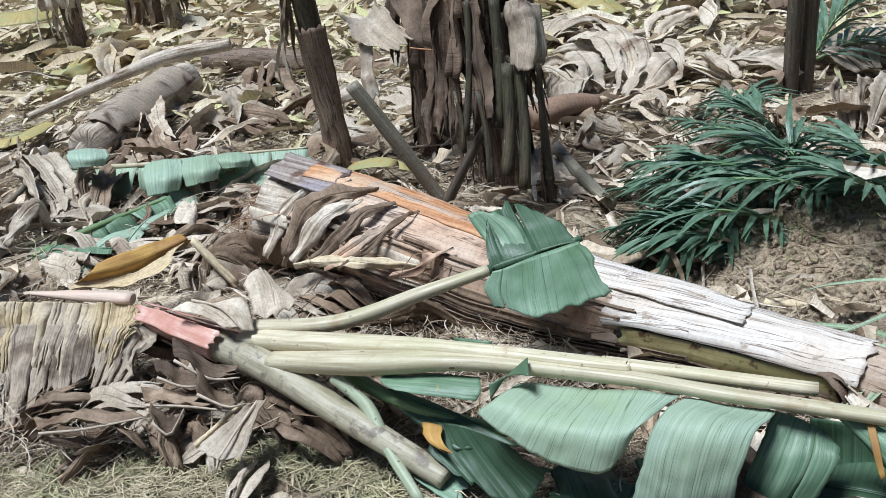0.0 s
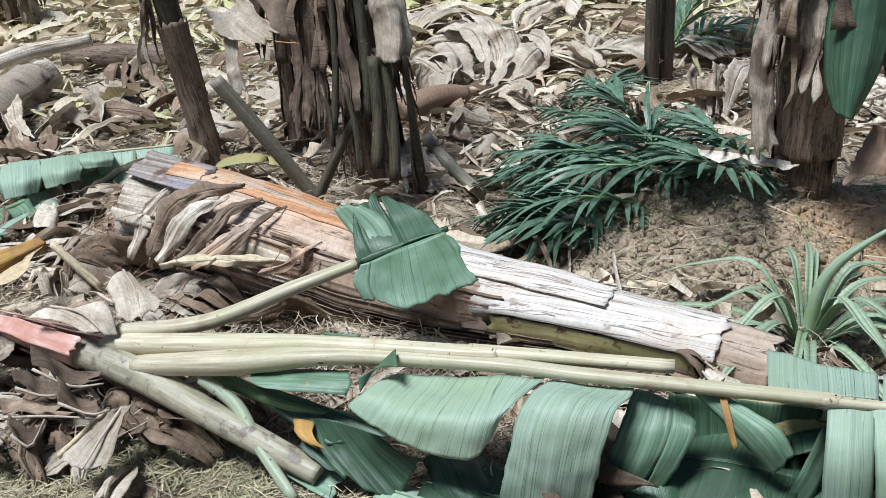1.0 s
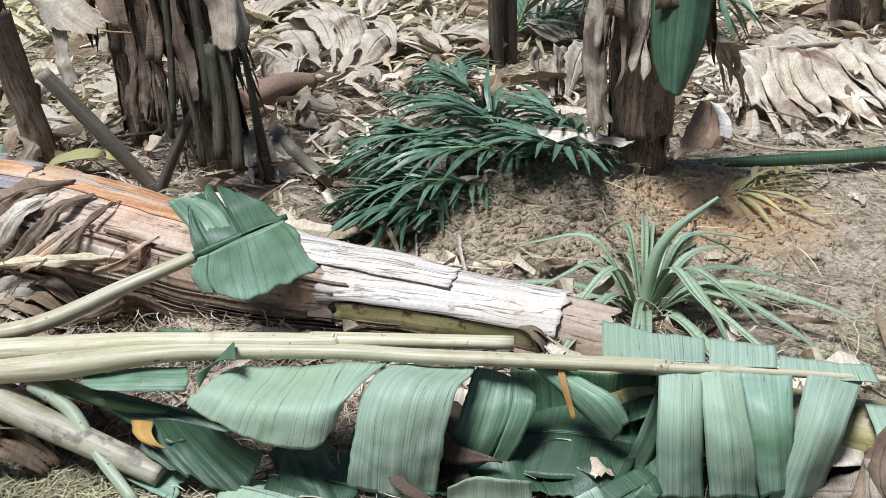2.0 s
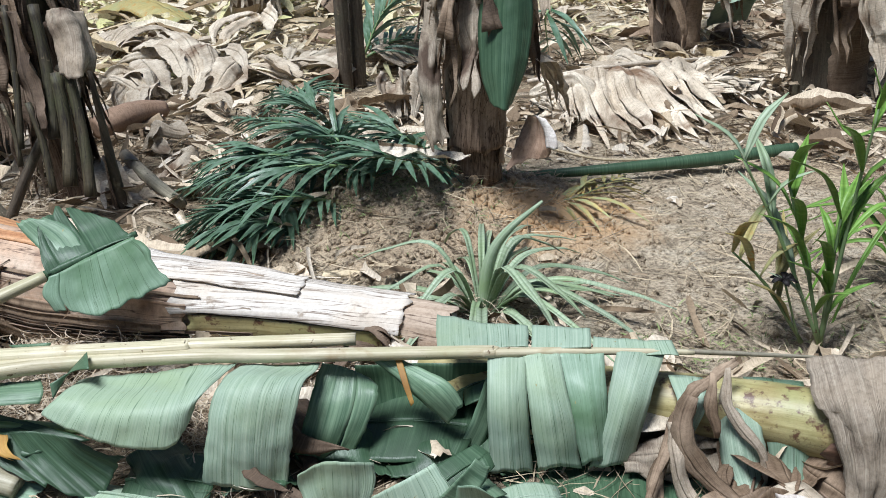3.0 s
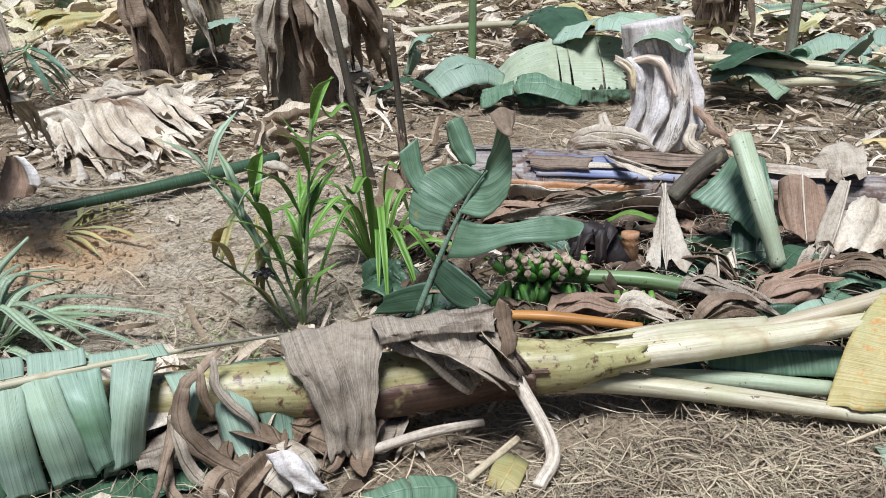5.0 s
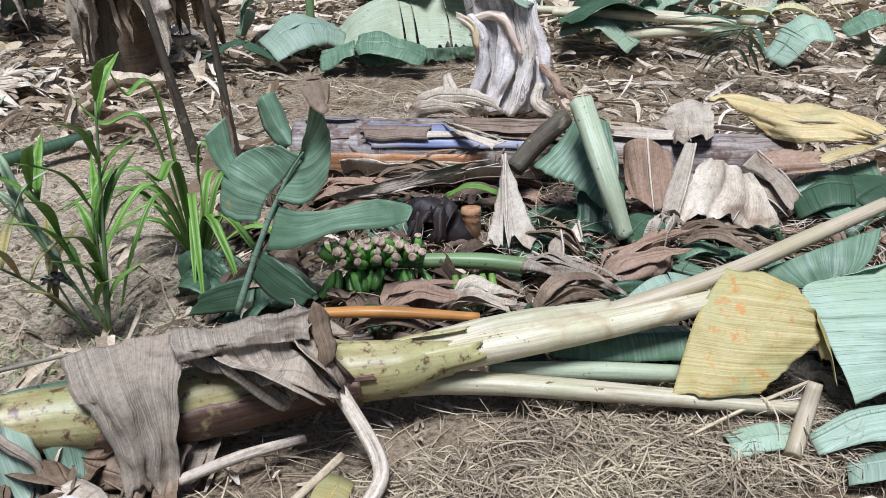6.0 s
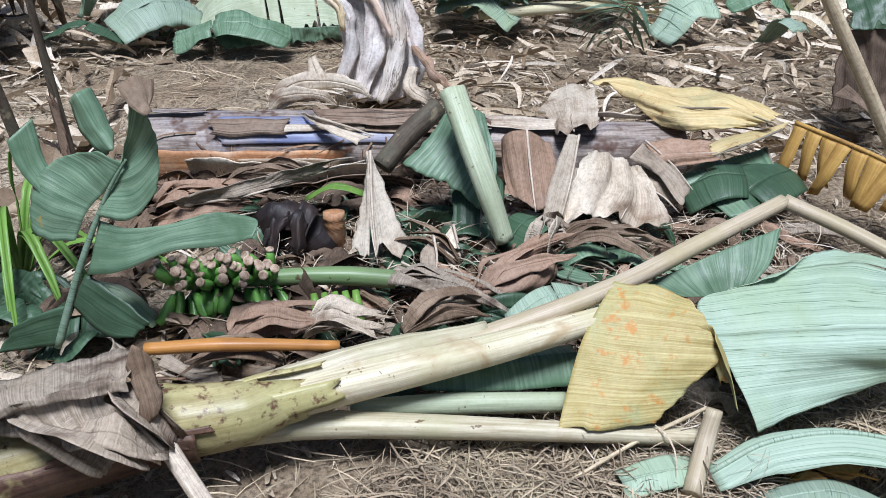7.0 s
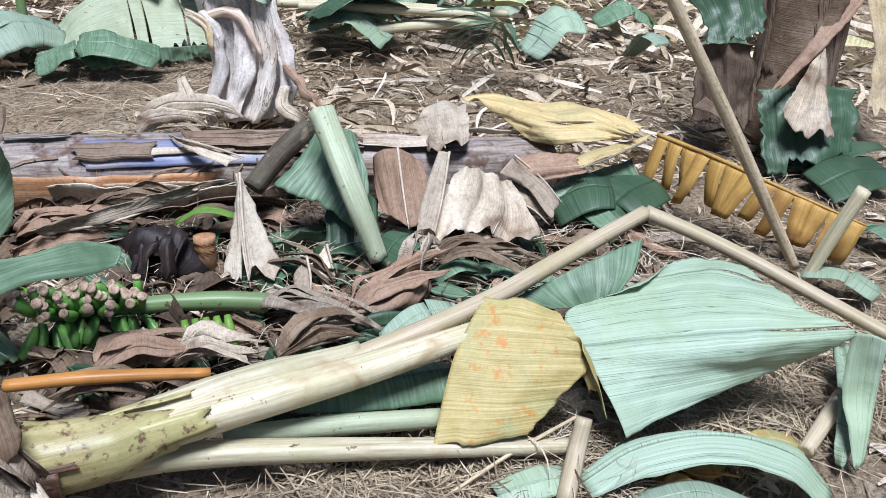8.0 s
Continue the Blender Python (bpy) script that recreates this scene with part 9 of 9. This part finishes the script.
blade_part("sheath", [(3.921, 1.380, 0.508), (3.905, 1.312, 0.357), (3.866, 1.309, 0.199), (3.819, 1.338, 0.045)], [0.035, 0.05, 0.05, 0.030], [0.035, 0.05, 0.045, 0.025], PAPER, broken, la=(-10, 60), ra=(0, 70), crumple=0.014, freq=12, ragged=0.25, seed=521, up=(-0.8, -0.3, 0.4), thick=0.002)
blade_part("sheath", [(3.949, 1.294, 0.512), (3.927, 1.244, 0.360), (3.895, 1.221, 0.204), (3.844, 1.247, 0.041)], [0.035, 0.05, 0.05, 0.030], [0.035, 0.05, 0.045, 0.025], BLEACHED, broken, la=(-10, 60), ra=(0, 70), crumple=0.014, freq=12, ragged=0.25, seed=522, up=(-0.8, -0.3, 0.4), thick=0.002)
blade_part("sheath", [(3.992, 1.261, 0.487), (3.964, 1.196, 0.316), (3.946, 1.156, 0.177), (3.926, 1.196, 0.033)], [0.028, 0.04, 0.04, 0.024], [0.028, 0.04, 0.036, 0.020], PAPER, broken, la=(-10, 60), ra=(0, 70), crumple=0.014, freq=12, ragged=0.25, seed=523, up=(-0.8, -0.3, 0.4), thick=0.002)
blade_part("sheath", [(3.894, 1.499, 0.396), (3.895, 1.370, 0.434), (3.898, 1.284, 0.393), (3.889, 1.238, 0.288)], [0.014, 0.02, 0.02, 0.012], [0.014, 0.02, 0.018, 0.010], PINK_PALE, broken, la=(-10, 60), ra=(0, 70), crumple=0.014, freq=12, ragged=0.25, seed=524, up=(-0.8, -0.3, 0.4), thick=0.002)
blade_part("sheath", [(3.926, 1.157, 0.183), (3.887, 1.151, 0.109), (3.890, 1.062, 0.067)], [0.025, 0.035, 0.035, 0.021], [0.025, 0.035, 0.032, 0.018], DRY, broken, la=(-10, 60), ra=(0, 70), crumple=0.014, freq=12, ragged=0.25, seed=525, up=(-0.8, -0.3, 0.4), swap=True, thick=0.002)
blade_part("sheath", [(3.932, 1.601, 0.134), (3.888, 1.543, 0.067), (3.840, 1.494, 0.012)], [0.028, 0.04, 0.04, 0.024], [0.028, 0.04, 0.036, 0.020], DRY, broken, la=(-10, 60), ra=(0, 70), crumple=0.014, freq=12, ragged=0.25, seed=526, up=(-0.8, -0.3, 0.4), swap=True, thick=0.002)
blade_part("sheath", [(3.976, 1.192, 0.249), (3.800, 1.018, 0.222), (3.618, 0.874, 0.242)], [0.015, 0.022, 0.022, 0.013], [0.015, 0.022, 0.020, 0.011], DRY_RED, broken, la=(-10, 60), ra=(0, 70), crumple=0.014, freq=12, ragged=0.25, seed=527, up=(-0.8, -0.3, 0.4), swap=True, thick=0.002)
blade_part("sheath", [(3.872, 1.519, 0.409), (3.877, 1.443, 0.377), (3.861, 1.417, 0.291)], [0.017, 0.025, 0.025, 0.015], [0.017, 0.025, 0.023, 0.013], DRY_TAN, broken, la=(-10, 60), ra=(0, 70), crumple=0.014, freq=12, ragged=0.25, seed=528, up=(-0.8, -0.3, 0.4), swap=True, thick=0.002)
sheet_part("green_leaf", [[(3.928, 1.501, 0.420), (3.872, 1.368, 0.527), (3.909, 1.206, 0.468)], [(3.983, 1.491, 0.500), (3.964, 1.379, 0.557), (4.008, 1.234, 0.483)], [(4.115, 1.522, 0.527), (4.185, 1.450, 0.550), (4.238, 1.333, 0.481)]], LEAF, broken, "pale green leaf over the broken top", seed=790, ragged=0.1, crumple=0.02)
rag("grey curled dead leaf on straw", [(3.595, 1.533, 0.050), (3.619, 1.402, 0.100), (3.742, 1.284, 0.050)], .07, DRY, seed=254)
far_pale = thing("pale_green_leaf", (4.436, 2.141, 0.000), "large pale green banana leaf with ragged hanging edge", "banana leaf")
sheet_part("leaf_blade", [[(4.330, 2.516, 0.069), (4.242, 2.430, 0.064), (4.162, 2.336, 0.060)], [(4.398, 2.373, 0.224), (4.281, 2.272, 0.152), (4.168, 2.168, 0.080)], [(4.560, 2.282, 0.263), (4.438, 2.173, 0.169), (4.311, 2.060, 0.060)], [(4.688, 2.134, 0.287), (4.568, 2.009, 0.173), (4.432, 1.902, 0.060)], [(4.810, 1.991, 0.265), (4.694, 1.876, 0.172), (4.547, 1.779, 0.060)]], PALE_GREEN, far_pale, seed=737, ragged=0.16, crumple=0.02, freq=5, tears=(0.52, 0.6, 0.8), tear=0.9, crease=0.006)
sheet_part("leaf_blade", [[(4.136, 2.246, 0.100), (4.084, 2.190, 0.065), (4.074, 2.164, 0.030)], [(4.280, 2.019, 0.100), (4.264, 1.999, 0.065), (4.250, 1.977, 0.030)], [(4.510, 1.729, 0.100), (4.518, 1.728, 0.065), (4.541, 1.736, 0.030)]], LEAF_GREEN, far_pale, seed=738, ragged=0.3, crumple=0.03, crease=0.006)
for k, (a, b, w, m) in enumerate([((3.940, 2.608, 0.100), (4.289, 2.397, 0.120), .14, LEAF), ((4.701, 2.284, 0.300), (4.679, 1.617, 0.350), .16, LEAF), ((4.005, 1.489, 0.500), (4.057, 1.257, 0.450), .1, LEAF_GREEN), ((5.029, 1.568, 0.100), (5.145, 1.418, 0.250), .16, LEAF_DARK),
                                  ((5.503, 1.329, 0.150), (5.680, 0.970, 0.200), .14, LEAF), ((5.398, 1.027, 0.200), (5.426, 0.753, 0.350), .2, LEAF), ((4.961, 1.410, 0.080), (5.119, 1.176, 0.100), .08, LEAF), ((4.033, 2.353, 0.050), (4.256, 1.897, 0.080), .1, LEAF_GREEN),
                                  ((3.778, 2.850, 0.050), (3.950, 2.542, 0.050), .08, LEAF_DARK), ((5.169, 0.545, 0.050), (5.328, 0.328, 0.200), .1, LEAF), ((5.356, 0.100, 0.050), (5.278, -0.078, 0.150), .1, LEAF), ((4.837, 1.479, 0.150), (4.919, 1.124, 0.100), .1, LEAF),
                                  ((4.744, 1.463, 0.200), (5.131, 1.180, 0.200), .15, LEAF_DARK), ((5.687, 0.330, 0.100), (5.849, 0.041, 0.100), .1, LEAF_GREEN), ((5.222, 2.887, 0.200), (4.620, 2.164, 0.300), .14, LEAF_DARK), ((0.848, 6.809, 0.100), (1.217, 6.079, 0.100), .16, LEAF_YELLOW), ((3.795, 4.137, 0.100), (3.639, 3.813, 0.300), .12, LEAF),
                                  ((4.027, 2.847, 0.100), (4.107, 2.726, 0.300), .12, LEAF)]):
    rag("green banana leaf in a far heap", [a, V3(a).lerp(V3(b), 0.5) + V3((0, 0, 0.08)), b], w, m, seed=260 + k, ang=(5, 75), crumple=0.02, cuts=(0.4, 0.75), category="banana leaf", name="far_leaf")
for a, b in (((4.827, 1.536, 0.220), (5.248, 0.753, 0.180)), ((4.872, 1.288, 0.120), (5.324, 0.792, 0.120)), ((4.823, 3.503, 0.100), (5.593, 2.914, 0.100)), ((4.901, 1.681, 0.200), (5.441, 0.708, 0.150)), ((4.945, 1.274, 0.120), (5.379, 0.774, 0.120))):
    stick("leaf_stalk", "pale green leaf stalk lying far off", [a, V3(a).lerp(V3(b), 0.5) + V3((0, 0, 0.01)), b], [0.02, 0.024, 0.018], PETIOLE)

# ---- under-layers of the heaps ----


def fill(n, low, high, mats, label, seed, size=(0.12, 0.3), width=(0.03, 0.08), top_z=0.1, keep=None, joined=False):
    r2 = random.Random(seed)
    k, skins = 0, {}
    while k < n:
        x, y = r2.uniform(low[0], high[0]), r2.uniform(low[1], high[1])
        if keep and not keep(x, y):
            continue
        a, ln = r2.uniform(0, 6.3), r2.uniform(*size) / 2
        d, z = V3((math.cos(a), math.sin(a), 0)) * ln, gz(x, y)
        c = V3((x, y, z + r2.uniform(0.02, top_z)))
        p0, p2 = V3((c.x - d.x, c.y - d.y, z + 0.015)), V3((c.x + d.x, c.y + d.y, z + r2.uniform(0.01, top_z)))
        m, w = r2.choice(mats), r2.uniform(*width)
        if joined:
            shred(skins.setdefault(m, Skin()), p0, p2, w, seed * 50 + k, n=r2.randint(3, 5), sag=max(c.z - (p0.z + p2.z) / 2, 0))
        else:
            rag(label, [p0, c, p2], w, m, seed=seed * 50 + k)
        k += 1
    for m, sk in skins.items():
        tagged(part("dead_leaf_litter", sk, m), label, "leaf litter", kind="stuff")


BUNCH, HOLE = V3((2.477, 1.097, 0.000)), V3((2.889, 0.982, 0.000))


def open_spot(x, y):
    return (x > 2.5 or y > 0.5) and (V3((x, y, 0)) - BUNCH).length > 0.3 and (V3((x, y, 0)) - HOLE).length > 0.2


# Heap fills: their dark tones stand for deep shadow in the voids.
fill(46, (2.35, -0.35), (3.7, 1.05), [DRY_GREY, DRY_DARK, DRY_DARK, LEAF_DARK, LEAF_GREEN, DRY_RED], "dead leaf piece in the mixed heap", 11, width=(0.018, 0.045), top_z=0.10, keep=open_spot)
fill(60, (2.2, 0.75), (3.05, 1.55), [DRY_BLACK, DRY_BLACK, LEAF_DARK, DRY_BLACK, DRY_DARK], "near-black leaf filler beside the felled trunk, partly standing for shade", 24, size=(0.12, 0.3), width=(0.03, 0.07), top_z=0.10, keep=lambda x, y: (V3((x, y, 0)) - BUNCH).length > 0.17, joined=True)
fill(60, (2.35, -0.1), (3.3, 0.85), [DRY_BLACK, DRY_BLACK, LEAF_DARK, DRY_BLACK], "near-black leaf filler standing for shade deep in the heap", 25, size=(0.12, 0.3), width=(0.03, 0.07), top_z=0.07, joined=True)
fill(70, (2.4, -0.3), (3.6, 1.0), [LEAF_DARK, DRY_DARK, DRY_DARK, DRY_RED, DRY_GREY], "dark dead leaf filler standing for shade low in the heap", 21, size=(0.15, 0.32), width=(0.02, 0.045), top_z=0.09, keep=open_spot, joined=True)
fill(46, (-1.7, 2.35), (-0.35, 3.6), [DRY, DRY, DRY_DARK, DRY], "dead leaf piece on the litter", 12, keep=lambda x, y: y > 2.5 - 0.2 * x)
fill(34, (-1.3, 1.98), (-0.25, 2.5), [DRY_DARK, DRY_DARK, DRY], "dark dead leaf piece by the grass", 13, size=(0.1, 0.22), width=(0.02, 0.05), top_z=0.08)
fill(40, (-1.9, 3.6), (2.2, 5.6), [DRY, DRY, DRY_DARK, DRY], "large dead leaf pieces on the far litter", 14, size=(0.25, 0.5), width=(0.06, 0.12), keep=lambda x, y: y > 4.2 or x < 1.0, joined=True)
fill(26, (3.2, 2.9), (5.5, 5.4), [DRY, DRY_DARK, DRY_TAN], "dead leaf pieces by the far stems", 15, size=(0.2, 0.45), width=(0.05, 0.1), joined=True)
# Next two fills: dark leaf colours stand for shade below stalks and trunk.
fill(7, (0.3, 1.45), (1.2, 1.95), [DRY_BLACK, LEAF_DARK, DRY_BLACK], "near-black leaf filler standing for shade under the stalks", 16, top_z=0.08)
fill(14, (1.3, 0.85), (1.75, 1.25), [DRY_DARK, DRY_DARK, DRY_GREY], "dark dead leaf filler standing for shade under the trunk", 17, top_z=0.06)
# Pale and yellow far pieces brighten the background in place of direct sun.
fill(26, (3.5, 4.8), (7.0, 7.2), [LEAF_YELLOW, DRY_TAN, DRY, LEAF], "pale leaf pieces in the far litter", 18, size=(0.3, 0.6), width=(0.08, 0.16), top_z=0.2, joined=True)
fill(20, (-3.4, 5.8), (2.8, 8.5), [LEAF_YELLOW, DRY, DRY, DRY_TAN], "pale leaf pieces in the far litter", 19, size=(0.3, 0.6), width=(0.08, 0.16), top_z=0.2, joined=True)
fill(14, (5.0, -0.8), (7.2, 3.2), [LEAF, LEAF_GREEN, DRY, LEAF_YELLOW], "green and dry leaf pieces in the far litter", 20, size=(0.3, 0.6), width=(0.06, 0.14), top_z=0.2, joined=True)

# Outermost filler leaves; their pale colours stand for sunlit growth.
fill(60, (-6.0, 8.0), (9.0, 13.0), [LEAF_YELLOW, DRY_TAN, DRY, LEAF, LEAF_YELLOW], "far leaf filler, sunlight put in as pale yellow-green", 22, size=(0.4, 0.9), width=(0.10, 0.22), top_z=0.3, joined=True)
fill(24, (7.0, -3.0), (11.0, 5.0), [LEAF, LEAF_YELLOW, DRY_TAN, LEAF_GREEN], "far leaf filler, sunlight put in as pale green", 23, size=(0.4, 0.8), width=(0.10, 0.2), top_z=0.25, joined=True)

def clods():
    """Crumbs of earth on the heap and the patch."""
    r2 = random.Random(31)
    sk, weeds = Skin(), Skin()
    for _ in range(2600):
        if r2.random() < 0.6:
            x, y = r2.gauss(1.25, 0.38), r2.gauss(2.6, 0.3)
        else:
            x, y = r2.uniform(0.6, 3.6), r2.uniform(1.3, 3.2)
        r = r2.uniform(0.004, 0.012) * (2.2 if r2.random() < 0.06 else 1)
        c = V3((x, y, gz(x, y) + r * 0.3))
        rows = []
        for k, (h, q) in enumerate(((-1, 0.3), (-0.3, 1), (0.5, 0.8), (0.9, 0.15))):
            rows.append([c + V3((math.cos(a), math.sin(a), 0)) * r * q * r2.uniform(0.7, 1.3) + V3((0, 0, h * r)) for a in (0, 1.26, 2.5, 3.77, 5.0)])
        sk.grid(rows, [[(p.x, p.y) for p in row] for row in rows], True)
    for _ in range(1500):
        x, y = r2.gauss(1.2, 0.25), r2.gauss(2.75, 0.16)
        if r2.random() < 0.35:
            x, y = r2.gauss(1.75, 0.25), r2.gauss(1.55, 0.12)
        strip(weeds, (x, y, gz(x, y) + r2.uniform(0, 0.025)), r2.uniform(0, 6.3), r2.uniform(0.012, 0.035), r2.uniform(0.003, 0.007), r2.uniform(-0.01, 0.01), 0.006, r2.uniform(-0.02, 0.02), r2.uniform(-1, 1), 2, 1)
    tagged(part("earth_crumbs", sk, SOIL), "small crumbs of dry earth on the heap", "earth", kind="stuff")
    tagged(part("weeds", weeds, WEED), "tiny green weeds on the bare soil", "weeds", kind="stuff")


clods()
flower = thing("purple_flower", (1.886, 1.585, 0.100), "small withered dark purple flower", "flower")
for k in range(6):
    c = V3((1.796, 1.487, 0.197))
    a = radians(60 * k)
    blade_part("petal", [c, c + V3((0.02 * math.cos(a), 0.02 * math.sin(a), 0.012)), c + V3((0.035 * math.cos(a), 0.035 * math.sin(a), 0.0))], [0.004, 0.012, 0.004], [0.004, 0.012, 0.004], NEAR_BLACK, flower, crumple=0.006, seed=k)
tube_part("stem", [(1.862, 1.476, 0.000), (1.796, 1.487, 0.197)], [0.003, 0.003], STALK_GREEN, flower, seg=6)
